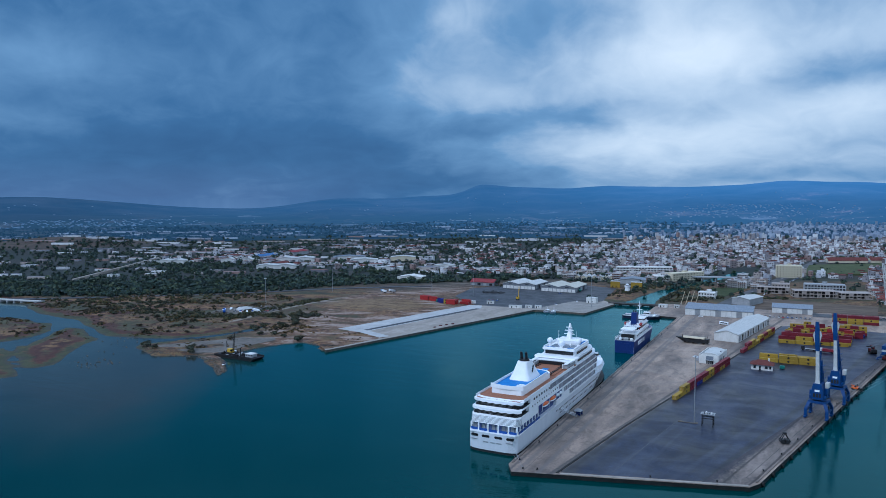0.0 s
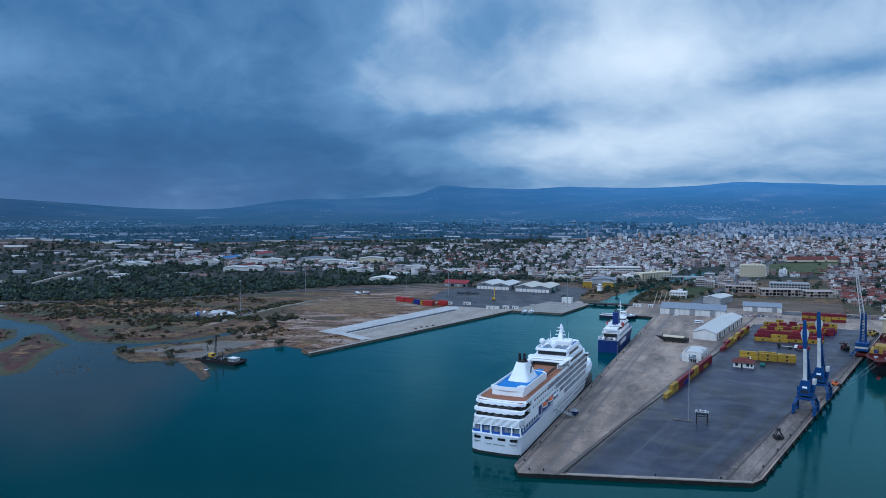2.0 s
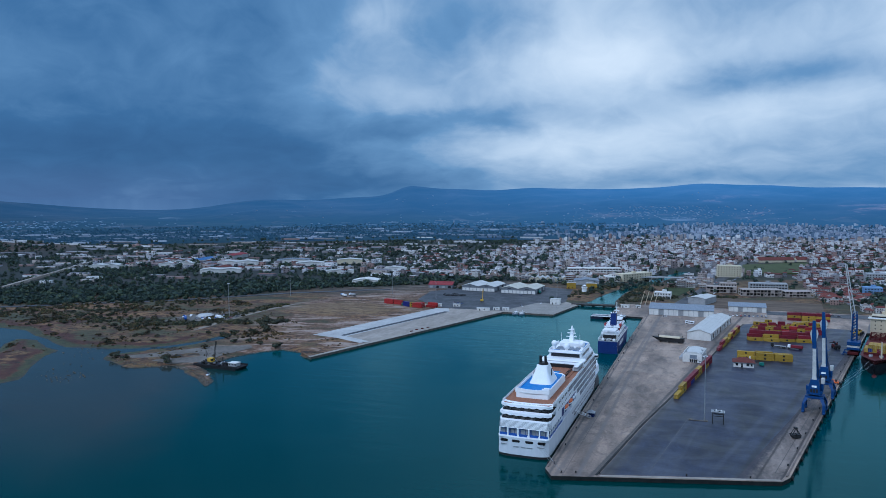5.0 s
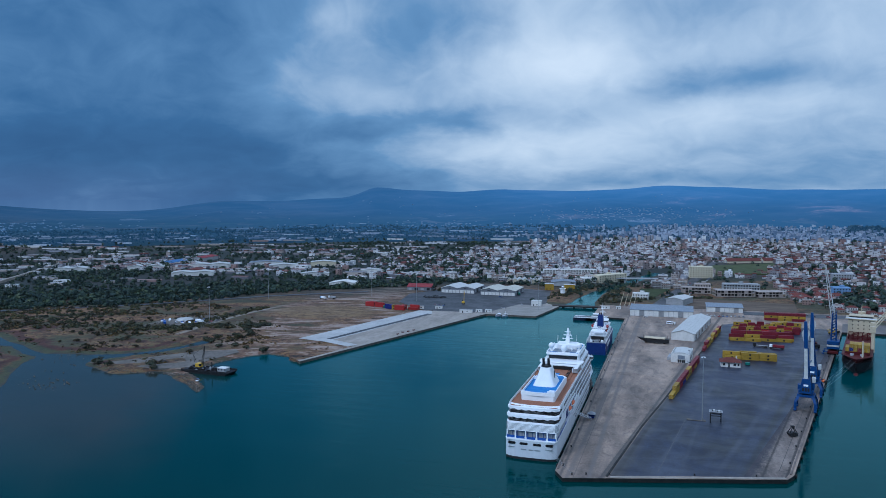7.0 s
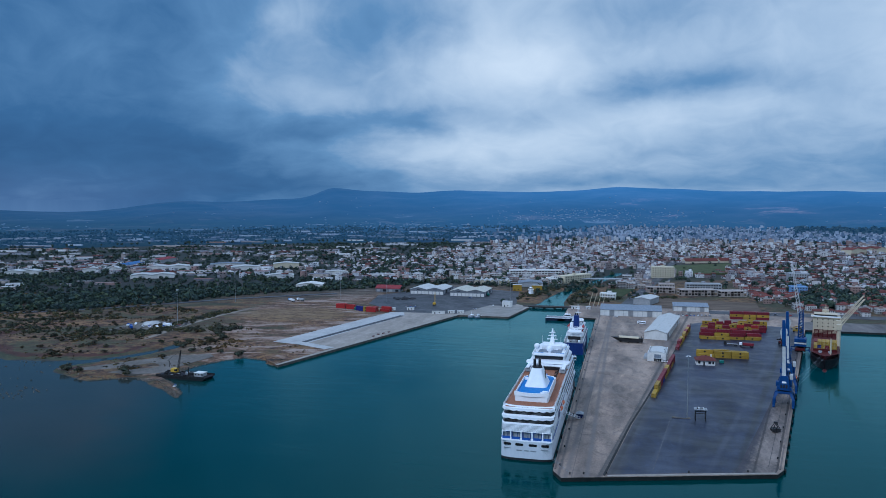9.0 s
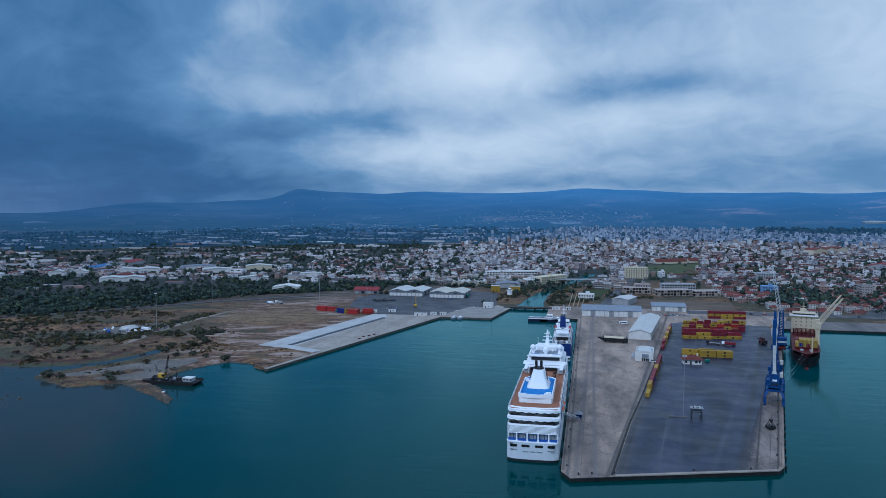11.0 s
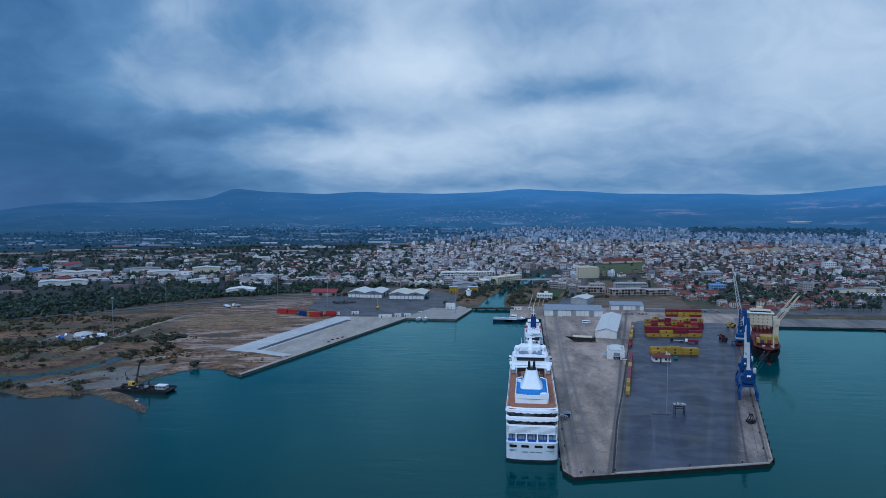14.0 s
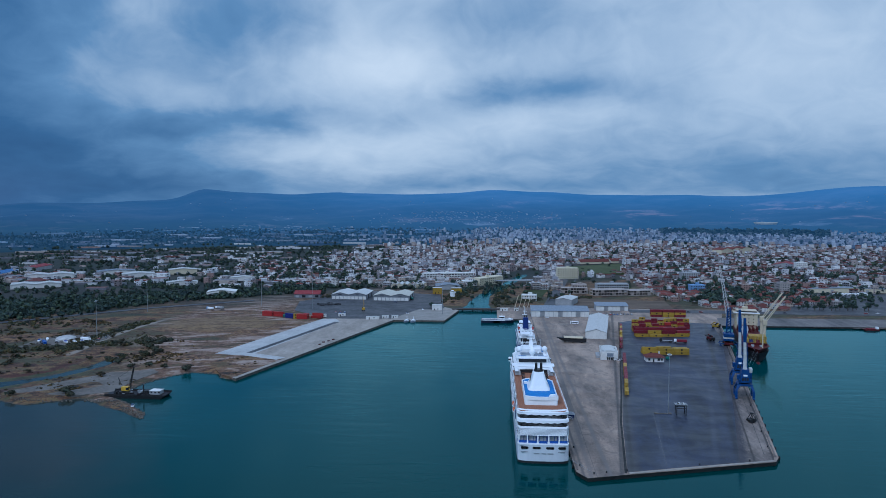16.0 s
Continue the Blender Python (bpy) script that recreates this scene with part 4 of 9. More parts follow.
# ---- containers ----
def container_parts(parent, paint, length=12.19):
    bm = B()
    h, w = 2.59, 2.44
    ribs = 22 if length > 8 else 11
    # corrugated long sides and roof between a frame of posts and rails
    for sgn in (-1, 1):
        ring_lo, ring_hi = [], []
        for i in range(ribs * 2 + 1):
            y = -length / 2 + 0.1 + (length - 0.2) * i / (ribs * 2)
            x = sgn * (w / 2 - (0.02 if i % 2 else 0.09))
            ring_lo.append(bm.verts.new((x, y, 0.15)))
            ring_hi.append(bm.verts.new((x, y, h - 0.12)))
        for i in range(ribs * 2):
            bm.faces.new((ring_lo[i], ring_lo[i + 1], ring_hi[i + 1], ring_hi[i]))
    bx(bm, -w / 2 + 0.05, w / 2 - 0.05, -length / 2 + 0.05, length / 2 - 0.05, h - 0.12, h - 0.03)
    bx(bm, -w / 2 + 0.05, w / 2 - 0.05, -length / 2 + 0.1, length / 2 - 0.1, 0.1, 0.18)
    body = part("body", bm, paint, parent)
    bm = B()
    for sx in (-1, 1):
        for sy in (-1, 1):
            cx, cy = sx * (w / 2 - 0.08), sy * (length / 2 - 0.08)
            bx(bm, cx - 0.08, cx + 0.08, cy - 0.08, cy + 0.08, 0, h)
        bx(bm, sx * (w / 2 - 0.06) - 0.06, sx * (w / 2 - 0.06) + 0.06, -length / 2, length / 2, h - 0.13, h)
        bx(bm, sx * (w / 2 - 0.06) - 0.06, sx * (w / 2 - 0.06) + 0.06, -length / 2, length / 2, 0.02, 0.18)
    part("frame", bm, paint, parent)
    bm = B()
    bx(bm, -w / 2 + 0.1, w / 2 - 0.1, length / 2 - 0.12, length / 2 - 0.06, 0.1, h - 0.1)
    part("end_wall", bm, paint, parent)
    for sx in (-1, 1):
        bm = B()
        bx(bm, min(0.02 * sx, sx * (w / 2 - 0.1)), max(0.02 * sx, sx * (w / 2 - 0.1)), -length / 2 + 0.02, -length / 2 + 0.08, 0.1, h - 0.1)
        dr = part("door", bm, paint, parent)
        bm = B()
        for k in (0.35, 0.75):
            rod(bm, (sx * k, -length / 2 - 0.02, 0.15), (sx * k, -length / 2 - 0.02, h - 0.15), 0.03, n=6)
        part("locking_bar", bm, STEEL, dr)
    if paint is C_YELLOW:
        for sgn in (-1, 1):
            bm = B()
            rod(bm, (sgn * (w / 2 - 0.015), 0, 1.35), (sgn * (w / 2 + 0.005), 0, 1.35), 0.75, n=12)
            part("painted_mark", bm, BLACK, parent)


PAINTS = {"y": (C_YELLOW, "yellow"), "r": (C_RED, "maroon"), "R": (C_BRIGHT_RED, "bright red"), "b": (C_BLUE, "dark blue"), "g": (C_GREEN, "green")}
MODELS = {}


def container(x, y, z, rz, paint="y", length=12.19, group="containers in the yard"):
    key = (paint, length)
    m = pose(x, y, z, 0, 0, rz)
    if key in MODELS:
        ob = copy_thing(MODELS[key], m)
    else:
        size = "forty-foot" if length > 8 else "twenty-foot"
        ob = thing("shipping_container", (x, y, z), f"{PAINTS[paint][1]} corrugated steel {size} shipping container", "container", group, rz)
        container_parts(ob, PAINTS[paint][0], length)
        MODELS[key] = ob
    ob["group"] = group
    return ob


def row_along(x0, y0, slope_deg, codes, group, step=12.5, length=12.19, z=2.06):
    """Stacks set end to end; a code such as 'yr' is a stack from the ground up, '.' a gap."""
    a = radians(slope_deg)
    for i, stack in enumerate(codes):
        for k, c in enumerate(stack):
            if c != ".":
                cx, cy = x0 + math.sin(a) * step * (i + 0.5), y0 + math.cos(a) * step * (i + 0.5)
                container(cx, cy, z + 2.6 * k, -slope_deg, c, length, group)


EDGE_ROW = "row of containers along the yard kerb"
row_along(48.4, 139.8, 9.3, ["y", "yy", "rr", "br", "yr", "yy", "rr", "yr", "rr"], EDGE_ROW)
row_along(71.6, 293.5, 9.8, ["r", "yr", "yy", "y", "ry", "yr", "yy", "yr"], EDGE_ROW)
BLOCK = "stacked containers in the yard block"


def rank(x0, y0, codes, group, turn=0.0, step=12.6, length=12.19, z=2.06):
    """Stacks side by side along x, lengthwise across the pier."""
    a = radians(turn)
    for i, stack in enumerate(codes):
        for k, c in enumerate(stack):
            if c != ".":
                container(x0 + step * (i + 0.5) * math.cos(a), y0 + step * (i + 0.5) * math.sin(a), z + 2.6 * k, 90 + turn, c, length, group)


NEAR = "double row of containers behind the guard house"
rank(85.5, 271.5, ["y", "yy", "yy"], NEAR)
rank(85.0, 275.0, ["yy", "y", "yy"], NEAR)
rank(85.0, 278.0, ["y", "yy", "y"], NEAR)
rank(94.5, 349, ["y", "y"], BLOCK)
rank(94.0, 353, ["yr", "yy", "yr", "y"], BLOCK)
rank(96.0, 357, ["yrr", "yyr", "yrr", "yr"], BLOCK)
rank(97.0, 372, ["rr", "ry", "r", "yr"], BLOCK)
mixed = random.Random(4)
for x0, y0, n in ((97.5, 379, 8), (98, 386, 8), (99.5, 394, 9), (101, 402, 9), (103, 410, 9), (105, 417, 8)):
    rank(x0, y0, ["".join(mixed.choice("rrryyyyrRyrb") for _ in range(mixed.choice((1, 2, 2, 3, 3)))) for _ in range(n)], BLOCK, step=6.3, length=6.06)
rank(134.5, 470, ["ryr", "yyr", "ryr"], "tall stack of containers by the road")
rank(134.5, 474, ["yrr", "yrr", "yrr"], "tall stack of containers by the road")
RED_GROUP = "containers on the west yard"
for x, y, rz, c, ln, k in ((-286, 443, 80, "R", 12.19, 2), (-286, 447, 80, "R", 12.19, 2), (-273, 441, 80, "R", 12.19, 2), (-266, 437, 20, "g", 6.06, 1), (-260, 432, 70, "b", 6.06, 2), (-256, 430, 70, "b", 6.06, 2),
                           (-250, 428, 75, "y", 6.06, 2), (-243, 426, 80, "R", 12.19, 2), (-243, 429, 80, "R", 12.19, 2), (-240, 432, 80, "R", 6.06, 2), (-229, 432, 78, "R", 12.19, 1), (-228, 435, 78, "R", 12.19, 2)):
    for i in range(k):
        container(x, y, 2.06 + 2.6 * i, rz, c, ln, RED_GROUP)


# ---- cruise ship ----
def hull_rings(length, half, z_levels, bow_rake, stern_round, flare, bowed=0.0):
    """Half-breadth stations from the stern to the stem, one ring a level."""
    rings = []
    for k, z in enumerate(z_levels):
        t = k / (len(z_levels) - 1)
        end = length - bow_rake * (1 - t)
        pts = []
        ys = [0, 0.6, 2.5, 8, 20, length * 0.35, length * 0.55, length * 0.68, length * 0.78, length * 0.87, length * 0.94, length * 0.98, end / length * length]
        for y in ys[2 if bowed else 0:-1]:
            s = y / length
            full = min(1.0, max(0.0, (1 - s) / (0.34 - flare * t * 0.12))) ** (0.72 - 0.20 * t * flare)
            nose = min(1.0, max(0, (end - y)) / (0.12 * length)) ** 0.5
            aft = (1 - stern_round) + stern_round * min(1.0, (y / 8) ** 0.5)
            pts.append((half * min(full, 1) * aft * nose, min(y, end - 0.2)))
        ring = [(-w, y, z) for w, y in pts] + [(0, end, z)] + [(w, y, z) for w, y in reversed(pts)]
        if bowed:
            ring += [(half * u, bowed * abs(u) ** 5, z) for u in (0.97, 0.9, 0.8, 0.65, 0.4, 0, -0.4, -0.65, -0.8, -0.9, -0.97)]
        rings.append(ring)
    return rings


def tier(bm, half, y0, y1, z0, z1, rake=0.0, rnd=3.0, front=0.0):
    """One storey of a superstructure, with a rounded front and aft corners."""
    def ring(z, dy):
        a = y0 + dy
        return [(-half + rnd * 0.5, a, z), (-half, a + rnd, z), (-half, y1 - front, z), (-half * 0.72, y1 - front * 0.35, z), (0, y1, z), (half * 0.72, y1 - front * 0.35, z),
                (half, y1 - front, z), (half, a + rnd, z), (half - rnd * 0.5, a, z)]
    return loft(bm, [ring(z0, 0), ring(z1, rake)])


PROMENADE = surface("shaded_blue_bulkhead", (0.05, 0.08, 0.20), (0.11, 0.15, 0.30), 0.5, 0.5, 0.0)


def cruise_ship():
    s = thing("cruise_ship", (-14.2, 17, 0), "white cruise ship with blue deck trim, moored alongside the pier", "ship")
    H = 12.4
    part("hull", loft(B(), hull_rings(186, H, [-3, 0, 1.2], 10, 0.04, 1, 2.2)), BLACK, s, "black boot topping at the waterline")
    hull = part("hull_side", loft(B(), hull_rings(186, H, [1.2, 4, 7, 9.4], 10, 0.04, 1, 2.2)), HULL_WHITE, s, "pale grey-white painted steel hull")
    # stern: oval mooring ports under the aft deck
    for x, w in ((-8.9, 1.5), (-3.2, 1.7), (3.2, 1.7), (8.9, 1.5)):
        bm = B()
        y = 2.2 * (max(abs(x) - w - 0.4, 0) / H) ** 5
        back = 2.2 * ((abs(x) + w + 0.4) / H) ** 5 + 0.1
        for e in (-0.8, 0.8):
            rod(bm, (x + w * e, y - 0.07, 7.8), (x + w * e, back, 7.8), 0.62, n=12)
        bx(bm, x - w * 0.8, x + w * 0.8, y - 0.07, back, 7.2, 8.4)
        part("mooring_port", bm, BLACK, hull)
    for x, w in ((-9, 3.2), (-3.2, 2.6), (0.3, 2.2), (3.4, 2.8), (8.6, 3.4)):
        bm = B()
        bx(bm, x - w / 2, x + w / 2, 2.2 * (max(abs(x) - w / 2, 0) / H) ** 5 - 0.05, 2.2 * ((abs(x) + w / 2) / H) ** 5 + 0.05, 5.6 if abs(x) > 5 else 4.7, 6.0 if abs(x) > 5 else 5.3)
        part("painted_lettering", bm, STEEL, hull, "grey painted name bars")
    # rows of portholes along the hull
    for z, y0, y1, st in ((6.6, 56, 150, 2.1), (4.2, 62, 140, 2.6)):
        y = y0
        bm = B()
        while y < y1:
            for sg in (-1, 1):
                w = H * min(1, ((1 - y / 186) / 0.29)) if y > 132 else H
                bx(bm, sg * w - 0.06, sg * w + 0.06, y - 0.35, y + 0.35, z - 0.4, z + 0.4)
            y += st
        part("porthole_row", bm, GLASS_DARK, hull, kind="stuff")
    # aft promenade: recessed, blue inside with shade in the colour, five framed bays
    core = part("aft_promenade", tier(B(), H - 1.9, 3.6, 140, 9.4, 13.4, 0, 2, 18), PROMENADE, s, "recessed promenade, its shade put into the dark blue colour")
    part("deck_edge", tier(B(), H, 0.1, 150, 9.3, 9.75, 0, 2.2, 22), WHITE, s)
    for x in (-11.6, -7.6, -2.6, 2.6, 7.6, 11.6):
        bm = B()
        bx(bm, x - 0.28, x + 0.28, 0.9 + abs(x) * 0.09, 1.5 + abs(x) * 0.09, 9.7, 13.5)
        part("deck_post", bm, WHITE, s)
    for x in (-9.6, -5.1, 0, 5.1, 9.6):
        bm = B()
        bx(bm, x - 2.0, x + 2.0, 1.0 + abs(x) * 0.08, 1.08 + abs(x) * 0.08, 9.8, 11.0)
        part("railing_panel", bm, BLUE_TRIM, s, "blue glass railing panel")
        bm = B()
        bx(bm, x - 1.6, x + 0.2, 3.45, 3.62, 10.0, 12.4)
        bx(bm, x + 0.6, x + 1.5, 3.45, 3.62, 10.0, 12.4)
        part("aft_door", bm, WALL_GREY, s)
    for sg in (-1, 1):
        for y in range(5, 32, 4):
            bm = B()
            bx(bm, sg * (H - 0.35) - 0.2, sg * (H - 0.35) + 0.2, y - 0.25, y + 0.25, 9.7, 13.5)
            part("deck_post", bm, WHITE, s)
        bm = B()
        bx(bm, sg * (H - 0.2) - 0.05, sg * (H - 0.2) + 0.05, 3, 31, 9.8, 11.0)
        part("railing_panel", bm, BLUE_TRIM, s)
    # louvred tier
    lv = part("louvred_tier", tier(B(), H - 0.1, 1.8, 34, 13.4, 17.2, 0.8, 2.4, 0.2), WHITE, s)
    for k in range(6):
        z = 13.9 + k * 0.52
        bm = B()
        tier(bm, H + 0.03, 1.68 + (z - 13.4) * 0.21, 6.4, z, z + 0.13, 0, 2.4, 0.2)
        part("louvre", bm, WALL_GREY, lv)
    # side walls forward of the promenade
    part("side_wall", tier(B(), H, 56, 152, 9.7, 13.6, 0, 0.3, 26), WHITE, s)
    part("side_wall", tier(B(), H, 33, 150, 13.5, 17.2, 0, 0.3, 24), WHITE, s)
    part("side_wall", tier(B(), H - 0.1, 16, 150, 17.1, 20.6, 0, 0.3, 22), WHITE, s)
    part("side_wall", tier(B(), H - 0.1, 18, 148, 20.5, 23.7, 0, 0.3, 20), WHITE, s)
    # two open aft decks, each under a scalloped awning
    for z, y0 in ((17.2, 3.4), (20.6, 5.6)):
        # deck, bulkhead and tables are coloured dark to imitate shade under the awning
        part("open_deck", tier(B(), H - 0.3, y0, 20, z, z + 0.3, 0, 2.6, 0.2), BLACK, s, "aft deck coloured black for the awning shade")
        part("deck_fascia", tier(B(), H - 0.05, y0 - 0.15, 20, z - 0.5, z + 0.28, 0, 2.6, 0.2), WHITE, s)
        part("deck_bulkhead", tier(B(), H - 1.6, y0 + 2.9, 20, z + 0.2, z + 3.2, 0, 1.5, 0.2), GLASS_DARK, s, "dark aft bulkhead standing in for awning shade")
        bm = B()
        n = 22
        lo, mid, hi = [], [], []
        for i in range(n * 3 + 1):
            u = -1 + 2 * i / (n * 3)
            x = u * (H + 0.2)
            y = y0 - 0.4 + 2.6 * (abs(u) ** 3.2)
            sc = 0.32 * abs(math.sin(i / (n * 3) * math.pi * 7))
            lo.append(bm.verts.new((x, y, z + 2.2 - sc * 1.2)))
            mid.append(bm.verts.new((x, y + 0.1, z + 3.25)))
            hi.append(bm.verts.new((x * 0.985, y + 4.2, z + 3.55)))
        for a, c in ((lo, mid), (mid, hi)):
            for i in range(n * 3):
                bm.faces.new((a[i], a[i + 1], c[i + 1], c[i]))
        part("awning", bm, WHITE, s, "white scalloped awning")
        for i in range(13):
            u = -1 + 2 * i / 12
            bm = B()
            rod(bm, (u * (H - 0.5), y0 + 0.5 + 2.4 * abs(u) ** 3.2, z + 0.2), (u * (H - 0.5), y0 + 0.5 + 2.4 * abs(u) ** 3.2, z + 2.7), 0.09, n=6)
            part("awning_post", bm, BLACK, s)
        for k in range(2):
            bm = B()
            p = None
            for i in range(25):
                u = -1 + i / 12
                q = Vector((u * (H - 0.25), y0 + 0.15 + 2.5 * abs(u) ** 3.2, z + 0.75 + 0.5 * k))
                if p:
                    rod(bm, p, q, 0.05, n=5)
                p = q
            part("deck_rail", bm, STEEL, s)
        for i in range(9):
            u = -0.8 + 1.6 * i / 8
            bm = B()
            bx(bm, u * H - 0.5, u * H + 0.5, y0 + 1.5, y0 + 2.3, z + 0.3, z + 1.0)
            bx(bm, u * H - 0.9, u * H - 0.6, y0 + 1.6, y0 + 2.2, z + 0.3, z + 1.25)
            part("deck_table", bm, BLACK, s)
    # upper promenade deck
    part("promenade_deck", tier(B(), H - 0.25, 7.2, 92, 23.7, 24.0, 0, 2.8, 0.2), TEAK, s, "reddish teak promenade deck")
    rim = part("bulwark", tier(B(), H + 0.05, 6.2, 146, 23.45, 23.9, 0, 3.0, 18), WHITE, s)
    for sg in (-1, 1):
        bm = B()
        bx(bm, sg * (H - 0.1) - 0.08, sg * (H - 0.1) + 0.08, 9, 86, 24.0, 25.05)
        part("bulwark_side", bm, WHITE, s)
    # lifeboats at a side recess, whose shade is a flat navy panel
    for sg in (-1, 1):
        x = sg * (H + 0.05)
        bm = B()
        bx(bm, min(x - sg * 0.5, x + sg * 0.06), max(x - sg * 0.5, x + sg * 0.06), 29, 64, 12.9, 16.6)
        part("lifeboat_bay", bm, NAVY, s, "deep blue panel for the lifeboat recess, shade in its colour")
        for y in (38, 49):
            bm = B()
            bmesh.ops.create_uvsphere(bm, u_segments=12, v_segments=8, radius=1, matrix=Matrix.Translation((x + sg * 0.2, y, 15.5)) @ Matrix.Diagonal((1.1, 4.3, 1.0, 1)))
            boat = part("lifeboat", bm, ORANGE, s, "orange and white covered lifeboat", True)
            bm = B()
            bmesh.ops.create_uvsphere(bm, u_segments=12, v_segments=8, radius=1, matrix=Matrix.Translation((x + sg * 0.22, y, 15.0)) @ Matrix.Diagonal((1.15, 4.35, 0.8, 1)))
            part("lifeboat_hull", bm, WHITE, boat, smooth=True)
        for y in (57, 61.5):
            bm = B()
            bmesh.ops.create_uvsphere(bm, u_segments=12, v_segments=8, radius=1, matrix=Matrix.Translation((x + sg * 0.1, y, 15.2)) @ Matrix.Diagonal((0.9, 2.0, 0.8, 1)))
            part("tender", bm, WHITE, s, smooth=True)
        for y in (33.2, 43.5, 54, 59.4, 63.6):
            bm = B()
            beam(bm, (x + sg * 0.1, y, 12.4), (x + sg * 0.5, y + 0.3, 17.0), 0.22)
            part("davit", bm, WHITE, s)
    # cabin windows and balconies, four decks
    for z, y0, y1, st in ((10.7, 78, 128, 3.2), (14.2, 68, 130, 3.2), (17.7, 60, 132, 3.2), (21.0, 46, 134, 3.2)):
        for sg in (-1, 1):
            y = y0
            while y < y1:
                bm = B()
                bx(bm, sg * H - 0.05 if sg > 0 else -H - 0.06, sg * H + 0.06 if sg > 0 else -H + 0.05, y, y + 2.75, z - 0.15, z + 2.35)
                part("balcony_door", bm, BALCONY_GLASS, s)
                y += st
            bm = B()
            bx(bm, sg * (H + 0.12) - 0.1, sg * (H + 0.12) + 0.1, y0 - 0.5, y1 + 0.5, z - 0.75, z - 0.1)
            part("balcony_rail", bm, WHITE, s)
    for z, y0, y1, wide, tall, step in ((18.5, 20, 58, 0.55, 0.75, 3.4), (21.4, 22, 44, 1.3, 1.1, 3.6)):
        for sg in (-1, 1):
            y = y0
            while y < y1:
                bm = B()
                bx(bm, sg * H - 0.09, sg * H + 0.05, y, y + wide, z, z + tall)
                part("side_window", bm, GLASS_DARK, s)
                y += step
    # funnel house with blue deck, funnel and twin black stacks
    house = part("funnel_house", tier(B(), 8.3, 17.5, 62, 24.0, 27.0, 0.2, 1.2, 5), WHITE, s)
    bm = B()
    tier(bm, 8.0, 18.2, 60, 27.0, 27.15, 0, 1.0, 5)
    part("blue_deck", bm, BLUE_DECK, house, "bright blue funnel deck")
    bm = B()
    for sg in (-1, 1):
        bx(bm, sg * 8.1 - 0.2, sg * 8.1 + 0.2, 18, 52, 27, 28.3)
    part("house_bulwark", bm, WHITE, house)
    bm = B()
    n = 9
    lo, hi = [], []
    for i in range(n):
        u = -1 + 2 * i / (n - 1)
        lo.append((8.5 * u, 17.0 + 0.9 * u * u, 26.6))
        hi.append((8.5 * u, 17.0 + 0.9 * u * u, 28.4 + 0.5 * abs(u) ** 2))
    loft(bm, [lo, hi, [(x, y + 0.5, z) for x, y, z in hi], [(x, y + 0.5, z) for x, y, z in lo]], close=False, caps=False)
    part("aft_screen", bm, WHITE, house, "curved white aft screen")
    fr = []
    for t, (hw, y0, y1, z) in enumerate(((5.9, 33, 51, 27.1), (4.8, 34.6, 49.2, 29.6), (3.7, 36.2, 47.4, 32.8), (2.75, 37.6, 45.8, 36.0))):
        c, hl = (y0 + y1) / 2, (y1 - y0) / 2
        fr.append([(hw * math.copysign(abs(math.cos(a)) ** 0.32, math.cos(a)), c + hl * math.copysign(abs(math.sin(a)) ** 0.32, math.sin(a)), z) for a in [i * math.tau / 28 for i in range(28)]])
    fun = part("funnel", loft(B(), fr), WHITE, s, "tapering white funnel")
    bm = B()
    rod(bm, (0, 41.5, 35.9), (0, 41.5, 37.0), 2.7, 2.4, n=16)
    part("funnel_cap", bm, BLACK, fun)
    for x in (-1.3, 1.3):
        bm = B()
        rod(bm, (x, 41.0, 36.8), (x, 40.3, 40.6), 0.72, 0.66, n=12)
        part("exhaust_pipe", bm, BLACK, fun, "black exhaust stack")
    for sg in (-1, 1):
        bm = B()
        for k in range(3):
            beam(bm, (sg * (4.25 - k * 0.25), 40.6 + k * 1.1, 30.6 + k * 0.75), (sg * (4.0 - k * 0.25), 42.4 + k * 1.1, 31.6 + k * 0.75), 0.9, 0.9)
        part("funnel_emblem", bm, BLACK, fun)
    for x, y, w in ((6.2, 22, 1.3), (5.0, 20.5, 0.8), (-6.5, 48, 1.0)):
        bm = B()
        bx(bm, x - w, x + w, y - w * 0.7, y + w * 0.7, 27.1, 28.5, bevel=0.1)
        part("deck_locker", bm, WHITE, house)
    # pool deck with parasols and loungers
    part("pool_surround", tier(B(), 8.8, 62, 90, 24.0, 24.35, 0, 1.5, 1), TEAK, s)
    # a black block gives the shade below the gallery rim
    part("pool_shade_block", bx(B(), -9.5, 9.5, 84.4, 92.2, 24.35, 26.28), BLACK, s, "black block standing in for shade under the gallery")
    bm = B()
    n = 16
    arc = [(11.3 * (-1 + 2 * i / n), 84.0 + 2.6 * (1 - abs(-1 + 2 * i / n) ** 2.5)) for i in range(n + 1)]
    prism(bm, [(x, y - 1.2) for x, y in arc] + [(11.3, 92), (-11.3, 92)], 26.3, 26.75)
    part("gallery_rim", bm, WHITE, s, "curved white gallery edge over the pool")
    # grey blocks carry the shade of the gallery front in their colour
    for sg in (-1, 1):
        part("gallery_shade", bx(B(), sg * 9.6 - 1.6, sg * 9.6 + 1.6, 78, 92, 24.4, 26.2), WALL_GREY, s, "grey block for the shaded gallery front")
    bm = B()
    bx(bm, -1.8, 1.8, 69, 75, 24.36, 24.42)
    part("pool", bm, BLUE_DECK, s, "blue swimming pool")
    for sg in (-1, 1):
        for k in range(8):
            y = 62.5 + k * 3.2
            bm = B()
            bx(bm, sg * 6.4 - 0.9, sg * 6.4 + 0.9, y - 0.35, y + 0.35, 24.4, 24.75)
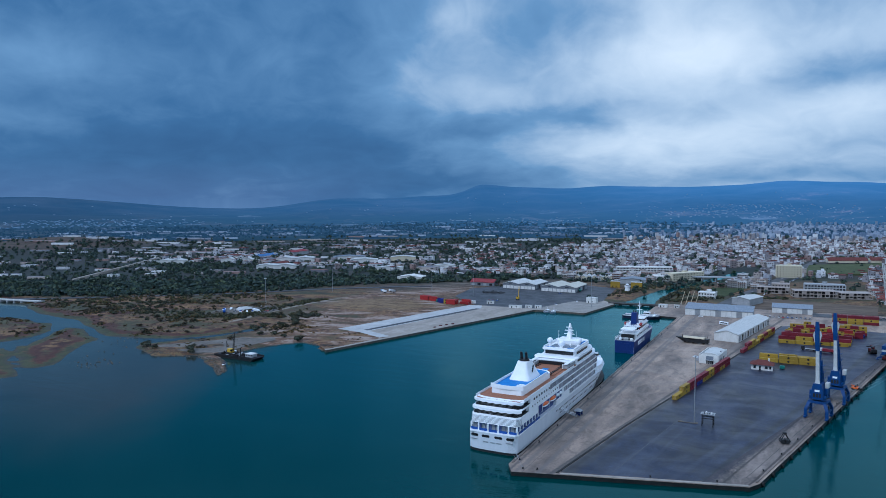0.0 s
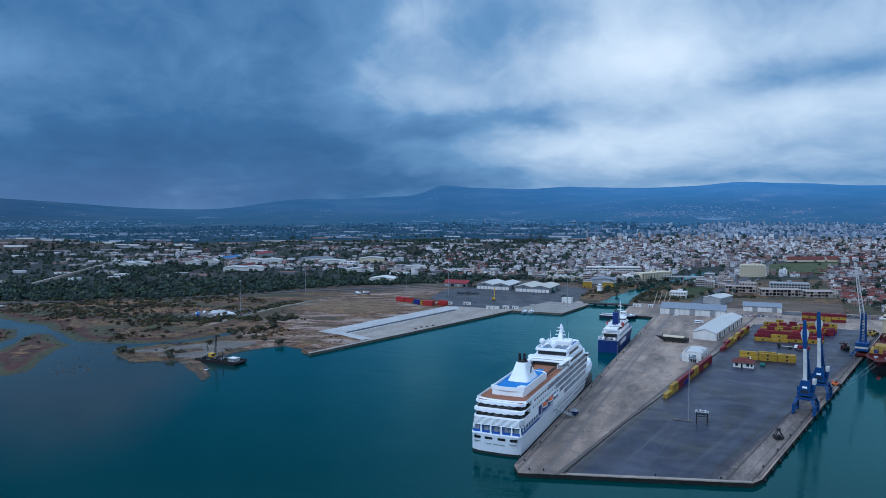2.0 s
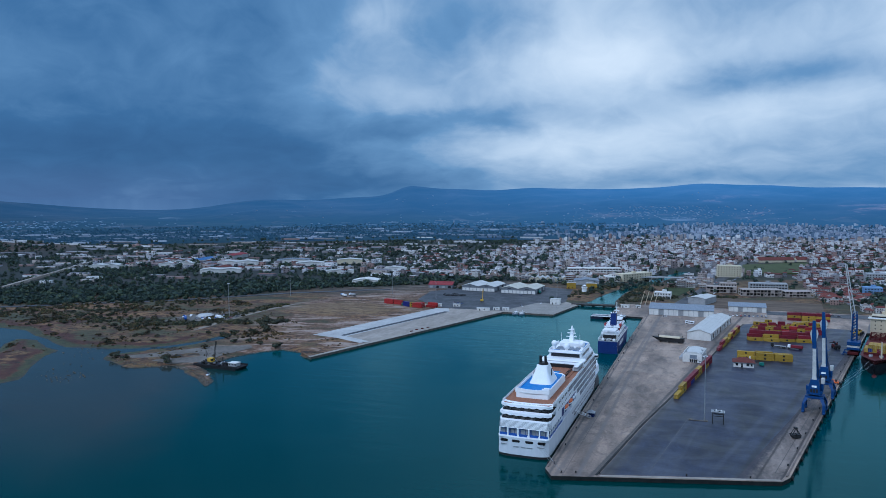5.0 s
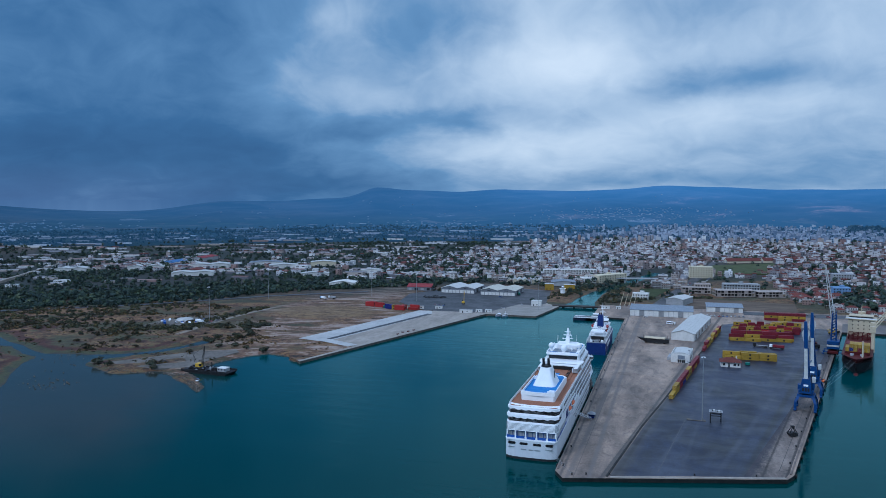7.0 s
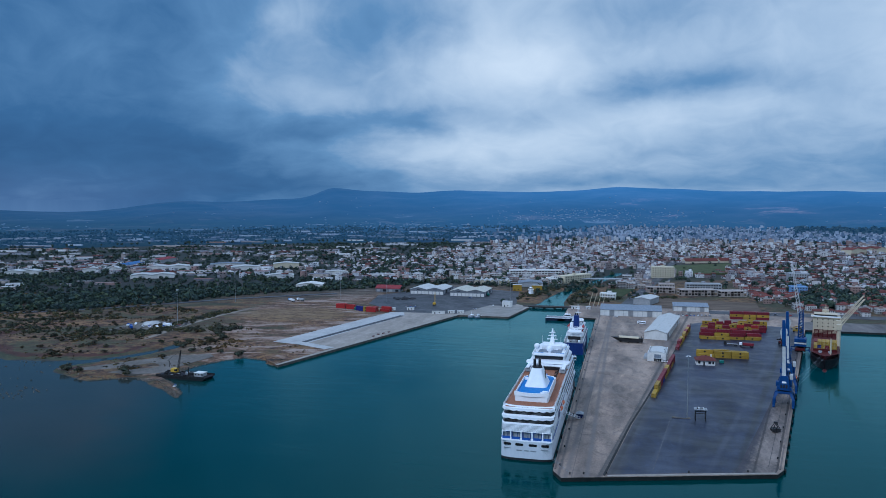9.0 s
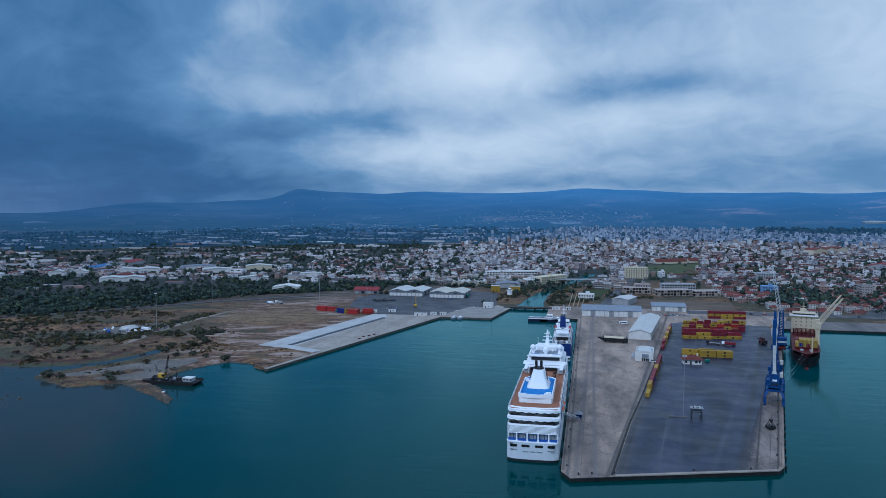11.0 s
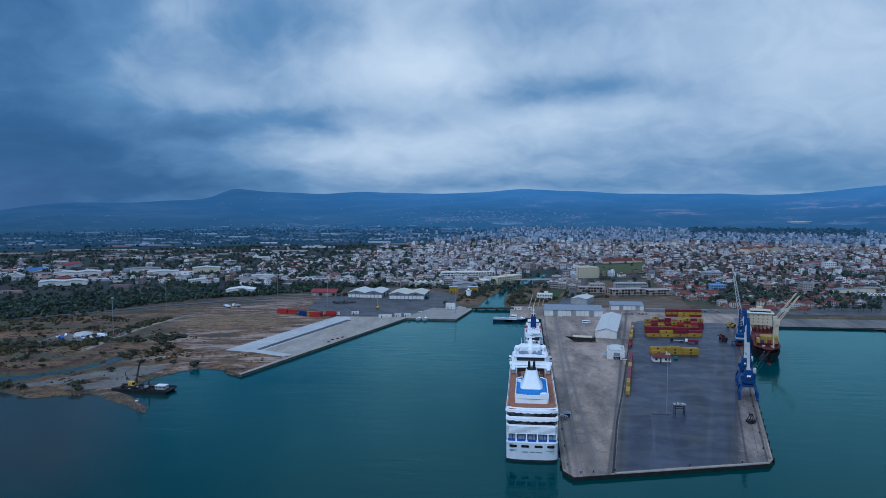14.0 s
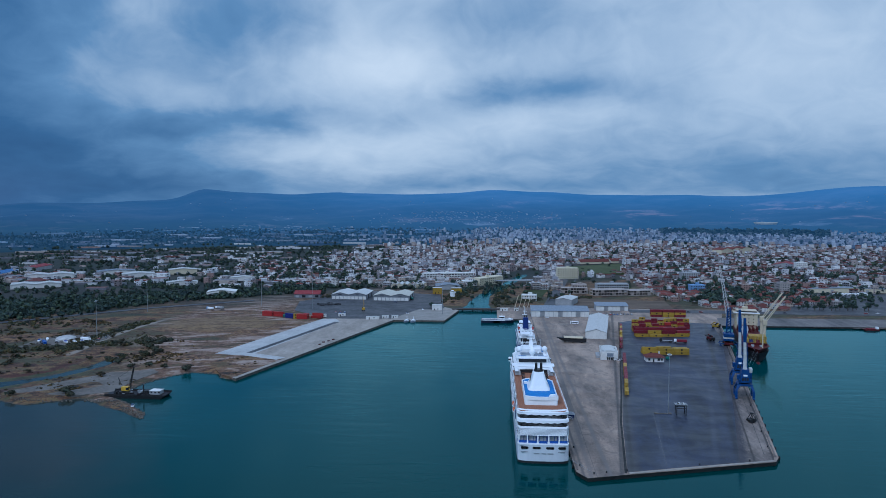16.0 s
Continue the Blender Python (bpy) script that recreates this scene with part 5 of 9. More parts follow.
            bx(bm, sg * 7.3 - 0.25, sg * 7.3 + 0.25, y - 0.35, y + 0.35, 24.7, 25.3)
            part("sun_lounger", bm, BLACK, s)
        bm = B()
        bx(bm, sg * 10.2 - 1.0, sg * 10.2 + 1.0, 77, 90, 26.9, 27.1)
        part("gallery_deck", bm, WHITE, s)
        for y in (78, 82, 86, 89):
            bm = B()
            rod(bm, (sg * 8.4, y, 24.2), (sg * 8.4, y, 27.0), 0.15, n=6)
            part("gallery_post", bm, WHITE, s)
    # forward block, two storeys, overhanging aft wing
    part("bridge_block", tier(B(), H - 1.0, 92, 140, 24.0, 27.2, 0, 1, 14), WHITE, s)
    bm = B()
    tier(bm, H - 0.6, 96, 136, 24.9, 26.2, 0, 0.6, 12)
    part("bridge_windows", bm, GLASS_DARK, s)
    wing = part("roof_wing", tier(B(), H + 0.3, 88.5, 96, 27.1, 27.75, 0.3, 1.5, 0.5), WHITE, s, "white overhanging deck wing")
    up = part("observation_lounge", tier(B(), H - 2.6, 97, 134, 27.2, 30.6, 0.3, 1.2, 12), WHITE, s)
    bm = B()
    tier(bm, H - 2.45, 99, 131, 28.2, 29.6, 0, 0.6, 11)
    part("lounge_windows", bm, GLASS_DARK, up)
    part("lounge_aft_glass", bx(B(), -8.4, 8.4, 96.8, 97.3, 28.0, 29.9), GLASS_DARK, up)
    part("lounge_roof", tier(B(), H - 2.2, 95.6, 135, 30.5, 31.1, 0, 1.5, 12), WHITE, up)
    for x0, x1, y0, y1 in ((-8.6, -3.8, 96.6, 101), (3.8, 8.6, 96.6, 101), (6.2, 9.2, 112, 126)):
        bm = B()
        bx(bm, x0, x1, y0, y1, 31.1, 31.22)
        part("blue_roof_patch", bm, BLUE_DECK, up)
    part("roof_well", bx(B(), -7.0, 7.0, 101.5, 110.6, 31.1, 31.18), ROOF_DARK, up, "grey sunken roof deck")
    bm = B()
    for sg in (-1, 1):
        bx(bm, sg * 9.4 - 0.25, sg * 9.4 + 0.25, 97, 123, 31.1, 32.3)
    bx(bm, -9.2, 9.2, 95.9, 96.3, 31.1, 32.0)
    part("roof_bulwark", bm, WHITE, up)
    bm = B()
    bx(bm, -6.4, 6.4, 111, 121, 31.1, 34.0, bevel=0.5)
    part("mast_house", bm, WHITE, up)
    for x, y, z, r in ((-8.0, 104, 34.4, 1.8), (0, 101, 33.6, 1.95), (8.0, 108, 34.2, 1.8), (4.0, 105.5, 32.2, 0.7)):
        bm = B()
        ball(bm, (x, y, z), r, 3)
        dome = part("radome", bm, WHITE, s, "white spherical radome", True)
        bm = B()
        rod(bm, (x, y, 31.0), (x, y, z - r * 0.8), r * 0.45, n=12)
        part("radome_foot", bm, WHITE, dome)
    bm = B()
    loft(bm, [[(-1.4, 114, 34), (1.4, 114, 34), (1.4, 117.6, 34), (-1.4, 117.6, 34)], [(-0.8, 116, 39), (0.8, 116, 39), (0.8, 118, 39), (-0.8, 118, 39)], [(-0.4, 117, 43.2), (0.4, 117, 43.2), (0.4, 118, 43.2), (-0.4, 118, 43.2)]])
    mast = part("radar_mast", bm, WHITE, s)
    for z, w in ((36.6, 3.2), (38.8, 2.6), (40.8, 1.8)):
        bm = B()
        bx(bm, -w, w, 115.4, 116.2, z, z + 0.4)
        rod(bm, (w * 0.7, 115.8, z), (w * 0.7, 115.8, z + 1.6), 0.12, n=6)
        part("mast_yard", bm, WHITE, mast)
    for x in (-5.6, 5.6):
        bm = B()
        rod(bm, (x, 113, 34), (x, 113, 39.5), 0.18, 0.06, n=6)
        part("antenna", bm, WHITE, s)
    # bridge wings, foredeck
    for sg in (-1, 1):
        bm = B()
        bx(bm, sg * 12.2 - 1.7, sg * 12.2 + 1.7, 128.5, 132, 20.8, 23.4, bevel=0.4)
        bw = part("bridge_wing", bm, WHITE, s)
        bm = B()
        bx(bm, sg * 12.3 - 1.72, sg * 12.3 + 1.72, 128.4, 132.1, 22.0, 22.9)
        part("wing_window", bm, GLASS_DARK, bw)
    part("foredeck", tier(B(), H - 1.2, 140, 170, 9.4, 12.4, 0, 0.5, 22), WHITE, s)
    for k in range(26):
        for sg in (-1, 1):
            y = 9 + k * 3
            bm = B()
            rod(bm, (sg * (H - 0.6), y, 24.0), (sg * (H - 0.6), y, 25.1), 0.06, n=5)
            part("rail_post", bm, WHITE, s)
    return s


cruise_ship().scale = (1.02, 1.03, 1.0)


# ---- other vessels ----
def ferry():
    s = thing("ferry", (-10.2, 264, 0), "navy and white car ferry with a dark blue funnel", "ship")
    part("hull", loft(B(), hull_rings(86, 8.2, [-2, 2, 5, 8.2], 8, 0.03, 1)), NAVY, s, "navy painted hull")
    for sg in (-1, 1):
        for y in (12, 16, 20, 24, 28, 32):
            part("painted_lettering", bx(B(), sg * 8.22 - 0.05, sg * 8.22 + 0.05, y, y + 2.6, 4.2, 6.8), WHITE, s, "white painted name bar")
        bm = B()
        bx(bm, sg * 7.9 - 0.12, sg * 7.9 + 0.12, 0.4, 66, 8.2, 9.4)
        part("bulwark", bm, WHITE, s)
    bm = B()
    bx(bm, -4.6, 4.6, -0.12, 0.05, 1.0, 6.8)
    part("stern_ramp", bm, NAVY, s)
    part("car_deck", tier(B(), 7.8, 1, 70, 8.1, 8.4, 0, 0.5, 14), STEEL, s)
    part("lower_deckhouse", tier(B(), 6.6, 12, 66, 8.4, 11.6, 0, 0.5, 8), WHITE, s)
    part("passenger_deck", tier(B(), 7.4, 10, 64, 11.5, 11.9, 0, 0.5, 8), WHITE, s)
    up = part("upper_deckhouse", tier(B(), 5.8, 26, 62, 11.9, 14.8, 0, 0.5, 6), WHITE, s)
    part("bridge_deck", tier(B(), 6.8, 24, 62, 14.7, 15.1, 0, 0.5, 6), WHITE, s)
    part("bridge", tier(B(), 5.2, 46, 60, 15.1, 17.8, 0, 0.5, 4), WHITE, s)
    part("canopy", prism(B(), [(-5.6, 8), (5.6, 8), (5.6, 20), (-5.6, 20)], 14.6, 14.95), WHITE, s, "white canopy over the aft deck")
    for x in (-5.2, 5.2):
        for y in (8.6, 14, 19.4):
            bm = B()
            rod(bm, (x, y, 11.8), (x, y, 14.6), 0.14, n=6)
            part("canopy_post", bm, WHITE, s)
    for sg in (-1, 1):
        for z, y0, y1 in ((9.4, 15, 58), (12.8, 28, 56)):
            y = y0
            while y < y1:
                bm = B()
                hw = 6.6 if z < 12 else 5.8
                bx(bm, sg * hw - 0.05, sg * hw + 0.05, y, y + 1.5, z, z + 1.1)
                part("window", bm, GLASS_DARK, s)
                y += 3.0
    for x in (-3.4, 0, 3.4):
        bm = B()
        bx(bm, x - 1.3, x + 1.3, 11.9, 12.05, 9.0, 11.0)
        part("aft_window", bm, GLASS_DARK, s)
        bm = B()
        bx(bm, x - 1.2, x + 1.2, 25.9, 26.05, 12.3, 14.2)
        part("aft_window", bm, GLASS_DARK, s)
    bm = B()
    loft(bm, [[(-2.6, 30, 15), (2.6, 30, 15), (2.6, 38, 15), (-2.6, 38, 15)], [(-2.2, 31.4, 23.5), (2.2, 31.4, 23.5), (2.2, 37, 23.5), (-2.2, 37, 23.5)]])
    fun = part("funnel", bm, NAVY, s, "dark blue funnel")
    for x in (-0.9, 0.9):
        bm = B()
        rod(bm, (x, 34, 23.4), (x, 34, 25), 0.5, n=8)
        part("exhaust_pipe", bm, BLACK, fun)
    bm = B()
    rod(bm, (0, 52, 17.8), (0, 52, 29.5), 0.5, 0.2, n=8)
    bx(bm, -2.4, 2.4, 51.8, 52.2, 23, 23.4)
    bx(bm, -1.6, 1.6, 51.8, 52.2, 25.6, 26)
    part("mast", bm, WHITE, s)
    for sg in (-1, 1):
        for y in (24, 33):
            bm = B()
            rod(bm, (sg * 6.3, y, 13.0), (sg * 6.3, y + 4.6, 16.4), 0.28, n=8)
            part("lifeboat_davit", bm, C_BRIGHT_RED, s, "red davit arm")
        bm = B()
        bmesh.ops.create_uvsphere(bm, u_segments=12, v_segments=8, radius=1, matrix=Matrix.Translation((sg * 6.4, 29, 15.9)) @ Matrix.Diagonal((1.2, 3.6, 1.2, 1)))
        part("lifeboat", bm, C_BRIGHT_RED, s, "red lifeboat", True)
    # solid black block painted as the shade below the aft deck
    part("aft_shade_block", bx(B(), -5.2, 5.2, 9.2, 12.0, 8.6, 11.3), BLACK, s, "black block for the shade under the aft deck")
    part("wheelhouse_glass", tier(B(), 5.3, 45.9, 60.1, 16.3, 17.2, 0, 0.5, 4), GLASS_DARK, s)
    part("upper_glass", tier(B(), 5.9, 25.9, 58, 13.0, 14.0, 0, 0.5, 5), GLASS_DARK, s)
    for z, hw, y0, y1 in ((9.4, 7.9, 0.6, 30), (11.9, 7.2, 10.4, 56), (15.1, 6.6, 24.4, 46)):
        bm = B()
        for h in (0.55, 1.1):
            for sg in (-1, 1):
                rod(bm, (sg * hw, y0, z + h), (sg * hw, y1, z + h), 0.06, n=5)
            rod(bm, (-hw, y0, z + h), (hw, y0, z + h), 0.06, n=5)
        for q in range(int((y1 - y0) / 2.5)):
            for sg in (-1, 1):
                rod(bm, (sg * hw, y0 + q * 2.5, z), (sg * hw, y0 + q * 2.5, z + 1.1), 0.06, n=5)
        for q in range(7):
            rod(bm, (-hw + q * hw / 3, y0, z), (-hw + q * hw / 3, y0, z + 1.1), 0.06, n=5)
        part("deck_railing", bm, WHITE, s)
    for x, y, z, w, h, mat in ((-4.6, 4, 8.4, 0.9, 1.4, WHITE), (4.6, 4, 8.4, 0.9, 1.4, WHITE), (0, 6.5, 8.4, 1.2, 1.1, STEEL), (-2.4, 3.2, 8.4, 0.6, 0.9, BLACK), (2.6, 3.6, 8.4, 0.7, 1.0, BLACK),
                               (-4.4, 27, 15.1, 0.8, 1.6, WHITE), (4.4, 27, 15.1, 0.8, 1.6, WHITE), (-3.8, 41, 15.1, 0.9, 2.0, WHITE), (3.8, 41, 15.1, 0.9, 2.0, WHITE), (0, 27.5, 15.1, 1.4, 1.0, NAVY)):
        part("deck_locker", bx(B(), x - w, x + w, y - w, y + w, z, z + h, bevel=0.1), mat, s)
    for sg in (-1, 1):
        for q in range(3):
            part("life_raft", rod(B(), (sg * 5.9, 17 + q * 2.4, 12.3), (sg * 5.9, 18.6 + q * 2.4, 12.3), 0.45, n=10), WHITE, s)
        part("mast_stay", rod(B(), (0, 52, 28.6), (sg * 5.0, 44, 15.4), 0.05, n=5), STEEL, s)
    return s


ferry().scale = (0.95, 1.0, 1.16)


def small_vessel(name, at, rz, length, half, label, house, paint):
    s = thing(name, at, label, "boat", rz=rz)
    rings = hull_rings(length, half, [-1, 0.6, 1.8, 2.8], length * 0.06, 0.05, 1)
    part("hull", loft(B(), rings), paint, s)
    bm = B()
    prism(bm, [(-half * 0.9, 0.4), (half * 0.9, 0.4), (half * 0.9, length * 0.72), (0, length * 0.95), (-half * 0.9, length * 0.72)], 2.8, 2.95)
    part("deck", bm, WALL_DULL, s)
    y0, y1, h = house
    bm = B()
    bx(bm, -half * 0.62, half * 0.62, y0, y1, 2.9, 2.9 + h, bevel=0.1)
    cab = part("wheelhouse", bm, WHITE, s)
    bm = B()
    bx(bm, -half * 0.64, half * 0.64, y0 + 0.3, y1 + 0.06, 2.9 + h * 0.5, 2.9 + h * 0.8)
    part("wheelhouse_window", bm, GLASS_DARK, cab)
    bm = B()
    rod(bm, (0, (y0 + y1) / 2, 2.9 + h), (0, (y0 + y1) / 2, 6 + h), 0.14, 0.06, n=6)
    part("mast", bm, WHITE, s)
    bm = B()
    for sg in (-1, 1):
        bx(bm, sg * half * 0.93 - 0.08, sg * half * 0.93 + 0.08, 0.3, length * 0.7, 2.8, 3.5)
    part("bulwark", bm, WHITE, s)


small_vessel("flat_barge", (-51, 432, 0), -90, 36, 6.0, "long dark navy flat-decked barge with white bulwarks", (29, 31.5, 1.2), DARK_NAVY)
small_vessel("harbour_tug", (-17, 437, 0), 90, 24, 4.0, "dark hulled harbour tug with a white wheelhouse", (9, 15, 3.2), DARK_NAVY)
for x in (-128, -121):
    small_vessel("work_boat", (x, 433, -1.4), 160, 12, 2.2, "small grey-blue work boat beside the quay", (3, 8, 1.4), ROOF_DARK)


def cargo_ship():
    s = thing("cargo_ship", (171.5, 250, 0), "dark red container ship with cream superstructure, moored bow out", "ship", rz=-13.4)
    L = 122
    # bow towards the basin: the stem is at the origin, the stern lies up the berth
    turn = lambda rings: [[(-x, L - y, z) for x, y, z in ring] for ring in rings]
    part("hull", loft(B(), turn(hull_rings(L, 9.8, [-3, 1, 4, 8.2], 6, 0.05, 1.6))), DARK_HULL, s, "blackish maroon hull")
    part("hull_upper", loft(B(), turn(hull_rings(L, 9.85, [8.2, 9.6, 11.4], 2.2, 0.05, 1.8))), RED_HULL, s, "rusty red bow plating")
    bm = B()
    bmesh.ops.create_uvsphere(bm, u_segments=14, v_segments=10, radius=1, matrix=Matrix.Translation((0, 2.0, -0.5)) @ Matrix.Diagonal((1.7, 4.4, 1.7, 1)))
    part("bulbous_bow", bm, RED_HULL, s, "red bulbous bow", True)
    bm = B()
    prism(bm, [(-8.6, 20), (8.6, 20), (9.4, 36), (9.4, 116), (-9.4, 116), (-9.4, 36)], 9.0, 9.3)
    part("deck", bm, RED_HULL, s)
    bm = B()
    prism(bm, [(-3.5, 4), (3.5, 4), (8.4, 20), (-8.4, 20)], 11.0, 11.3)
    fo = part("forecastle_deck", bm, RED_HULL, s)
    for x in (-3.2, 3.2):
        bm = B()
        rod(bm, (x, 12, 11.3), (x, 12, 12.6), 0.8, n=10)
        bx(bm, x - 1.2, x + 1.2, 13.2, 15.2, 11.3, 12.5)
        part("mooring_winch", bm, WALL_GREY, fo)
    bm = B()
    bx(bm, -8.0, 8.0, 18.6, 19.0, 9.2, 13.2)
    part("breakwater", bm, RED_HULL, s)
    bm = B()
    rod(bm, (3.6, 9, 11), (3.6, 9, 23), 0.6, 0.45, n=10)
    part("foremast", bm, CREAM, s, "cream foremast")
    # superstructure aft
    sup = part("superstructure", bx(B(), -9.4, 9.4, 98, 112, 9.2, 25.4), CREAM, s, "cream accommodation block")
    bm = B()
    bx(bm, -11.2, 11.2, 97, 113, 25.4, 26.0)
    part("bridge_deck", bm, CREAM, sup)
    bm = B()
    bx(bm, -8.8, 8.8, 98.4, 110, 26.0, 28.4)
    part("wheelhouse", bm, CREAM, sup)
    bm = B()
    bx(bm, -8.6, 8.6, 98.3, 98.42, 26.8, 27.9)
    part("wheelhouse_windows", bm, GLASS_DARK, sup)
    part("bridge_rail", bx(B(), -11.1, 11.1, 97.15, 97.25, 26.0, 27.0), WHITE, sup)
    for z in (11.4, 14.4, 17.4, 20.4, 23.4):
        for x in (-6, -2, 2, 6):
            bm = B()
            bx(bm, x - 0.4, x + 0.4, 97.93, 98.02, z, z + 0.9)
            part("porthole", bm, GLASS_DARK, sup)
    bm = B()
    rod(bm, (0, 106, 28.4), (0, 106, 37), 0.5, 0.2, n=8)
    bx(bm, -2, 2, 105.8, 106.2, 33, 33.3)
    part("radar_mast", bm, CREAM, sup)
    bm = B()
    bx(bm, -2.6, 2.6, 113, 118, 9.2, 30, bevel=0.4)
    part("funnel", bm, CREAM, s)
    # two deck cranes with raised jibs
    for y, x0 in ((66, 9.2), (46, 9.2)):
        bm = B()
        rod(bm, (x0, y, 9), (x0, y, 24), 1.4, 1.2, n=12)
        cr = part("deck_crane", bm, CREAM, s, "cream deck crane with a raised jib")
        bm = B()
        bx(bm, x0 - 1.8, x0 + 1.8, y - 1.8, y + 1.8, 24, 28.5, bevel=0.2)
        part("crane_cab", bm, CREAM, cr)
        bm = B()
        for dx in (-0.9, 0.9):
            beam(bm, (x0 + dx, y, 26.5), (x0 + 17 + dx * 0.4, y + 11, 48), 0.4, 0.5)
        for k in range(1, 9):
            t = k / 9
            a, b = Vector((x0 - 0.9, y, 26.5)).lerp((x0 + 16.6, y + 11, 48), t), Vector((x0 + 0.9, y, 26.5)).lerp((x0 + 17.4, y + 11, 48), t)
            beam(bm, a, b, 0.22)
        part("jib", bm, CREAM, cr)
    # hatch covers and dark lashing bridges between holds
    for y0, y1 in ((19.6, 47), (50, 72), (76, 95)):
        bm = B()
        bx(bm, -8.0, 8.0, y0, y1, 9.3, 10.6, bevel=0.1)
        part("hatch_cover", bm, RED_HULL, s)
    for y in (82, 88, 94):
        bm = B()
        for x in (-8.2, -4.9, -1.6, 1.6, 4.9, 8.2):
            bx(bm, x - 0.3, x + 0.3, y - 0.4, y + 0.4, 9.3, 15.6)
        for z in (12.4, 15.4):
            bx(bm, -8.5, 8.5, y - 0.4, y + 0.4, z - 0.25, z + 0.25)
        part("lashing_bridge", bm, RED_HULL, s, "dark maroon lashing bridge")
    c, sn = math.cos(radians(-13.4)), math.sin(radians(-13.4))
    for i, stack in enumerate(("yy", "yby", "yyy", "rry", "yyy", "yyy")):
        for k, col in enumerate(stack):
            lx, ly = -6.5 + i * 2.6, 26
            container(171.5 + lx * c - ly * sn, 250 + lx * sn + ly * c, 10.62 + 2.6 * k, -13.4, col, 12.19, "containers on the ship's deck")
    for i, stack in enumerate(("rr", "rr", "rr", "rr", "rr", "r")):
        for k, col in enumerate(stack):
            lx, ly = -6.5 + i * 2.6, 42
            container(171.5 + lx * c - ly * sn, 250 + lx * sn + ly * c, 10.62 + 2.6 * k, -13.4, col, 12.19, "containers on the ship's deck")


cargo_ship()


# ---- cranes ----
def portal_crane(at, rz):
    s = thing("portal_crane", at, "blue portal harbour crane with a pale jib", "crane", "portal cranes on the pier", rz)
    g = 5.2
    for sx in (-1, 1):
        for sy in (-1, 1):
            bm = B()
            loft(bm, [[(sx * g + a * w, sy * g + b * w, z) for a, b in ((-1, -1), (1, -1), (1, 1), (-1, 1))] for w, z in ((0.75, 0.9), (0.7, 5.5))] +
                 [[(sx * (g - 1.6) + a * 0.9, sy * (g - 1.6) + b * 0.9, 9.6) for a, b in ((-1, -1), (1, -1), (1, 1), (-1, 1))]])
            leg = part("leg", bm, CRANE_BLUE, s)
            bm = B()
            bx(bm, sx * g - 0.7, sx * g + 0.7, sy * g - 2.0, sy * g + 2.0, 0.25, 1.2, bevel=0.15)
            part("bogie", bm, CRANE_BLUE, leg)
            bm = B()
            for dy in (-1.2, 0, 1.2):
                rod(bm, (sx * g - 0.35, sy * g + dy, 0.38), (sx * g + 0.35, sy * g + dy, 0.38), 0.38, n=10)
            part("wheels", bm, BLACK, leg)
    bm = B()
    bx(bm, -4.6, 4.6, -4.6, 4.6, 8.6, 10.2, bevel=0.2)
    part("portal_frame", bm, CRANE_BLUE, s)
    for sg in (-1, 1):
        bm = B()
        bx(bm, sg * g - 0.4, sg * g + 0.4, -g, g, 3.6, 4.6)
        part("tie_beam", bm, CRANE_BLUE, s)
    bm = B()
    rod(bm, (0, 0, 10.2), (0, 0, 11.6), 2.6, n=20)
    part("slewing_ring", bm, BLACK, s)
    house = part("machine_house", loft(B(), [[(sx * w, y, z) for sx, y in ((-1, -4.8), (1, -4.8), (1, 3.0), (-1, 3.0))] for w, z in ((2.9, 11.6), (2.7, 17.0), (2.0, 20.4))]), CRANE_BLUE, s)
    bm = B()
    bx(bm, -1.2, 1.2, -4.9, -4.78, 15.8, 17.0)
    part("sign_panel", bm, WHITE, house)
    bm = B()
    bx(bm, -4.6, -2.7, -1.2, 2.4, 12.4, 15.6, bevel=0.1)
    cab = part("cab", bm, CRANE_BLUE, house)
    bm = B()
    bx(bm, -4.65, -3.0, 1.4, 2.45, 13.2, 15.2)
    part("cab_window", bm, GLASS_DARK, cab)
    for x, y in ((3.4, -3.0), (3.4, 0.5), (-3.2, -3.6)):
        part("winch_box", bx(B(), x - 0.6, x + 0.6, y - 1.2, y + 1.2, 11.8, 13.4, bevel=0.08), CRANE_BLUE, house)
    bm = B()
    for x in (-3.6, 3.6):
        for y in (-4.8, -1.2, 2.8):
            rod(bm, (x, y, 11.6), (x, y, 12.8), 0.06, n=5)
        rod(bm, (x, -4.8, 12.8), (x, 2.8, 12.8), 0.06, n=5)
    part("walkway_rail", bm, CRANE_BLUE, house)
    part("walkway", bx(B(), -3.8, 3.8, -5.2, 3.2, 11.3, 11.6), CRANE_BLUE, house)
    bm = B()
    loft(bm, [[(a * w, 2.4 + b * w, z) for a, b in ((-1, -1), (1, -1), (1, 1), (-1, 1))] for w, z in ((1.3, 18.6), (1.0, 26.0), (0.6, 33.0))])
    part("tower", bm, CRANE_BLUE, s)
    bm = B()
    bx(bm, 2.7, 4.6, -0.4, 3.4, 17.4, 20.6, bevel=0.2)
    part("counterweight", bm, CRANE_WHITE, s)
    # folded jib: pale lower boom, blue fly jib
    a, b, c = Vector((-0.2, -2.4, 20.0)), Vector((-0.7, -2.8, 39.5)), Vector((-1.2, -3.2, 56.5))
    bm = B()
    loft(bm, [[(p.x + i * w, p.y + k * w, p.z) for i, k in ((-1, -1), (1, -1), (1, 1), (-1, 1))] for p, w in ((a, 1.35), (a.lerp(b, 0.12), 0.95), (b, 0.82))])
    jib = part("jib", bm, CRANE_WHITE, s, "pale grey lower jib")
    bm = B()
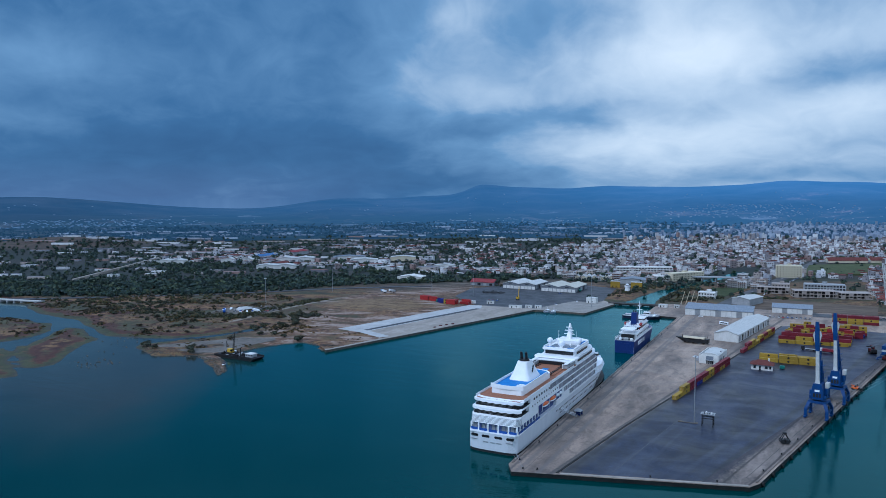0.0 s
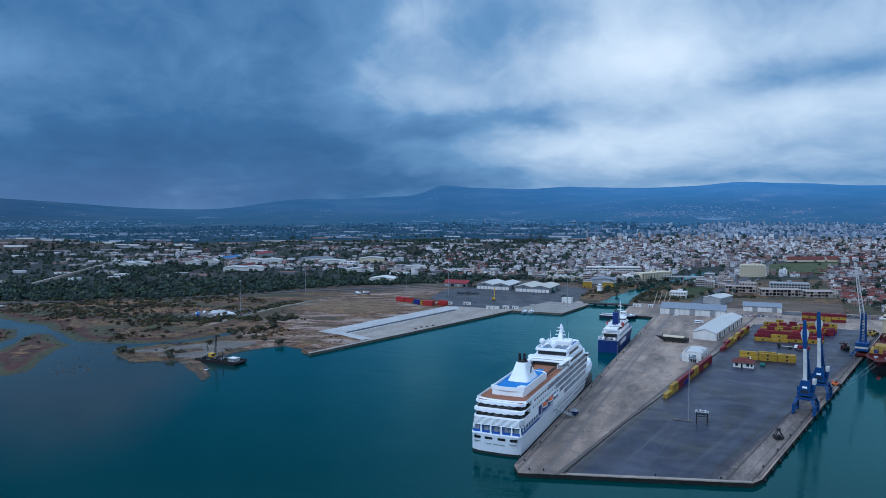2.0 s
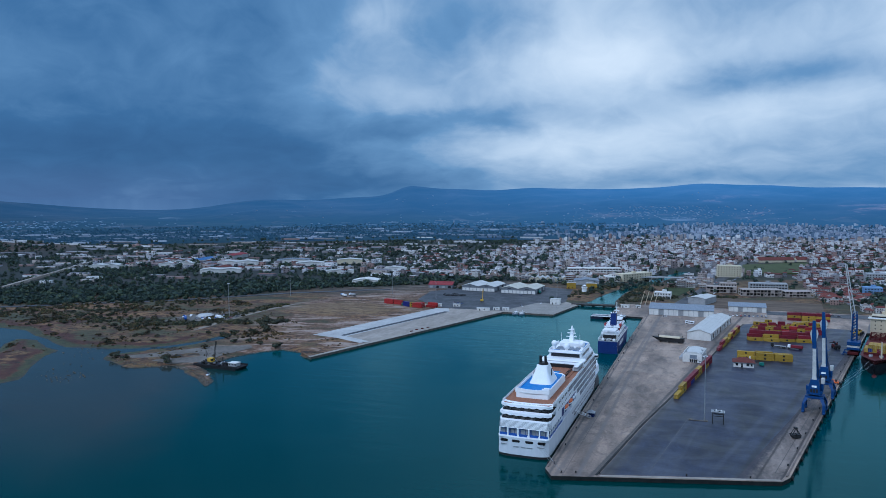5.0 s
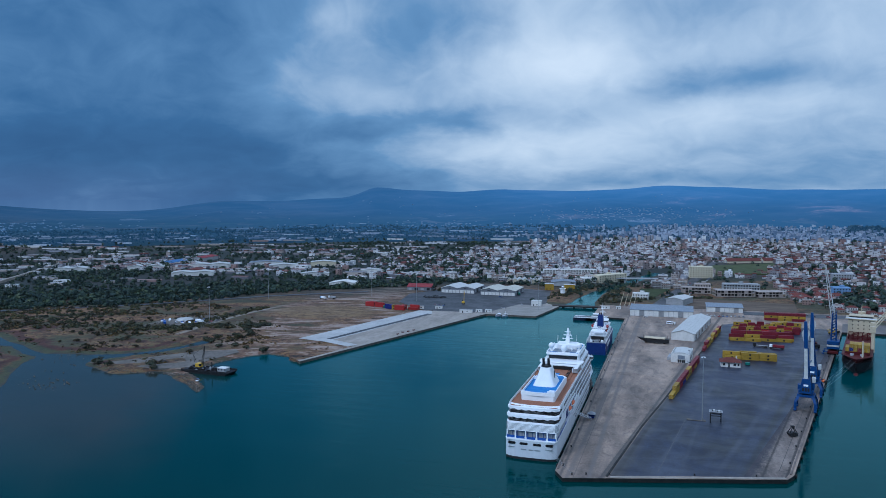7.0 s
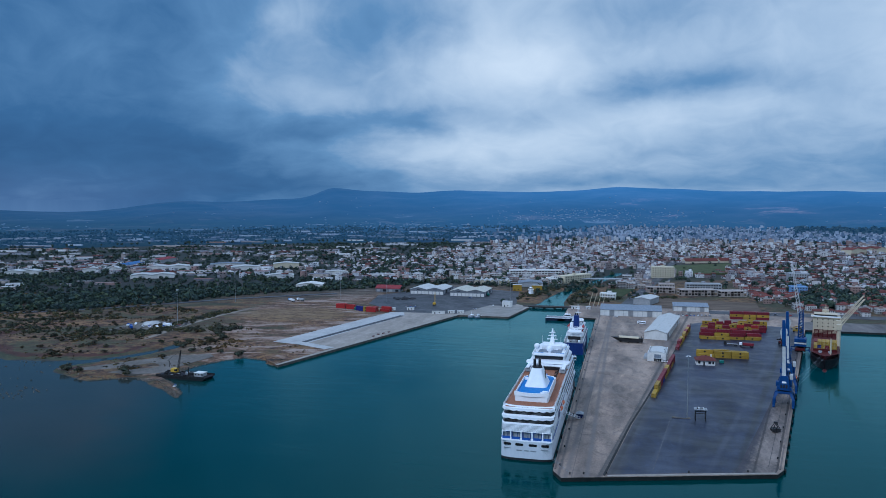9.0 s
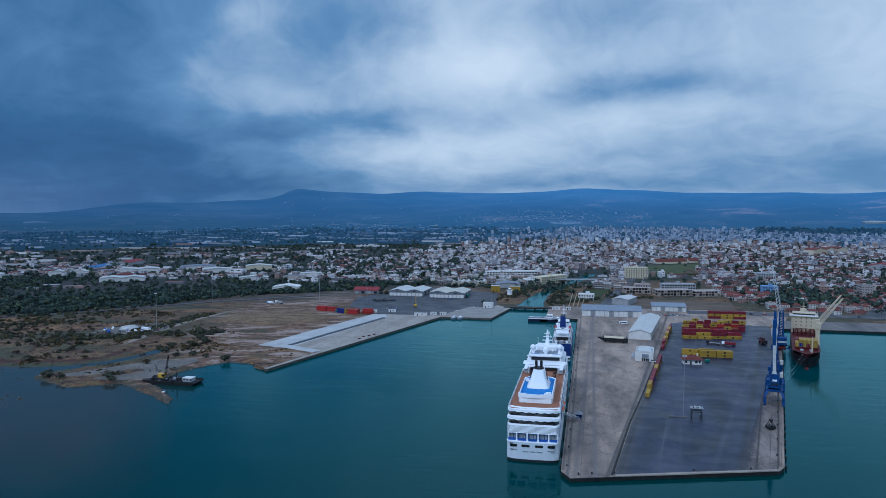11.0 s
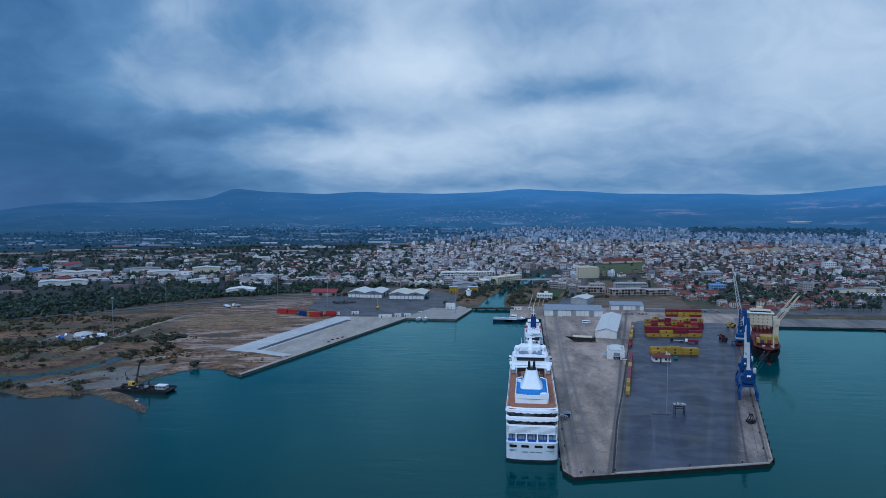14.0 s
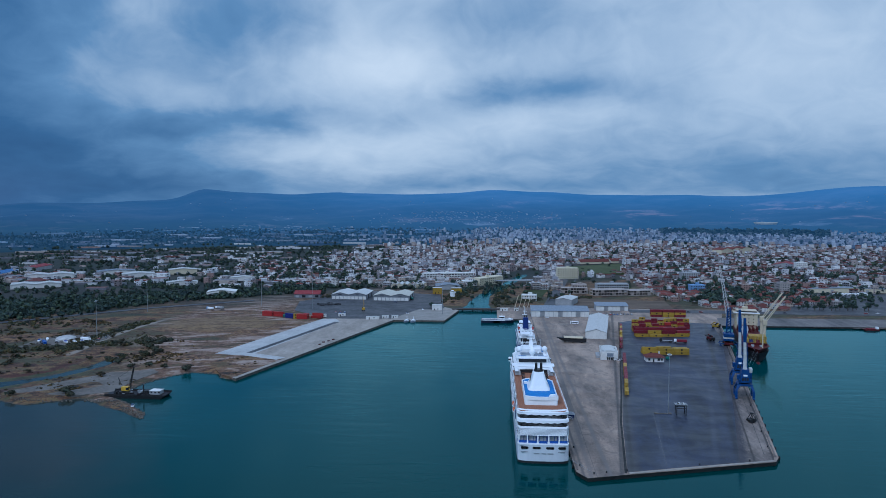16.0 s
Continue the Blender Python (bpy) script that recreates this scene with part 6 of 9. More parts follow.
    loft(bm, [[(p.x + i * w, p.y + k * w, p.z) for i, k in ((-1, -1), (1, -1), (1, 1), (-1, 1))] for p, w in ((b, 0.95), (b.lerp(c, 0.45), 1.1), (c, 0.75))])
    part("jib_upper", bm, CRANE_BLUE, jib)
    bm = B()
    m = b.lerp(c, 0.5)
    for sg in (-1, 1):
        loft(bm, [[(m.x + sg * 1.1, m.y + q, m.z - 4.2), (m.x + sg * 2.1, m.y + q, m.z + 0.6), (m.x + sg * 1.7, m.y + q, m.z + 2.4), (m.x + sg * 1.05, m.y + q, m.z + 3.2)] for q in (-0.5, 0.5)])
    part("jib_fairing", bm, CRANE_WHITE, jib, "pale kite-shaped plates on the upper jib")
    bm = B()
    for sg in (-1, 1):
        rod(bm, (sg * 0.4, 2.4, 33.0), (c.x + sg * 0.4, c.y, c.z), 0.12, n=6)
        rod(bm, (sg * 1.8, 2.8, 18.6), (sg * 0.5, 2.6, 31), 0.2, n=6)
    part("tie_rod", bm, CRANE_BLUE, s)
    bm = B()
    rod(bm, (c.x, c.y + 0.6, c.z), (c.x, c.y + 0.6, 24), 0.06, n=5)
    part("hoist_rope", bm, BLACK, s)
    bm = B()
    for dx in (-0.35, 0.35):
        rod(bm, (2.2 + dx, 3.1, 4), (2.2 + dx, 3.1, 18), 0.07, n=5)
    for k in range(18):
        rod(bm, (1.85, 3.1, 4.4 + k * 0.75), (2.55, 3.1, 4.4 + k * 0.75), 0.05, n=5)
    part("ladder", bm, CRANE_BLUE, s)
    for sg in (-1, 1):
        bm = B()
        beam(bm, (sg * g, -g + 0.4, 4.6), (sg * (g - 1.2), 0, 8.8), 0.35)
        beam(bm, (sg * g, g - 0.4, 4.6), (sg * (g - 1.2), 0, 8.8), 0.35)
        part("leg_brace", bm, CRANE_BLUE, s)
        part("cable_drum", rod(B(), (sg * 4.9, -1.4, 6.2), (sg * 5.5, -1.4, 6.2), 1.3, n=16), BLACK, s)
    bm = B()
    for z in (22.0, 26.0, 30.0):
        bx(bm, -1.9, 1.9, 0.9, 4.2, z, z + 0.12)
        for x in (-1.9, 1.9):
            rod(bm, (x, 0.9, z + 1.0), (x, 4.2, z + 1.0), 0.06, n=5)
            rod(bm, (x, 0.9, z), (x, 0.9, z + 1.0), 0.06, n=5)
            rod(bm, (x, 4.2, z), (x, 4.2, z + 1.0), 0.06, n=5)
    part("tower_platform", bm, CRANE_BLUE, s)
    bm = B()
    for k in range(9):
        p, q = a.lerp(b, k / 9), a.lerp(b, (k + 1) / 9)
        beam(bm, p + Vector((1.3, -0.9, 0)), q + Vector((1.3, 0.9, 0)), 0.14)
        beam(bm, p + Vector((1.3, 0.9, 0)), q + Vector((1.3, -0.9, 0)), 0.14)
    beam(bm, a + Vector((1.3, 0.9, 0)), b + Vector((1.3, 0.9, 0)), 0.22)
    beam(bm, a + Vector((1.3, -0.9, 0)), b + Vector((1.3, -0.9, 0)), 0.22)
    part("jib_lattice", bm, CRANE_BLUE, s)
    part("electric_house", bx(B(), 2.7, 4.2, -1.2, 2.6, 13.6, 17.2, bevel=0.1), CRANE_BLUE, s)
    part("rear_stairs", beam(beam(B(), (-3.6, 4.2, 4.6), (3.4, 4.2, 10.2), 0.8, 0.12), (-3.6, 4.7, 5.6), (3.4, 4.7, 11.2), 0.08), CRANE_BLUE, s)
    for x in (-1.4, 0, 1.4):
        part("house_louvre", bx(B(), x - 0.5, x + 0.5, -4.86, -4.78, 12.6, 14.8), BLACK, s)
    return s


crane = portal_crane((123.5, 141.5, 2.05), -13)
for ob in (crane, copy_thing(crane, pose(132.5, 178, 2.05, 0, 0, -13))):
    ob.scale = (1.0, 1.0, 0.92)


def mobile_crane(at, rz):
    s = thing("mobile_harbour_crane", at, "blue and white mobile harbour crane with a lattice boom", "crane", rz=rz)
    part("chassis", bx(B(), -3.6, 3.6, -9, 9, 0.9, 2.8, bevel=0.2), RED_HULL, s, "rust red chassis")
    for sg in (-1, 1):
        for y in (-7, -5, -3, 3, 5, 7):
            bm = B()
            rod(bm, (sg * 3.0, y, 0.75), (sg * 3.9, y, 0.75), 0.75, n=12)
            part("wheel", bm, RUBBER, s)
        for y in (-6, 6):
            bm = B()
            bx(bm, min(sg * 3.5, sg * 7), max(sg * 3.5, sg * 7), y - 0.5, y + 0.5, 1.2, 1.9)
            bx(bm, sg * 6.8 - 1, sg * 6.8 + 1, y - 1, y + 1, 0.0, 0.4)
            rod(bm, (sg * 6.8, y, 0.3), (sg * 6.8, y, 1.4), 0.3, n=8)
            part("outrigger", bm, CRANE_BLUE, s)
    bm = B()
    rod(bm, (0, 0, 2.8), (0, 0, 4.2), 2.4, n=18)
    part("slewing_ring", bm, BLACK, s)
    for k, (z, m) in enumerate(((4.2, CRANE_BLUE), (6.0, CRANE_WHITE), (7.6, CRANE_BLUE), (9.0, CRANE_BLUE))):
        bm = B()
        bx(bm, -4.4, 4.4, -7, 5, z, z + (1.7 if k == 0 else 1.3), bevel=0.15)
        part("machine_house", bm, m, s)
    bm = B()
    for x in (-1.8, 1.8):
        for y in (-1.5, 1.5):
            beam(bm, (x, y, 10), (x * 0.7, y * 0.7, 31), 0.75)
    for k in range(10):
        z = 10 + k * 2.3
        q = 1 - 0.3 * (z - 10) / 23
        for sg in (-1, 1):
            beam(bm, (-1.8 * q, sg * 1.5 * q, z), (1.8 * q, sg * 1.5 * q, z + 2.3), 0.4)
            beam(bm, (sg * 1.8 * q, -1.5 * q, z), (sg * 1.8 * q, 1.5 * q, z + 2.3), 0.4)
    tow = part("tower", bm, CRANE_BLUE, s, "blue lattice tower")
    bm = B()
    bx(bm, -1.5, 1.5, 1.4, 3.4, 20, 23, bevel=0.2)
    part("cab", bm, WHITE, tow)
    bm = B()
    a0, a1 = Vector((0, 2.5, 22)), Vector((-8, 9, 69))
    w0 = 1.5
    for dx in (-1, 1):
        for dy in (-1, 1):
            beam(bm, a0 + Vector((dx * w0, dy * w0, 0)), a1 + Vector((dx * 0.5, dy * 0.5, 0)), 0.3)
    for k in range(18):
        t0, t1 = k / 18, (k + 1) / 18
        w_0, w_1 = w0 + (0.5 - w0) * t0, w0 + (0.5 - w0) * t1
        p, q = a0.lerp(a1, t0), a0.lerp(a1, t1)
        for dy in (-1, 1):
            beam(bm, p + Vector((-w_0, dy * w_0, 0)), q + Vector((w_1, dy * w_1, 0)), 0.2)
            beam(bm, p + Vector((dy * w_0, -w_0, 0)), q + Vector((dy * w_1, w_1, 0)), 0.2)
    part("boom", bm, CRANE_WHITE, s, "pale lattice boom")
    bm = B()
    rod(bm, (0, 0, 31), a1, 0.1, n=5)
    rod(bm, (0.6, 0, 31), a1 + Vector((0.4, 0, 0)), 0.1, n=5)
    part("stay_rope", bm, STEEL, s)


mobile_crane((169.5, 318, 2.05), -13)


def grab(at, rz):
    s = thing("clamshell_grab", at, "black steel clamshell grab resting on the quay", "grab", rz=rz)
    for sg in (-1, 1):
        bm = B()
        pts = [(0.1 * sg, 0.1), (2.0 * sg, 0.6), (2.4 * sg, 1.9), (0.3 * sg, 2.2)]
        lo = [(x, -1.6, z) for x, z in pts]
        loft(bm, [lo, [(x, 1.6, z) for x, y, z in lo]])
        part("shell", bm, BLACK, s)
        bm = B()
        for y in (-1.1, 1.1):
            beam(bm, (sg * 2.0, y, 1.9), (0.2 * sg, y * 0.5, 5.0), 0.3)
        part("arm", bm, BLACK, s)
    part("head", bx(B(), -0.8, 0.8, -0.8, 0.8, 4.7, 5.6, bevel=0.1), BLACK, s)


grab((109, 86.5, 2.05), 20)


def hopper(at):
    s = thing("loading_hopper", at, "pale steel hopper on four dark legs", "hopper")
    bm = B()
    loft(bm, [[(a * w, b * w * 0.7, z) for a, b in ((-1, -1), (1, -1), (1, 1), (-1, 1))] for w, z in ((1.2, 5.0), (3.3, 6.0), (3.5, 6.4))])
    part("bin", bm, STEEL, s)
    for k in range(7):
        part("bin_load", bx(B(), -2.9 + k * 0.85, -2.3 + k * 0.85, -1.8 + (k % 3) * 0.9, -0.6 + (k % 3) * 0.9, 6.4, 6.7 + (k % 4) * 0.22, bevel=0.06), (WALL_GREY, BLACK, WALL_WHITE)[k % 3], s)
    for x in (-2.7, 2.7):
        for y in (-1.9, 1.9):
            bm = B()
            beam(bm, (x, y, 0), (x, y, 6.2), 0.38)
            part("leg", bm, BLACK, s)
        bm = B()
        beam(bm, (x, -1.9, 2.2), (x, 1.9, 2.2), 0.25)
        part("brace", bm, BLACK, s)
    for y in (-1.9, 1.9):
        bm = B()
        beam(bm, (-2.7, y, 4.2), (2.7, y, 4.2), 0.3)
        part("brace", bm, BLACK, s)


hopper((72.4, 99, 2.05))


def light_mast(at, height, label, base=True):
    s = thing("light_mast", at, label, "lamp mast", "tall light masts")
    part("pole", rod(B(), (0, 0, 0), (0, 0, height), 0.32, 0.12, n=10), STEEL, s)
    bm = B()
    rod(bm, (0, 0, height - 0.4), (0, 0, height), 0.9, n=12)
    hd = part("lamp_ring", bm, STEEL, s)
    for k in range(6):
        a = k * math.tau / 6
        bm = B()
        bx(bm, math.cos(a) * 1.1 - 0.25, math.cos(a) * 1.1 + 0.25, math.sin(a) * 1.1 - 0.25, math.sin(a) * 1.1 + 0.25, height - 0.7, height - 0.35)
        part("floodlight", bm, WHITE, hd)
    return s


mast = light_mast((65.5, 100.3, 2.05), 36, "tall galvanised steel light mast")
for x, y in ((-399, 298), (-432, 462), (-318, 520), (-250, 500), (-95, 470)):
    copy_thing(mast, pose(x, y, ground_at(x, y) - 0.1))
bm = B()
for k in range(5):
    bx(bm, 57.4 + k * 2.0, 59.3 + k * 2.0, 99.0, 101.4 if k in (0, 4) else 99.5, 2.04, 2.5, bevel=0.05)
tagged(part("barrier_blocks", bm, SAND), "pale concrete barrier blocks round the light mast", "barrier", kind="stuff")


# ---- sheds and houses of the port ----
def gable_shed(at, rz, w, length, eaves, ridge, label, roof, walls, bays=1, doors=(), side_windows=0):
    """A shed along +y with its gable at y = 0; bays: gables side by side."""
    s = thing("warehouse", at, label, "warehouse", rz=rz)
    bw = w / bays
    for b in range(bays):
        x0 = b * bw
        bm = B()
        sec = [(x0, 0), (x0 + bw, 0), (x0 + bw, eaves), (x0 + bw / 2, ridge), (x0, eaves)]
        loft(bm, [[(x, 0.3, z) for x, z in sec], [(x, length - 0.3, z) for x, z in sec]])
        part("wall", bm, walls, s)
        for sg in (0, 1):
            xa, xb = (x0 - 0.4, x0 + bw / 2) if sg == 0 else (x0 + bw + 0.4, x0 + bw / 2)
            za = eaves - 0.25
            bm = B()
            loft(bm, [[(xa, y, za + 0.12), (xb, y, ridge + 0.12), (xb, y, ridge + 0.34), (xa, y, za + 0.34)] for y in (-0.4, length + 0.4)])
            part("roof", bm, roof, s)
            bm = B()
            for k in range(int(length // 6)):
                y = 3 + k * 6
                loft(bm, [[(xa, y + d, za + 0.36), (xb, y + d, ridge + 0.36), (xb, y + d, ridge + 0.42), (xa, y + d, za + 0.42)] for d in (0, 0.15)])
            part("roof_seams", bm, roof, s, kind="stuff")
    for x, ww, hh in doors:
        bm = B()
        bx(bm, x - ww / 2, x + ww / 2, 0.18, 0.3, 0, hh)
        part("door", bm, WALL_GREY, s)
    for k in range(side_windows):
        y = length * (k + 0.5) / side_windows
        for x in (-0.03, w - 0.03):
            bm = B()
            bx(bm, x, x + 0.06, y - 2.2, y + 2.2, 0.4, eaves - 1.2)
            part("side_door", bm, GLASS_DARK if k % 2 else WALL_GREY, s)
    return s


gable_shed((46.6, 336.8, 2.0), -9.7, 19.2, 102, 6.3, 9.0, "white dockside warehouse with a pale sheet roof", ROOF_GREY, WALL_WHITE, 1, (), 12)
for at, roof, lab in (((-247, 585, 2.06), ROOF_GREY, "grey twin-gabled warehouse with white doors and a pale roof"), ((-191, 577, 2.06), ROOF_CREAM, "grey twin-gabled warehouse with white doors and a cream roof")):
    hall = gable_shed(at, -1.5, 46, 46, 6.2, 8.8, lab, roof, WALL_DULL, 2, (), 5)
    for k in range(9):
        part("sliding_door", bx(B(), 0.8 + k * 5.02, 5.2 + k * 5.02, 0.14, 0.28, 0, 3.9), WALL_WHITE, hall, "white sliding door")
    for x in (11.5, 34.5):
        part("gable_vent", bx(B(), x - 2.2, x + 2.2, 0.2, 0.3, 5.6, 6.3), GLASS_DARK, hall)
gable_shed((-300, 614, 2.06), -86, 20, 34, 4.6, 8.2, "low building with a dark red roof", RED_ROOF, WALL_DULL, 1, ((8, 5, 4), (16, 5, 4)), 4)
gable_shed((38, 556, 2.0), -20, 20, 34, 7, 8.6, "grey metal shed beside the road", ROOF_GREY, WALL_GREY, 1, ((10, 5, 5),))
gable_shed((-419, 600, 2.0), 12, 37, 24, 5.4, 8.0, "low white shed with a pale roof", WALL_WHITE, WALL_WHITE, 1, ((8, 5, 4), (27, 5, 4)), 4)


def lean_shed(at, rz, w, d, h0, h1, label, panels):
    """A long shed facing -y with a sheet roof rising to the back and white wall panels between doors."""
    s = thing("warehouse", at, label, "warehouse", rz=rz)
    bm = B()
    loft(bm, [[(x, 0.2, 0), (x, d, 0), (x, d, h1), (x, 0.2, h0)] for x in (0.2, w - 0.2)])
    part("wall", bm, WALL_GREY, s)
    bm = B()
    loft(bm, [[(x, -0.6, h0), (x, d + 0.4, h1 + 0.2), (x, d + 0.4, h1 + 0.5), (x, -0.6, h0 + 0.3)] for x in (-0.4, w + 0.4)])
    part("roof", bm, ROOF_DARK, s)
    n = panels
    for k in range(n):
        x0 = w * k / n
        bm = B()
        if k % 4 == 2:
            bx(bm, x0 + 0.3, x0 + w / n - 0.3, 0.02, 0.18, 0.1, h0 - 0.6)
            part("roller_door", bm, STEEL, s)
        else:
            bx(bm, x0 + 0.15, x0 + w / n - 0.15, -0.02, 0.2, 0.1, h0 - 0.15)
            part("wall_panel", bm, WALL_WHITE, s)
    return s


lean_shed((3.6, 461, 2.0), 0, 63, 22, 6.4, 9.2, "long white-panelled transit shed with a grey roof", 13)
lean_shed((81, 511, 2.0), 1, 37, 16, 5.4, 7.6, "white open-fronted shed with a grey roof", 8)


def vault_hall(at, rz):
    s = thing("office_building", at, "small white port building with a low vaulted grey roof", "building", rz=rz)
    part("wall", bx(B(), 0, 13.5, 0, 26, 0, 5.4), WALL_WHITE, s)
    bm = B()
    secs = [(6.75 + 5.9 * math.cos(a), 5.5 + 1.9 * math.sin(a)) for a in [math.pi * i / 12 for i in range(13)]]
    loft(bm, [[(x, y, z) for x, z in secs] for y in (2.5, 25)])
    part("vault_roof", bm, ROOF_GREY, s)
    bm = B()
    for x0, x1, y0, y1 in ((0, 13.5, 0, 0.4), (0, 13.5, 25.6, 26), (0, 0.4, 0.4, 25.6), (13.1, 13.5, 0.4, 25.6)):
        bx(bm, x0, x1, y0, y1, 5.4, 6.5)
    part("parapet", bm, WALL_WHITE, s)
    part("sign_board", bx(B(), 5.0, 10.0, -0.12, -0.02, 2.9, 5.6), ROOF_DARK, s, "dull grey-green board over the entrance")
    for x in (5.6, 7.0, 8.4, 9.6):
        part("door", bx(B(), x - 0.5, x + 0.5, -0.08, 0.02, 0.1, 2.4), GLASS_DARK, s)
    part("door_canopy", bx(B(), 4.4, 10.6, -1.2, -0.13, 2.55, 2.75), WALL_GREY, s)
    for y in range(4, 24, 5):
        for x in (0, 13.5):
            part("window", bx(B(), x - 0.05, x + 0.05, y, y + 2.0, 1.6, 3.6), GLASS_DARK, s)
    part("side_fence", bx(B(), -3.4, -0.1, 6, 20, 0, 2.2, bevel=0.1), WALL_GREY, s)
    for x, y in ((2.2, 4.5), (11.6, 15)):
        part("roof_unit", bx(B(), x - 0.6, x + 0.6, y - 0.5, y + 0.5, 5.4, 7.2, bevel=0.08), STEEL, s)


vault_hall((47.2, 246.3, 2.0), -6)


def guard_house(at):
    s = thing("guard_house", at, "small white guard house with a terracotta hipped roof", "house")
    part("wall", bx(B(), 0.5, 12.5, 0.5, 8.5, 0, 3.4), WALL_WHITE, s)
    bm = B()
    loft(bm, [[(-0.4, -0.6, 3.3), (13.4, -0.6, 3.3), (13.4, 9.6, 3.3), (-0.4, 9.6, 3.3)], [(4.2, 4.4, 5.8), (8.8, 4.4, 5.8), (8.8, 4.6, 5.8), (4.2, 4.6, 5.8)]])
    part("roof", bm, TILE, s)
    for x, w, h0, h1 in ((2.5, 1.4, 1, 2.6), (5.5, 1.0, 0, 2.5), (9, 1.6, 1, 2.6), (11.2, 1.0, 1, 2.6)):
        bm = B()
        bx(bm, x - w / 2, x + w / 2, 0.42, 0.52, h0, h1)
        part("window" if h0 else "door", bm, GLASS_DARK, s)
    part("chimney", bx(B(), 9.8, 10.6, 5, 5.8, 4, 6.6), WALL_WHITE, s)
    return s


guard_house((81.6, 240.6, 2.04)).scale = (1.12, 1.12, 1.12)
bm = B()
bx(bm, -1.6, 1.6, -1.2, 1.2, 0.2, 2.2, bevel=0.2)
s = thing("waste_bin", (101.2, 251.5, 2.04), "green metal waste container", "bin")
part("body", bm, C_GREEN, s)
part("foot", bx(B(), -1.4, 1.4, -1, 1, 0, 0.2), BLACK, s)


def hard_boat(at, rz):
    s = thing("wooden_boat", at, "black wooden boat on blocks under a cream cover", "boat", rz=rz)
    part("hull", loft(B(), [[(x, y, z + 1.0) for x, y, z in r] for r in hull_rings(27, 3.0, [0, 1.5, 3.2], 6, 0.2, 1)]), BLACK, s)
    bm = B()
    secs = [(2.6 * math.cos(a), 4.2 + 1.3 * math.sin(a)) for a in [math.pi * i / 8 for i in range(9)]]
    loft(bm, [[(x, y, z) for x, z in secs] for y in (3, 20)])
    part("cover", bm, CREAM, s, "cream canvas cover")
    for y in (4, 12, 19):
        part("block", bx(B(), -1.6, 1.6, y - 0.5, y + 0.5, 0, 1.1), BARK, s)
    for y in (1.2, 21):
        part("mast_stub", rod(B(), (0, y, 4), (0, y, 6.4), 0.16, n=6), BARK, s)


hard_boat((45, 316, 2.0), 82)


# ---- dredger barge at the spit ----
def barge():
    s = thing("dredger_barge", (-291, 122, 0), "black barge carrying a yellow lattice crane and a white cabin", "barge", rz=-92)
    bm = B()
    loft(bm, [[(-6, 1.5, -0.8), (6, 1.5, -0.8), (6, 37, -0.8), (-6, 37, -0.8)], [(-6.5, 0, 1.9), (6.5, 0, 1.9), (6.5, 40, 1.9), (-6.5, 40, 1.9)]])
    part("hull", bm, BLACK, s)
    part("deck", bx(B(), -6.2, 6.2, 0.4, 39.6, 1.9, 2.0), DARK_HULL, s)
    for sg in (-1, 1):
        part("bulwark", bx(B(), sg * 6.3 - 0.1, sg * 6.3 + 0.1, 0.2, 39.8, 1.9, 2.9), BLACK, s)
    cab = part("cabin", bx(B(), -2.8, 2.8, 29, 36, 2.0, 4.5, bevel=0.15), WALL_GREY, s)
    for y in (31.5, 34, 36.5):
        part("cabin_window", bx(B(), 2.76, 2.84, y - 1.6, y - 0.4, 3.1, 4.0), GLASS_DARK, cab)
    part("cabin_roof", bx(B(), -3.0, 3.0, 28.7, 36.3, 4.5, 4.65), WALL_WHITE, cab)
    tr = part("crane_tracks", bx(B(), -2.6, 2.6, 8, 15, 2.0, 3.3, bevel=0.2), BLACK, s)
    house = part("crane_house", bx(B(), -1.7, 1.7, 9, 13.6, 3.5, 6.3, bevel=0.2), YELLOW, s, "yellow crane house")
    part("crane_window", bx(B(), 0.4, 1.74, 12.2, 13.65, 4.4, 5.9), GLASS_DARK, house)
    bm = B()
    p, q = Vector((0, 14, 5)), Vector((3, 19, 20))
    for dx in (-0.6, 0.6):
        for dy in (-0.5, 0.5):
            beam(bm, p + Vector((dx, dy, 0)), q + Vector((dx * 0.4, dy * 0.4, 0)), 0.2)
    for k in range(10):
        a, c = p.lerp(q, k / 10), p.lerp(q, (k + 1) / 10)
        beam(bm, a + Vector((-0.6, 0, 0)), c + Vector((0.5, 0, 0)), 0.14)
    part("lattice_boom", bm, BLACK, s)
    part("gantry", beam(beam(B(), (-1, 8, 7), (0, 6.5, 12), 0.25), (1, 8, 7), (0, 6.5, 12), 0.25), BLACK, s)
    bm = B()
    rod(bm, (0, 6.5, 12), q, 0.07, n=5)
    part("stay_rope", bm, BLACK, s)
    part("winch", rod(B(), (-2, 22, 3), (2, 22, 3), 1.0, n=12), STEEL, s)
    part("deck_gear", bx(B(), -2, 2, 24.5, 27.5, 2, 4.4, bevel=0.2), BLACK, s)
    for k in range(26):
        y, x = 1.5 + (k * 7.3) % 27, -5.2 + (k * 3.7) % 10.4
        part("deck_clutter", bx(B(), x, x + 0.7 + (k % 3) * 0.5, y, y + 0.8 + (k % 4) * 0.6, 2.0, 2.5 + (k % 5) * 0.3, bevel=0.08), (BLACK, STEEL, DARK_HULL, RUBBER)[k % 4], s)
    for k in range(14):
        part("tyre_fender", rod(B(), (-6.6, 1.5 + k * 2.8, 1.2), (-6.25, 1.5 + k * 2.8, 1.2), 0.75, n=10), RUBBER, s)
    part("spud", rod(B(), (4.4, 26, -2), (4.4, 26, 9), 0.4, n=8), BLACK, s)


barge()


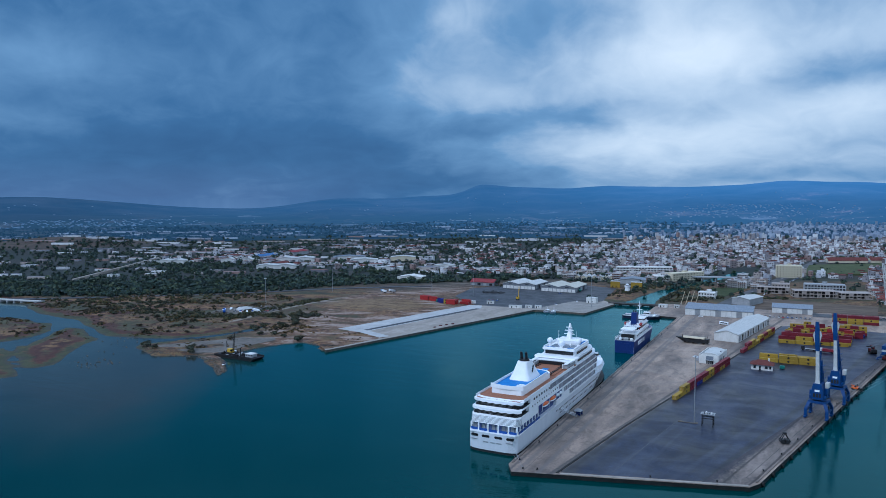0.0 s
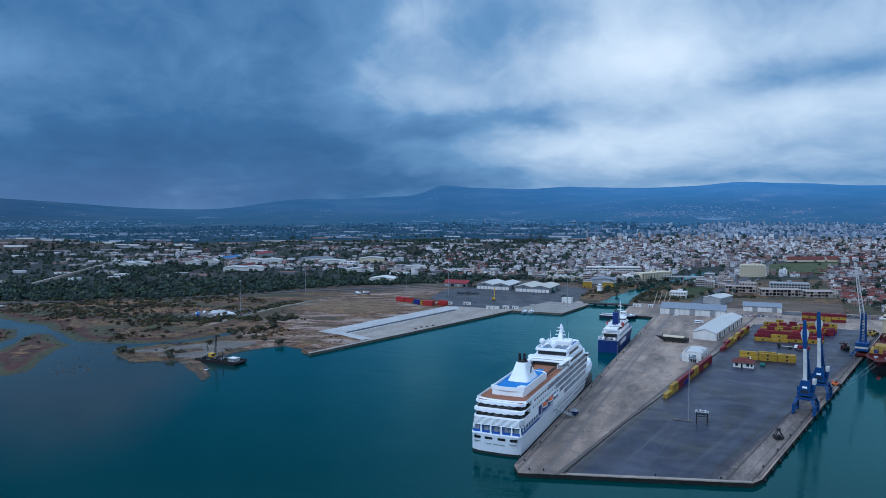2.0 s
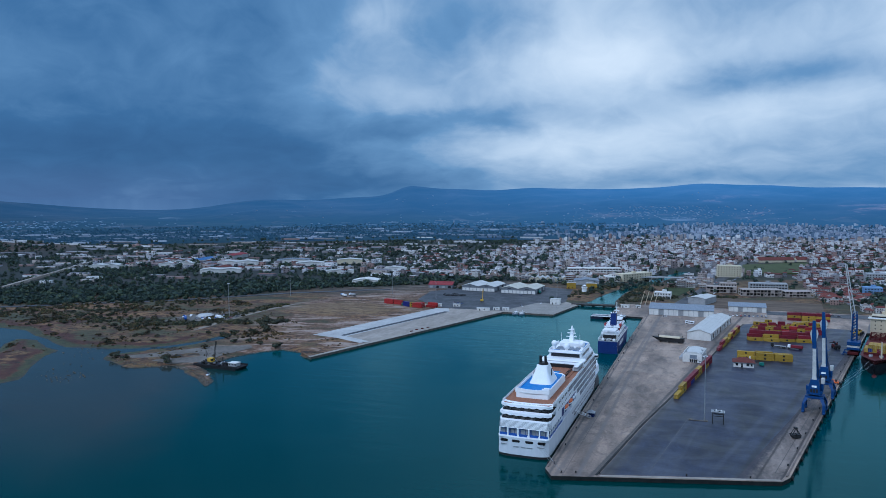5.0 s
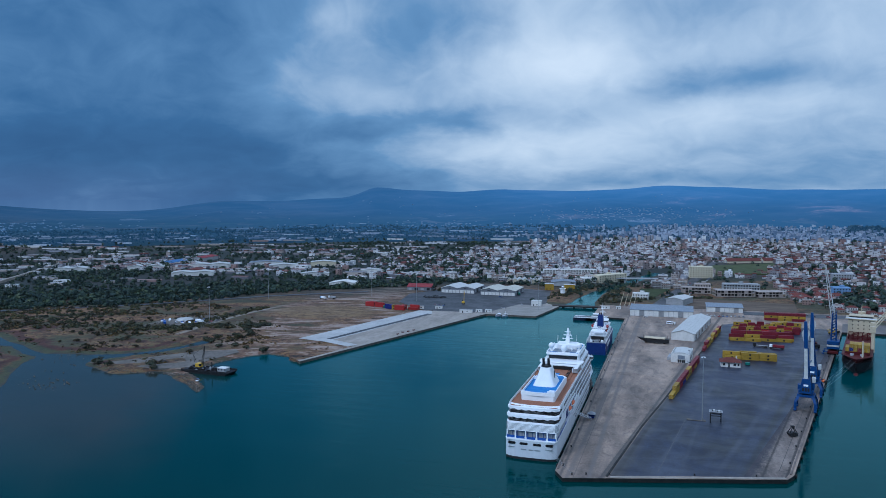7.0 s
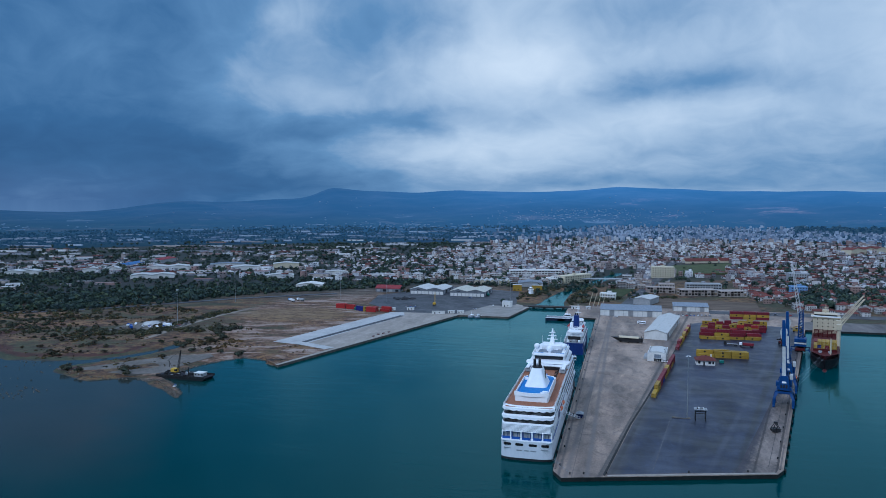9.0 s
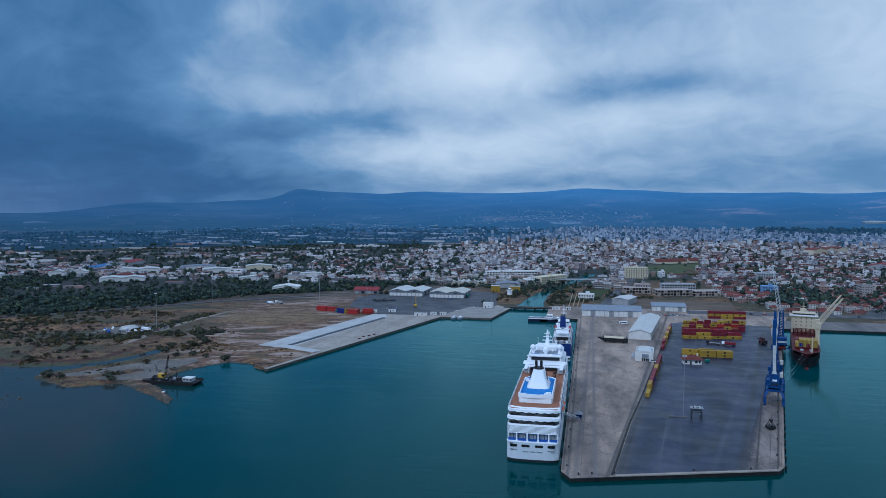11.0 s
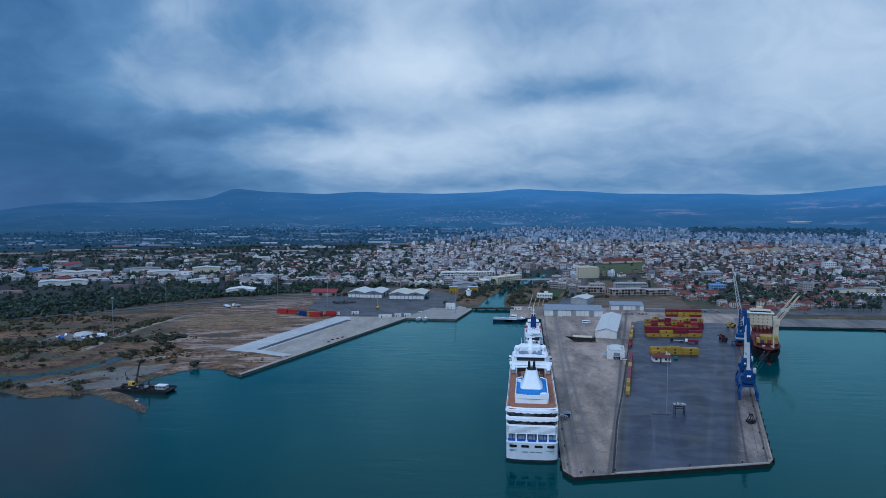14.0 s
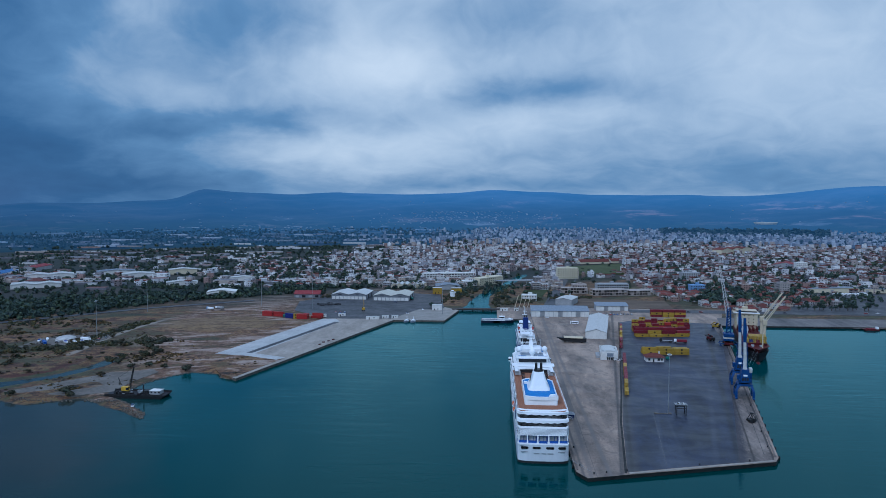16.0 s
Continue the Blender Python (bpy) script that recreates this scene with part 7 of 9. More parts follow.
# ---- trees and town ----
def tree_parts(parent, height, radius, seed, dry=False, per=70):
    rng = random.Random(seed)
    bm = B()
    rod(bm, (0, 0, -0.3), (0.1, 0, height * 0.45), 0.07 * radius + 0.12, 0.05 * radius, n=7)
    for k in range(4):
        a = k * 1.57 + rng.random()
        rod(bm, (0.05, 0, height * (0.25 + 0.05 * k)), (math.cos(a) * radius * 0.6, math.sin(a) * radius * 0.6, height * (0.55 + 0.07 * k)), 0.035 * radius + 0.04, 0.03, n=5)
    part("trunk", bm, BARK, parent)
    spots = []
    for k in range(9):
        a, r = rng.random() * 6.28, radius * rng.uniform(0.15, 0.62)
        spots.append((math.cos(a) * r, math.sin(a) * r, height * rng.uniform(0.42, 0.82), radius * rng.uniform(0.35, 0.55), height * rng.uniform(0.12, 0.2)))
    v, f = clump_field(spots, seed, per // 2, 0.25)
    me = bpy.data.meshes.new("crown")
    me.from_pydata(v, [], f)
    me.materials.append(LEAF_DRY if dry else LEAF if height > 5 else LEAF_OLIVE)
    ob = new("crown", me)
    ob.parent = parent


TREES = []
for k, (h, r, dry, lab) in enumerate(((9, 4.2, False, "dark green broadleaf tree with uneven crown"), (6.5, 3.6, False, "low spreading dark green broadleaf tree"), (12, 3.0, False, "tall slender dark green poplar tree"), (2.6, 2.6, True, "low dry brownish scrub bush on bare ground"), (3.4, 3.2, False, "dense dark green rounded shrub"))):
    t = thing("tree" if k < 3 else "bush", (-900 - 12 * k, 420, 2), lab, "tree" if k < 3 else "bush", "trees of the shore belt" if k < 3 else "bushes of the scrubland")
    tree_parts(t, h, r, 40 + k, dry)
    t.matrix_basis = pose(-560 - 9 * k, 430 + 4 * k, ground_at(-560 - 9 * k, 430 + 4 * k) - 0.1)
    TREES.append(t)


def belt(t):
    """Middle line of the wooded belt from the river to the warehouses."""
    pts = [(-860, 250), (-720, 300), (-600, 372), (-520, 458), (-440, 560), (-330, 640), (-240, 720)]
    u = t * (len(pts) - 1)
    i = min(int(u), len(pts) - 2)
    f = u - i
    return pts[i][0] * (1 - f) + pts[i + 1][0] * f, pts[i][1] * (1 - f) + pts[i + 1][1] * f


def plant():
    rng = random.Random(11)
    n = 0
    for k in range(100):
        x, y = belt(rng.random() * 0.72)
        d = rng.uniform(-12, 60) * (1.0 if x > -480 else 1.7)
        x, y = x - d * 0.68 + rng.uniform(-6, 6), y + d * 0.72 + rng.uniform(-6, 6)
        m = pose(x, y, ground_at(x, y) - 0.1, 0, 0, rng.uniform(0, 360)) @ Matrix.Scale(rng.uniform(0.75, 1.25), 4)
        ob = copy_thing(TREES[rng.choice((0, 0, 1, 1, 2))], m)
        ob.scale = [rng.uniform(0.75, 1.3)] * 3
    for k in range(110):
        x, y = rng.uniform(-640, -235), rng.uniform(150, 400)
        if y > 165 + (-235 - x) * 0.75 + 40 or shore_distance(np.array([x]), np.array([y]))[0] < 7 or (x > -330 and rng.random() < 0.85):
            continue
        ob = copy_thing(TREES[rng.choice((3, 3, 4))], pose(x, y, ground_at(x, y) - 0.15, 0, 0, rng.uniform(0, 360)))
        ob.scale = [rng.uniform(0.6, 1.4)] * 3
    for x, y, sc in ((-268, 188, 1.7), (-366, 116, 1.8), (-352, 110, 1.3), (-318, 117, 1.7), (-312, 113, 1.2), (-340, 216, 1.9), (-334, 222, 1.7), (-322, 232, 1.8), (-329, 204, 1.5), (-312, 190, 1.2),
                     (-322, 252, 1.6), (-332, 262, 1.7), (-338, 272, 1.6), (-316, 244, 1.5), (-345, 285, 1.8), (-352, 296, 1.6), (-300, 196, 1.3), (-286, 192, 1.2)):
        ob = copy_thing(TREES[4], pose(x, y, ground_at(x, y) - 0.2, 0, 0, rng.uniform(0, 360)))
        ob.scale = [sc] * 3


plant()


def in_town(x, y):
    """How densely the town is built at a place, 0 to 1."""
    d = math.hypot(x - 40, y + 310)
    az = math.degrees(math.atan2(x - 40, y + 310))
    if y < 522 or x < 175 and y < 640 or x < 110 and y < 700 or x < -60 and d < 1045:
        return 0.0
    if x > 180 and y < 1000:
        if x > 385 and y < 700 or x < 215 and y < 600 or x > 308 and y < 562:
            return 0.0
        return 0.95 if x < 480 and y < 780 else 0.68
    if -70 < x < 70 and y < 1000 and abs(x - (-60 + (y - 560) * 0.22)) < 34:
        return 0.0
    if 60 < x < 205 and y < 880 or 98 < x < 225 and 900 < y < 1160:
        return 0.0
    if 11.5 < az < 23 and d > 2700:
        return 0.04
    if az > -13:
        dense = 0.66 if az > 4 and d < 1650 else 0.92
    elif az > -23:
        dense = 0.5 if d < 1150 else 0.75 if d < 1500 else max(0.10, 0.75 - (-14 - az) / 9 - (d - 1500) / 500)
    elif az > -36:
        dense = 0.12 if d < 1500 else 0.07
    else:
        dense = 0.75 if 1070 < d < 1480 and az > -54 else 0.06
    if d > 1750 and az < -3:
        dense *= max(0.06, 1 - max(0.0, -3 - az) / 9 - max(0.0, d - 2100) / 900)
    if d > 1900:
        dense *= max(0.25, 1 - max(0, d - 2300) / 1100) if az > -14 else 0.4
    return dense


HOUSES = []


def house_model(kind, w, d, storeys, pitched):
    s = thing("house", (0, 0, 0), kind, "house", "houses of the town")
    h = 3.1 * storeys
    part("wall", bx(B(), -w / 2, w / 2, -d / 2, d / 2, -0.6, h), PLASTER, s)
    if pitched:
        bm = B()
        loft(bm, [[(-w / 2 - 0.5, -d / 2 - 0.5, h - 0.05), (w / 2 + 0.5, -d / 2 - 0.5, h - 0.05), (w / 2 + 0.5, d / 2 + 0.5, h - 0.05), (-w / 2 - 0.5, d / 2 + 0.5, h - 0.05)],
                  [(-w / 2 + d * 0.38, -0.1, h + d * 0.22), (w / 2 - d * 0.38, -0.1, h + d * 0.22), (w / 2 - d * 0.38, 0.1, h + d * 0.22), (-w / 2 + d * 0.38, 0.1, h + d * 0.22)]])
        part("roof", bm, TILE, s)
    else:
        bm = B()
        bx(bm, -w / 2 + 0.3, w / 2 - 0.3, -d / 2 + 0.3, d / 2 - 0.3, h, h + 0.15)
        part("roof", bm, FLAT_ROOF, s)
        bm = B()
        for x0, x1, y0, y1 in ((-w / 2, w / 2, -d / 2, -d / 2 + 0.25), (-w / 2, w / 2, d / 2 - 0.25, d / 2), (-w / 2, -w / 2 + 0.25, -d / 2, d / 2), (w / 2 - 0.25, w / 2, -d / 2, d / 2)):
            bx(bm, x0, x1, y0, y1, h, h + 0.8)
        part("parapet", bm, PLASTER, s)
        bm = B()
        bx(bm, -1.6, 2.0, -1, 2.4, h, h + 2.6)
        part("stair_head", bm, PLASTER, s)
    bm = B()
    for st in range(storeys):
        z = st * 3.1 + 0.8
        k = -w / 2 + 1.6
        while k < w / 2 - 1:
            for y in (-d / 2 - 0.04, d / 2 + 0.04):
                bx(bm, k - 0.6, k + 0.6, y - 0.05, y + 0.05, z, z + (1.5 if st else 1.7))
            k += 2.7
        k = -d / 2 + 1.8
        while k < d / 2 - 1:
            for x in (-w / 2 - 0.04, w / 2 + 0.04):
                bx(bm, x - 0.05, x + 0.05, k - 0.6, k + 0.6, z, z + 1.4)
            k += 3.2
    part("facade_glazing", bm, GLASS_DARK, s, kind="stuff")
    for st in range(1, storeys):
        bm = B()
        bx(bm, -w / 2 + 0.8, w / 2 - 0.8, -d / 2 - 1.3, -d / 2, st * 3.1 - 0.1, st * 3.1 + 0.08)
        bx(bm, -w / 2 + 0.8, w / 2 - 0.8, -d / 2 - 1.3, -d / 2 - 1.2, st * 3.1, st * 3.1 + 0.95)
        part("balcony", bm, PLASTER, s)
    HOUSES.append(s)


house_model("three-storey flat-roofed plastered apartment house", 13, 11, 3, False)
house_model("four-storey flat-roofed apartment block with balconies", 16, 12, 4, False)
house_model("two-storey flat-roofed plastered house", 12, 10, 2, False)
house_model("low plastered house with a terracotta hipped roof", 12, 9, 1, True)
house_model("two-storey plastered house with a terracotta hipped roof", 12, 9, 2, True)
house_model("five-storey flat-roofed apartment block with balconies", 18, 13, 5, False)


def build_town():
    rng = random.Random(7)
    spots = []
    d = 560.0
    while d < 3250:
        step = 7.7 + d * 0.0024
        az = -58.0
        while az < 40:
            x, y = 40 + d * math.sin(radians(az)) + rng.uniform(-4, 4), -310 + d * math.cos(radians(az)) + rng.uniform(-4, 4)
            if rng.random() < in_town(x, y):
                spots.append((d, az, x, y))
            az += math.degrees(step * rng.uniform(1.0, 1.5) / d)
        d += step * 1.3
    near = [s for s in spots if -20 < s[1] < 30 and s[0] < 1500][:290]
    taken = set(id(s) for s in near)
    for i, (d, az, x, y) in enumerate(near):
        red = az > 8
        model = HOUSES[rng.choice((2, 3, 3, 4, 4, 3) if red else (0, 0, 1, 2, 2, 4))]
        m = pose(x, y, ground_at(x, y), 0, 0, rng.choice((0, 8, -6, 90, 83)) + rng.uniform(-4, 4))
        if 200 <= i < 200 + len(HOUSES):
            model = HOUSES[i - 200]
            model.matrix_basis = m
        else:
            ob = copy_thing(model, m)
            ob.scale = (rng.uniform(0.62, 1.0), rng.uniform(0.66, 1.05), rng.uniform(0.74, 0.95))
    boxes, roofs, wins, hazy = [], [], [], []
    for s in spots:
        if id(s) in taken:
            continue
        d, az, x, y = s
        z = site(x, y) - 0.6
        if z > 16:
            continue
        high = 1 if az > -16 else 0
        st = rng.choice((1, 2, 2, 3, 4) if d > 1700 and high else (1, 1, 2, 2, 3, 3, 4) if high and d > 1100 else (1, 1, 2, 2, 3))
        w, l = (rng.uniform(5, 11), rng.uniform(5.5, 10.5)) if d < 2080 else (rng.uniform(4, 8), rng.uniform(5, 8))
        if not high and rng.random() < (0.4 if az < -36 else 0.2):
            w, l, st = rng.uniform(12, 32), rng.uniform(10, 20), rng.choice((1, 2))
        h, rz = st * rng.uniform(2.7, 3.4) + 0.6, rng.choice((0, 10, -12, 18)) + rng.uniform(-5, 5)
        if d > 2080:
            hazy.append((x, y, z, w, l, h, rz))
            continue
        boxes.append((x, y, z, w, l, h, rz))
        if rng.random() < 0.5:
            boxes.append((x + rng.uniform(-2, 2), y + rng.uniform(-2, 2), z + h, 3.5, 3.5, 2.4, rz))
        if rng.random() < (0.62 if az > 5 else 0.22) and st < 4:
            roofs.append((x, y, z + h, w + 0.8, l + 0.8, 0.9, rz))
        for k in range(st):
            if d < 2000:
                a, b = radians(rz), rng.randint(2, 3)
                for q in range(b):
                    u = (q + 0.5) / b - 0.5
                    if rng.random() < 0.62:
                        wins.append((x + u * w * math.cos(a), y + u * w * math.sin(a), z + 1.5 + 3.0 * k, w / b * rng.uniform(0.35, 0.6), l + 0.12, 1.2, rz))
                wins.append((x, y, z + 1.5 + 3.0 * k, w + 0.12, l * rng.uniform(0.2, 0.5), 1.2, rz))
    for k in range(330):
        d, az = rng.uniform(1150, 2700), rng.uniform(-60, -8 if k < 290 else 36)
        x, y = 40 + d * math.sin(radians(az)), -310 + d * math.cos(radians(az))
        (hazy if d > 2080 else boxes).append((x, y, site(x, y) - 0.5, rng.uniform(25, 90) if d > 1600 else rng.uniform(12, 34), rng.uniform(6, 12), rng.uniform(3, 4.5), -az * 0.4 + rng.uniform(-8, 8)))
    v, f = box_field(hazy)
    raw("hazy_houses", v, f, TOWN_FAR, "stuff", "pale houses on the far edge of the town, with a blue glow for haze", "houses")
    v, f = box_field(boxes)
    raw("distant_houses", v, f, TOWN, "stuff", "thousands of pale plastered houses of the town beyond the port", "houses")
    v, f = box_field(roofs)
    raw("distant_roofs", v, f, TILE, "stuff", "terracotta roofs of the farther houses", "roofs")
    v, f = box_field(wins)
    raw("distant_windows", v, f, GLASS_DARK, "stuff", "dark window bands of the farther houses", "windows")
    # groves and street trees
    r2 = np.random.default_rng(23)
    d = 760 + 2300 * r2.random(52000) ** 1.1
    az = np.radians(r2.uniform(-60, 40, 52000))
    tx, ty = 40 + d * np.sin(az), -310 + d * np.cos(az)
    grove = np.maximum(np.where(az < -0.32, 0.34, 0.12), 0.5 + 2.4 * waves(tx, ty, 31, 0.02))
    keep = ~((ty < 640) & (tx > -330) & (tx < 180) | (ty < 300) | (ty < 560) & (tx > 170) | (tx < -250) & (ty < 610 + (tx + 350) * 0.9) | (tx > -320) & (tx < -90) & (ty < 690))
    trees, far_trees = [], []
    for x, y, g, ok in zip(tx, ty, grove, keep):
        if not ok:
            continue
        thick = in_town(x, y)
        dens = 0.50 - 0.30 * thick
        if x < -420 and y < 760 and thick < 0.6:
            dens, g = 0.55, max(g, 0.35)
        if 180 < x < 1000 and y < 1250:
            dens, g = 0.40, max(g, 0.4)
        bearing, away = math.degrees(math.atan2(x - 40, y + 310)), math.hypot(x - 40, y + 310)
        wood = 11.5 < bearing < 23 and 2700 < away
        if wood:
            dens, g = 0.9, 1.0
        if -560 < x < -230 and 700 < y < 1150 or -900 < x < -330 and 1100 < y < 1600:
            dens, g = 0.6, max(g, 0.5)
        if 55 < x < 230 and y < 1170:
            dens *= 0.12
        if rng.random() < dens * g * 1.3:
            r = rng.uniform(5, 8) if wood else rng.uniform(2.6, 4.8) if thick > 0.6 else rng.uniform(1.6, 3.9)
            dist = math.hypot(x - 40, y + 310)
            z = site(x, y)
            if z < 26:
                (trees if dist < 2080 else far_trees).append((x, y, z + r * (1.4 if thick > 0.6 else 0.7), r, r * rng.uniform(0.7, 1.25)))
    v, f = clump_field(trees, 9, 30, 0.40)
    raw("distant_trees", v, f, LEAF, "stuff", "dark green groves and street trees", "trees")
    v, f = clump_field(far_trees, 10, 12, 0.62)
    raw("hazy_trees", v, f, LEAF_FAR, "stuff", "dark groves on the far plain, with a blue glow for haze", "trees")
    # grass tussocks and low scrub in drifts, thick by the river and thin on the worn flat
    n = 30000
    sx, sy = r2.uniform(-760, -222, n), r2.uniform(95, 470, n)
    sd = shore_distance(sx, sy)
    drift = waves(sx, sy, 33, 0.05) + 0.8 * waves(sx, sy, 34, 0.13) + np.where(sx < -430, 0.06, np.where(sx < -330, -0.05, -0.16))
    size = np.exp(r2.normal(-0.85, 0.45, n)) * np.clip(0.8 + 1.6 * drift, 0.6, 1.8)
    ok = (sy < 165 + (-235 - sx) * 0.75 + 70) & (sd > 4) & (r2.random(n) < 0.14 + 1.0 * drift)
    sz = land_height(sx, sy)
    scrub = np.stack([sx, sy, sz + size * 0.25, size * 1.4, size * 0.65], -1)[ok]
    v, f = clump_field(scrub, 12, 30, 0.36)
    raw("scrub", v, f, LEAF_DRY, "stuff", "low dry scrub and grass tussocks", "scrub")
    # green bushes along the ditches, the river channel and the shore road
    bushes = []
    lines = [((-660, 262), (-500, 330), 34), ((-620, 300), (-480, 390), 30), ((-450, 240), (-392, 262), 9), ((-400, 268), (-330, 300), 9), ((-560, 250), (-450, 235), 22), ((-700, 250), (-560, 262), 22), ((-399, 236), (-404, 310), 5), ((-404, 310), (-398, 400), 6),
             ((-100, 560), (-60, 720), 12), ((-40, 540), (-20, 700), 10), ((-20, 560), (20, 600), 8), ((-255, 600), (-235, 690), 8), ((40, 612), (90, 628), 6)]
    for k in range(1250):
        (x0, y0), (x1, y1), s = lines[k % len(lines)]
        t = rng.random()
        x, y = x0 + (x1 - x0) * t + rng.gauss(0, s * 0.6), y0 + (y1 - y0) * t + rng.gauss(0, s * 0.6)
        if shore_distance(np.array([x]), np.array([y]))[0] < 4:
            continue
        r = rng.uniform(0.7, 2.3)
        bushes.append((x, y, ground_at(x, y) + r * 0.45, r * 1.2, r * rng.uniform(0.6, 1.0)))
    v, f = clump_field(bushes, 13, 60, 0.28)
    raw("undergrowth", v, f, LEAF_OLIVE, "stuff", "grey-green bushes in ditches and on banks", "bushes")
    woods = []
    for k in range(6800):
        t = rng.random()
        x, y = belt(t)
        if waves(np.array([x * 1.0]), np.array([y * 1.0]), 41, 0.05)[0] < -0.30 and rng.random() < 0.7:
            continue
        d = rng.uniform(-12, 58) * (1.0 if x > -480 else 2.1)
        x, y = x - d * 0.68 + rng.uniform(-10, 10), y + d * 0.72 + rng.uniform(-10, 10)
        if x > -560 and rng.random() < (0.80 if x > -470 else 0.45):
            continue
        gap = waves(np.array([x]), np.array([y]), 43, 0.07)[0]
        if rng.random() < 0.12 - 1.5 * gap:
            continue
        r = rng.choice((1.2, 1.6, 2.0, 2.6, 3.4)) * rng.uniform(0.8, 1.2)
        woods.append((x, y, 1.9 + r * 0.8, r * 1.1, r * rng.uniform(0.7, 1.15)))
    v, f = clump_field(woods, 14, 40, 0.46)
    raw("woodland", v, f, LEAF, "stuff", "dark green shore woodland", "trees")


build_town()


# ---- particular buildings of the town ----
def slab_block(at, rz, w, d, storeys, label, wall, cols, frame_only=False, category="building", step=3.3):
    """A long flat-roofed block facing -y, its windows set back between piers and floor bands."""
    s = thing("town_building", at, label, category, rz=rz)
    h = step * storeys
    if frame_only:
        for k in range(storeys + 1):
            part("floor_slab", bx(B(), 0, w, 0, d, k * step - 0.25, k * step + 0.15), wall, s)
        n = cols
        for i in range(n + 1):
            x = 0.4 + (w - 0.8) * i / n
            bm = B()
            for y in (0.4, d / 2, d - 0.4):
                bx(bm, x - 0.35, x + 0.35, y - 0.35, y + 0.35, 0, h)
            part("column_row", bm, wall, s)
        # black wall puts interior shade behind the open floors
        part("inner_shade_wall", bx(B(), 0.8, w - 0.8, d * 0.4, d * 0.55, 0, h - 0.3), BLACK, s, "black wall for the shade inside the unglazed frame")
        for i in range(0, n, 2):
            x0, x1 = 0.4 + (w - 0.8) * i / n, 0.4 + (w - 0.8) * (i + 1) / n
            for k in range(storeys):
                part("infill_wall", bx(B(), x0 + 0.4, x1 - 0.4, 0.3, 0.5, k * step + 0.15, k * step + (1.2 if (i + k) % 3 else step - 0.25)), wall, s)
        return s
    part("wall", bx(B(), 0, w, 0.35, d, -0.5, h), GLASS_DARK if cols > 12 else wall, s)
    for k in range(storeys + 1):
        part("floor_band", bx(B(), -0.1, w + 0.1, 0, d + 0.1, k * step - 0.75 if k else -0.5, k * step + 0.75 if k < storeys else h + 0.7), wall, s)
    if cols > 12:
        for i in range(cols + 1):
            x = w * i / cols
            part("pier", bx(B(), x - 0.55, x + 0.55, 0.06, d + 0.05, -0.4, h), wall, s)
    else:
        for k in range(storeys):
            for i in range(cols):
                x = w * (i + 0.5) / cols
                part("window", bx(B(), x - 0.7, x + 0.7, 0.28, 0.4, k * step + 0.9, k * step + 2.5), GLASS_DARK, s)
    part("roof", bx(B(), 0.6, w - 0.6, 0.8, d - 0.6, h + 0.05, h + 0.25), FLAT_ROOF, s)
    part("stair_head", bx(B(), w * 0.45, w * 0.45 + 5, d * 0.4, d * 0.4 + 4, h, h + 3.2), wall, s)
    return s


BARE = surface("bare_structural_concrete", (0.26, 0.225, 0.20), (0.42, 0.365, 0.33), 0.25, 0.9, 0.2, streak=(1, 1, 0.3))
PALE = surface("pale_cream_render", (0.52, 0.46, 0.33), (0.64, 0.57, 0.42), 0.2, 0.85, 0.1)
BLUE_WALL = surface("faded_blue_render", (0.14, 0.25, 0.42), (0.20, 0.33, 0.52), 0.2, 0.85, 0.1)
slab_block((-146, 786, 2.5), 15, 80, 14, 4, "long white four-storey school building", WALL_WHITE, 18)
slab_block((-58, 748, 2.5), 52, 58, 16, 3, "cream three-storey building with flat roof", PALE, 11)
slab_block((-92, 742, 2.5), 8, 30, 18, 2, "white two-storey workshop with flat roof", WALL_WHITE, 7)
slab_block((-2, 590, 2.2), -4, 19, 12, 2, "small white harbour office with dark windows", WALL_WHITE, 6)
slab_block((56, 664, 2.5), 4, 36, 16, 2, "unfinished bare concrete building frame", BARE, 9, True, step=3.7)
slab_block((72, 676, 2.5), 4, 20, 14, 3, "cream finished block beside the concrete frame", BARE, 6, step=3.5)
slab_block((98, 640, 2.5), 14, 46, 20, 2, "unfinished bare concrete building frame with open floors", BARE, 11, True, step=3.8)
slab_block((146, 645, 2.5), 18, 34, 20, 2, "unfinished low concrete building frame", BARE, 8, True, step=3.3)
slab_block((108, 690, 2.5), 5, 44, 14, 3, "pale unfinished block behind the concrete frame", WALL_GREY, 13, step=3.4)
slab_block((68, 860, 2.5), 6, 34, 14, 5, "cream five-storey apartment block", PALE, 9)
slab_block((236, 688, 2.5), 4, 20, 14, 3, "faded blue three-storey building", BLUE_WALL, 6)
slab_block((262, 834, 2.5), 4, 28, 16, 4, "pale blue-grey four-storey block with balconies", WALL_GREY, 8)
slab_block((505, 1000, 3), -4, 20, 14, 5, "white five-storey apartment block", WALL_WHITE, 6)
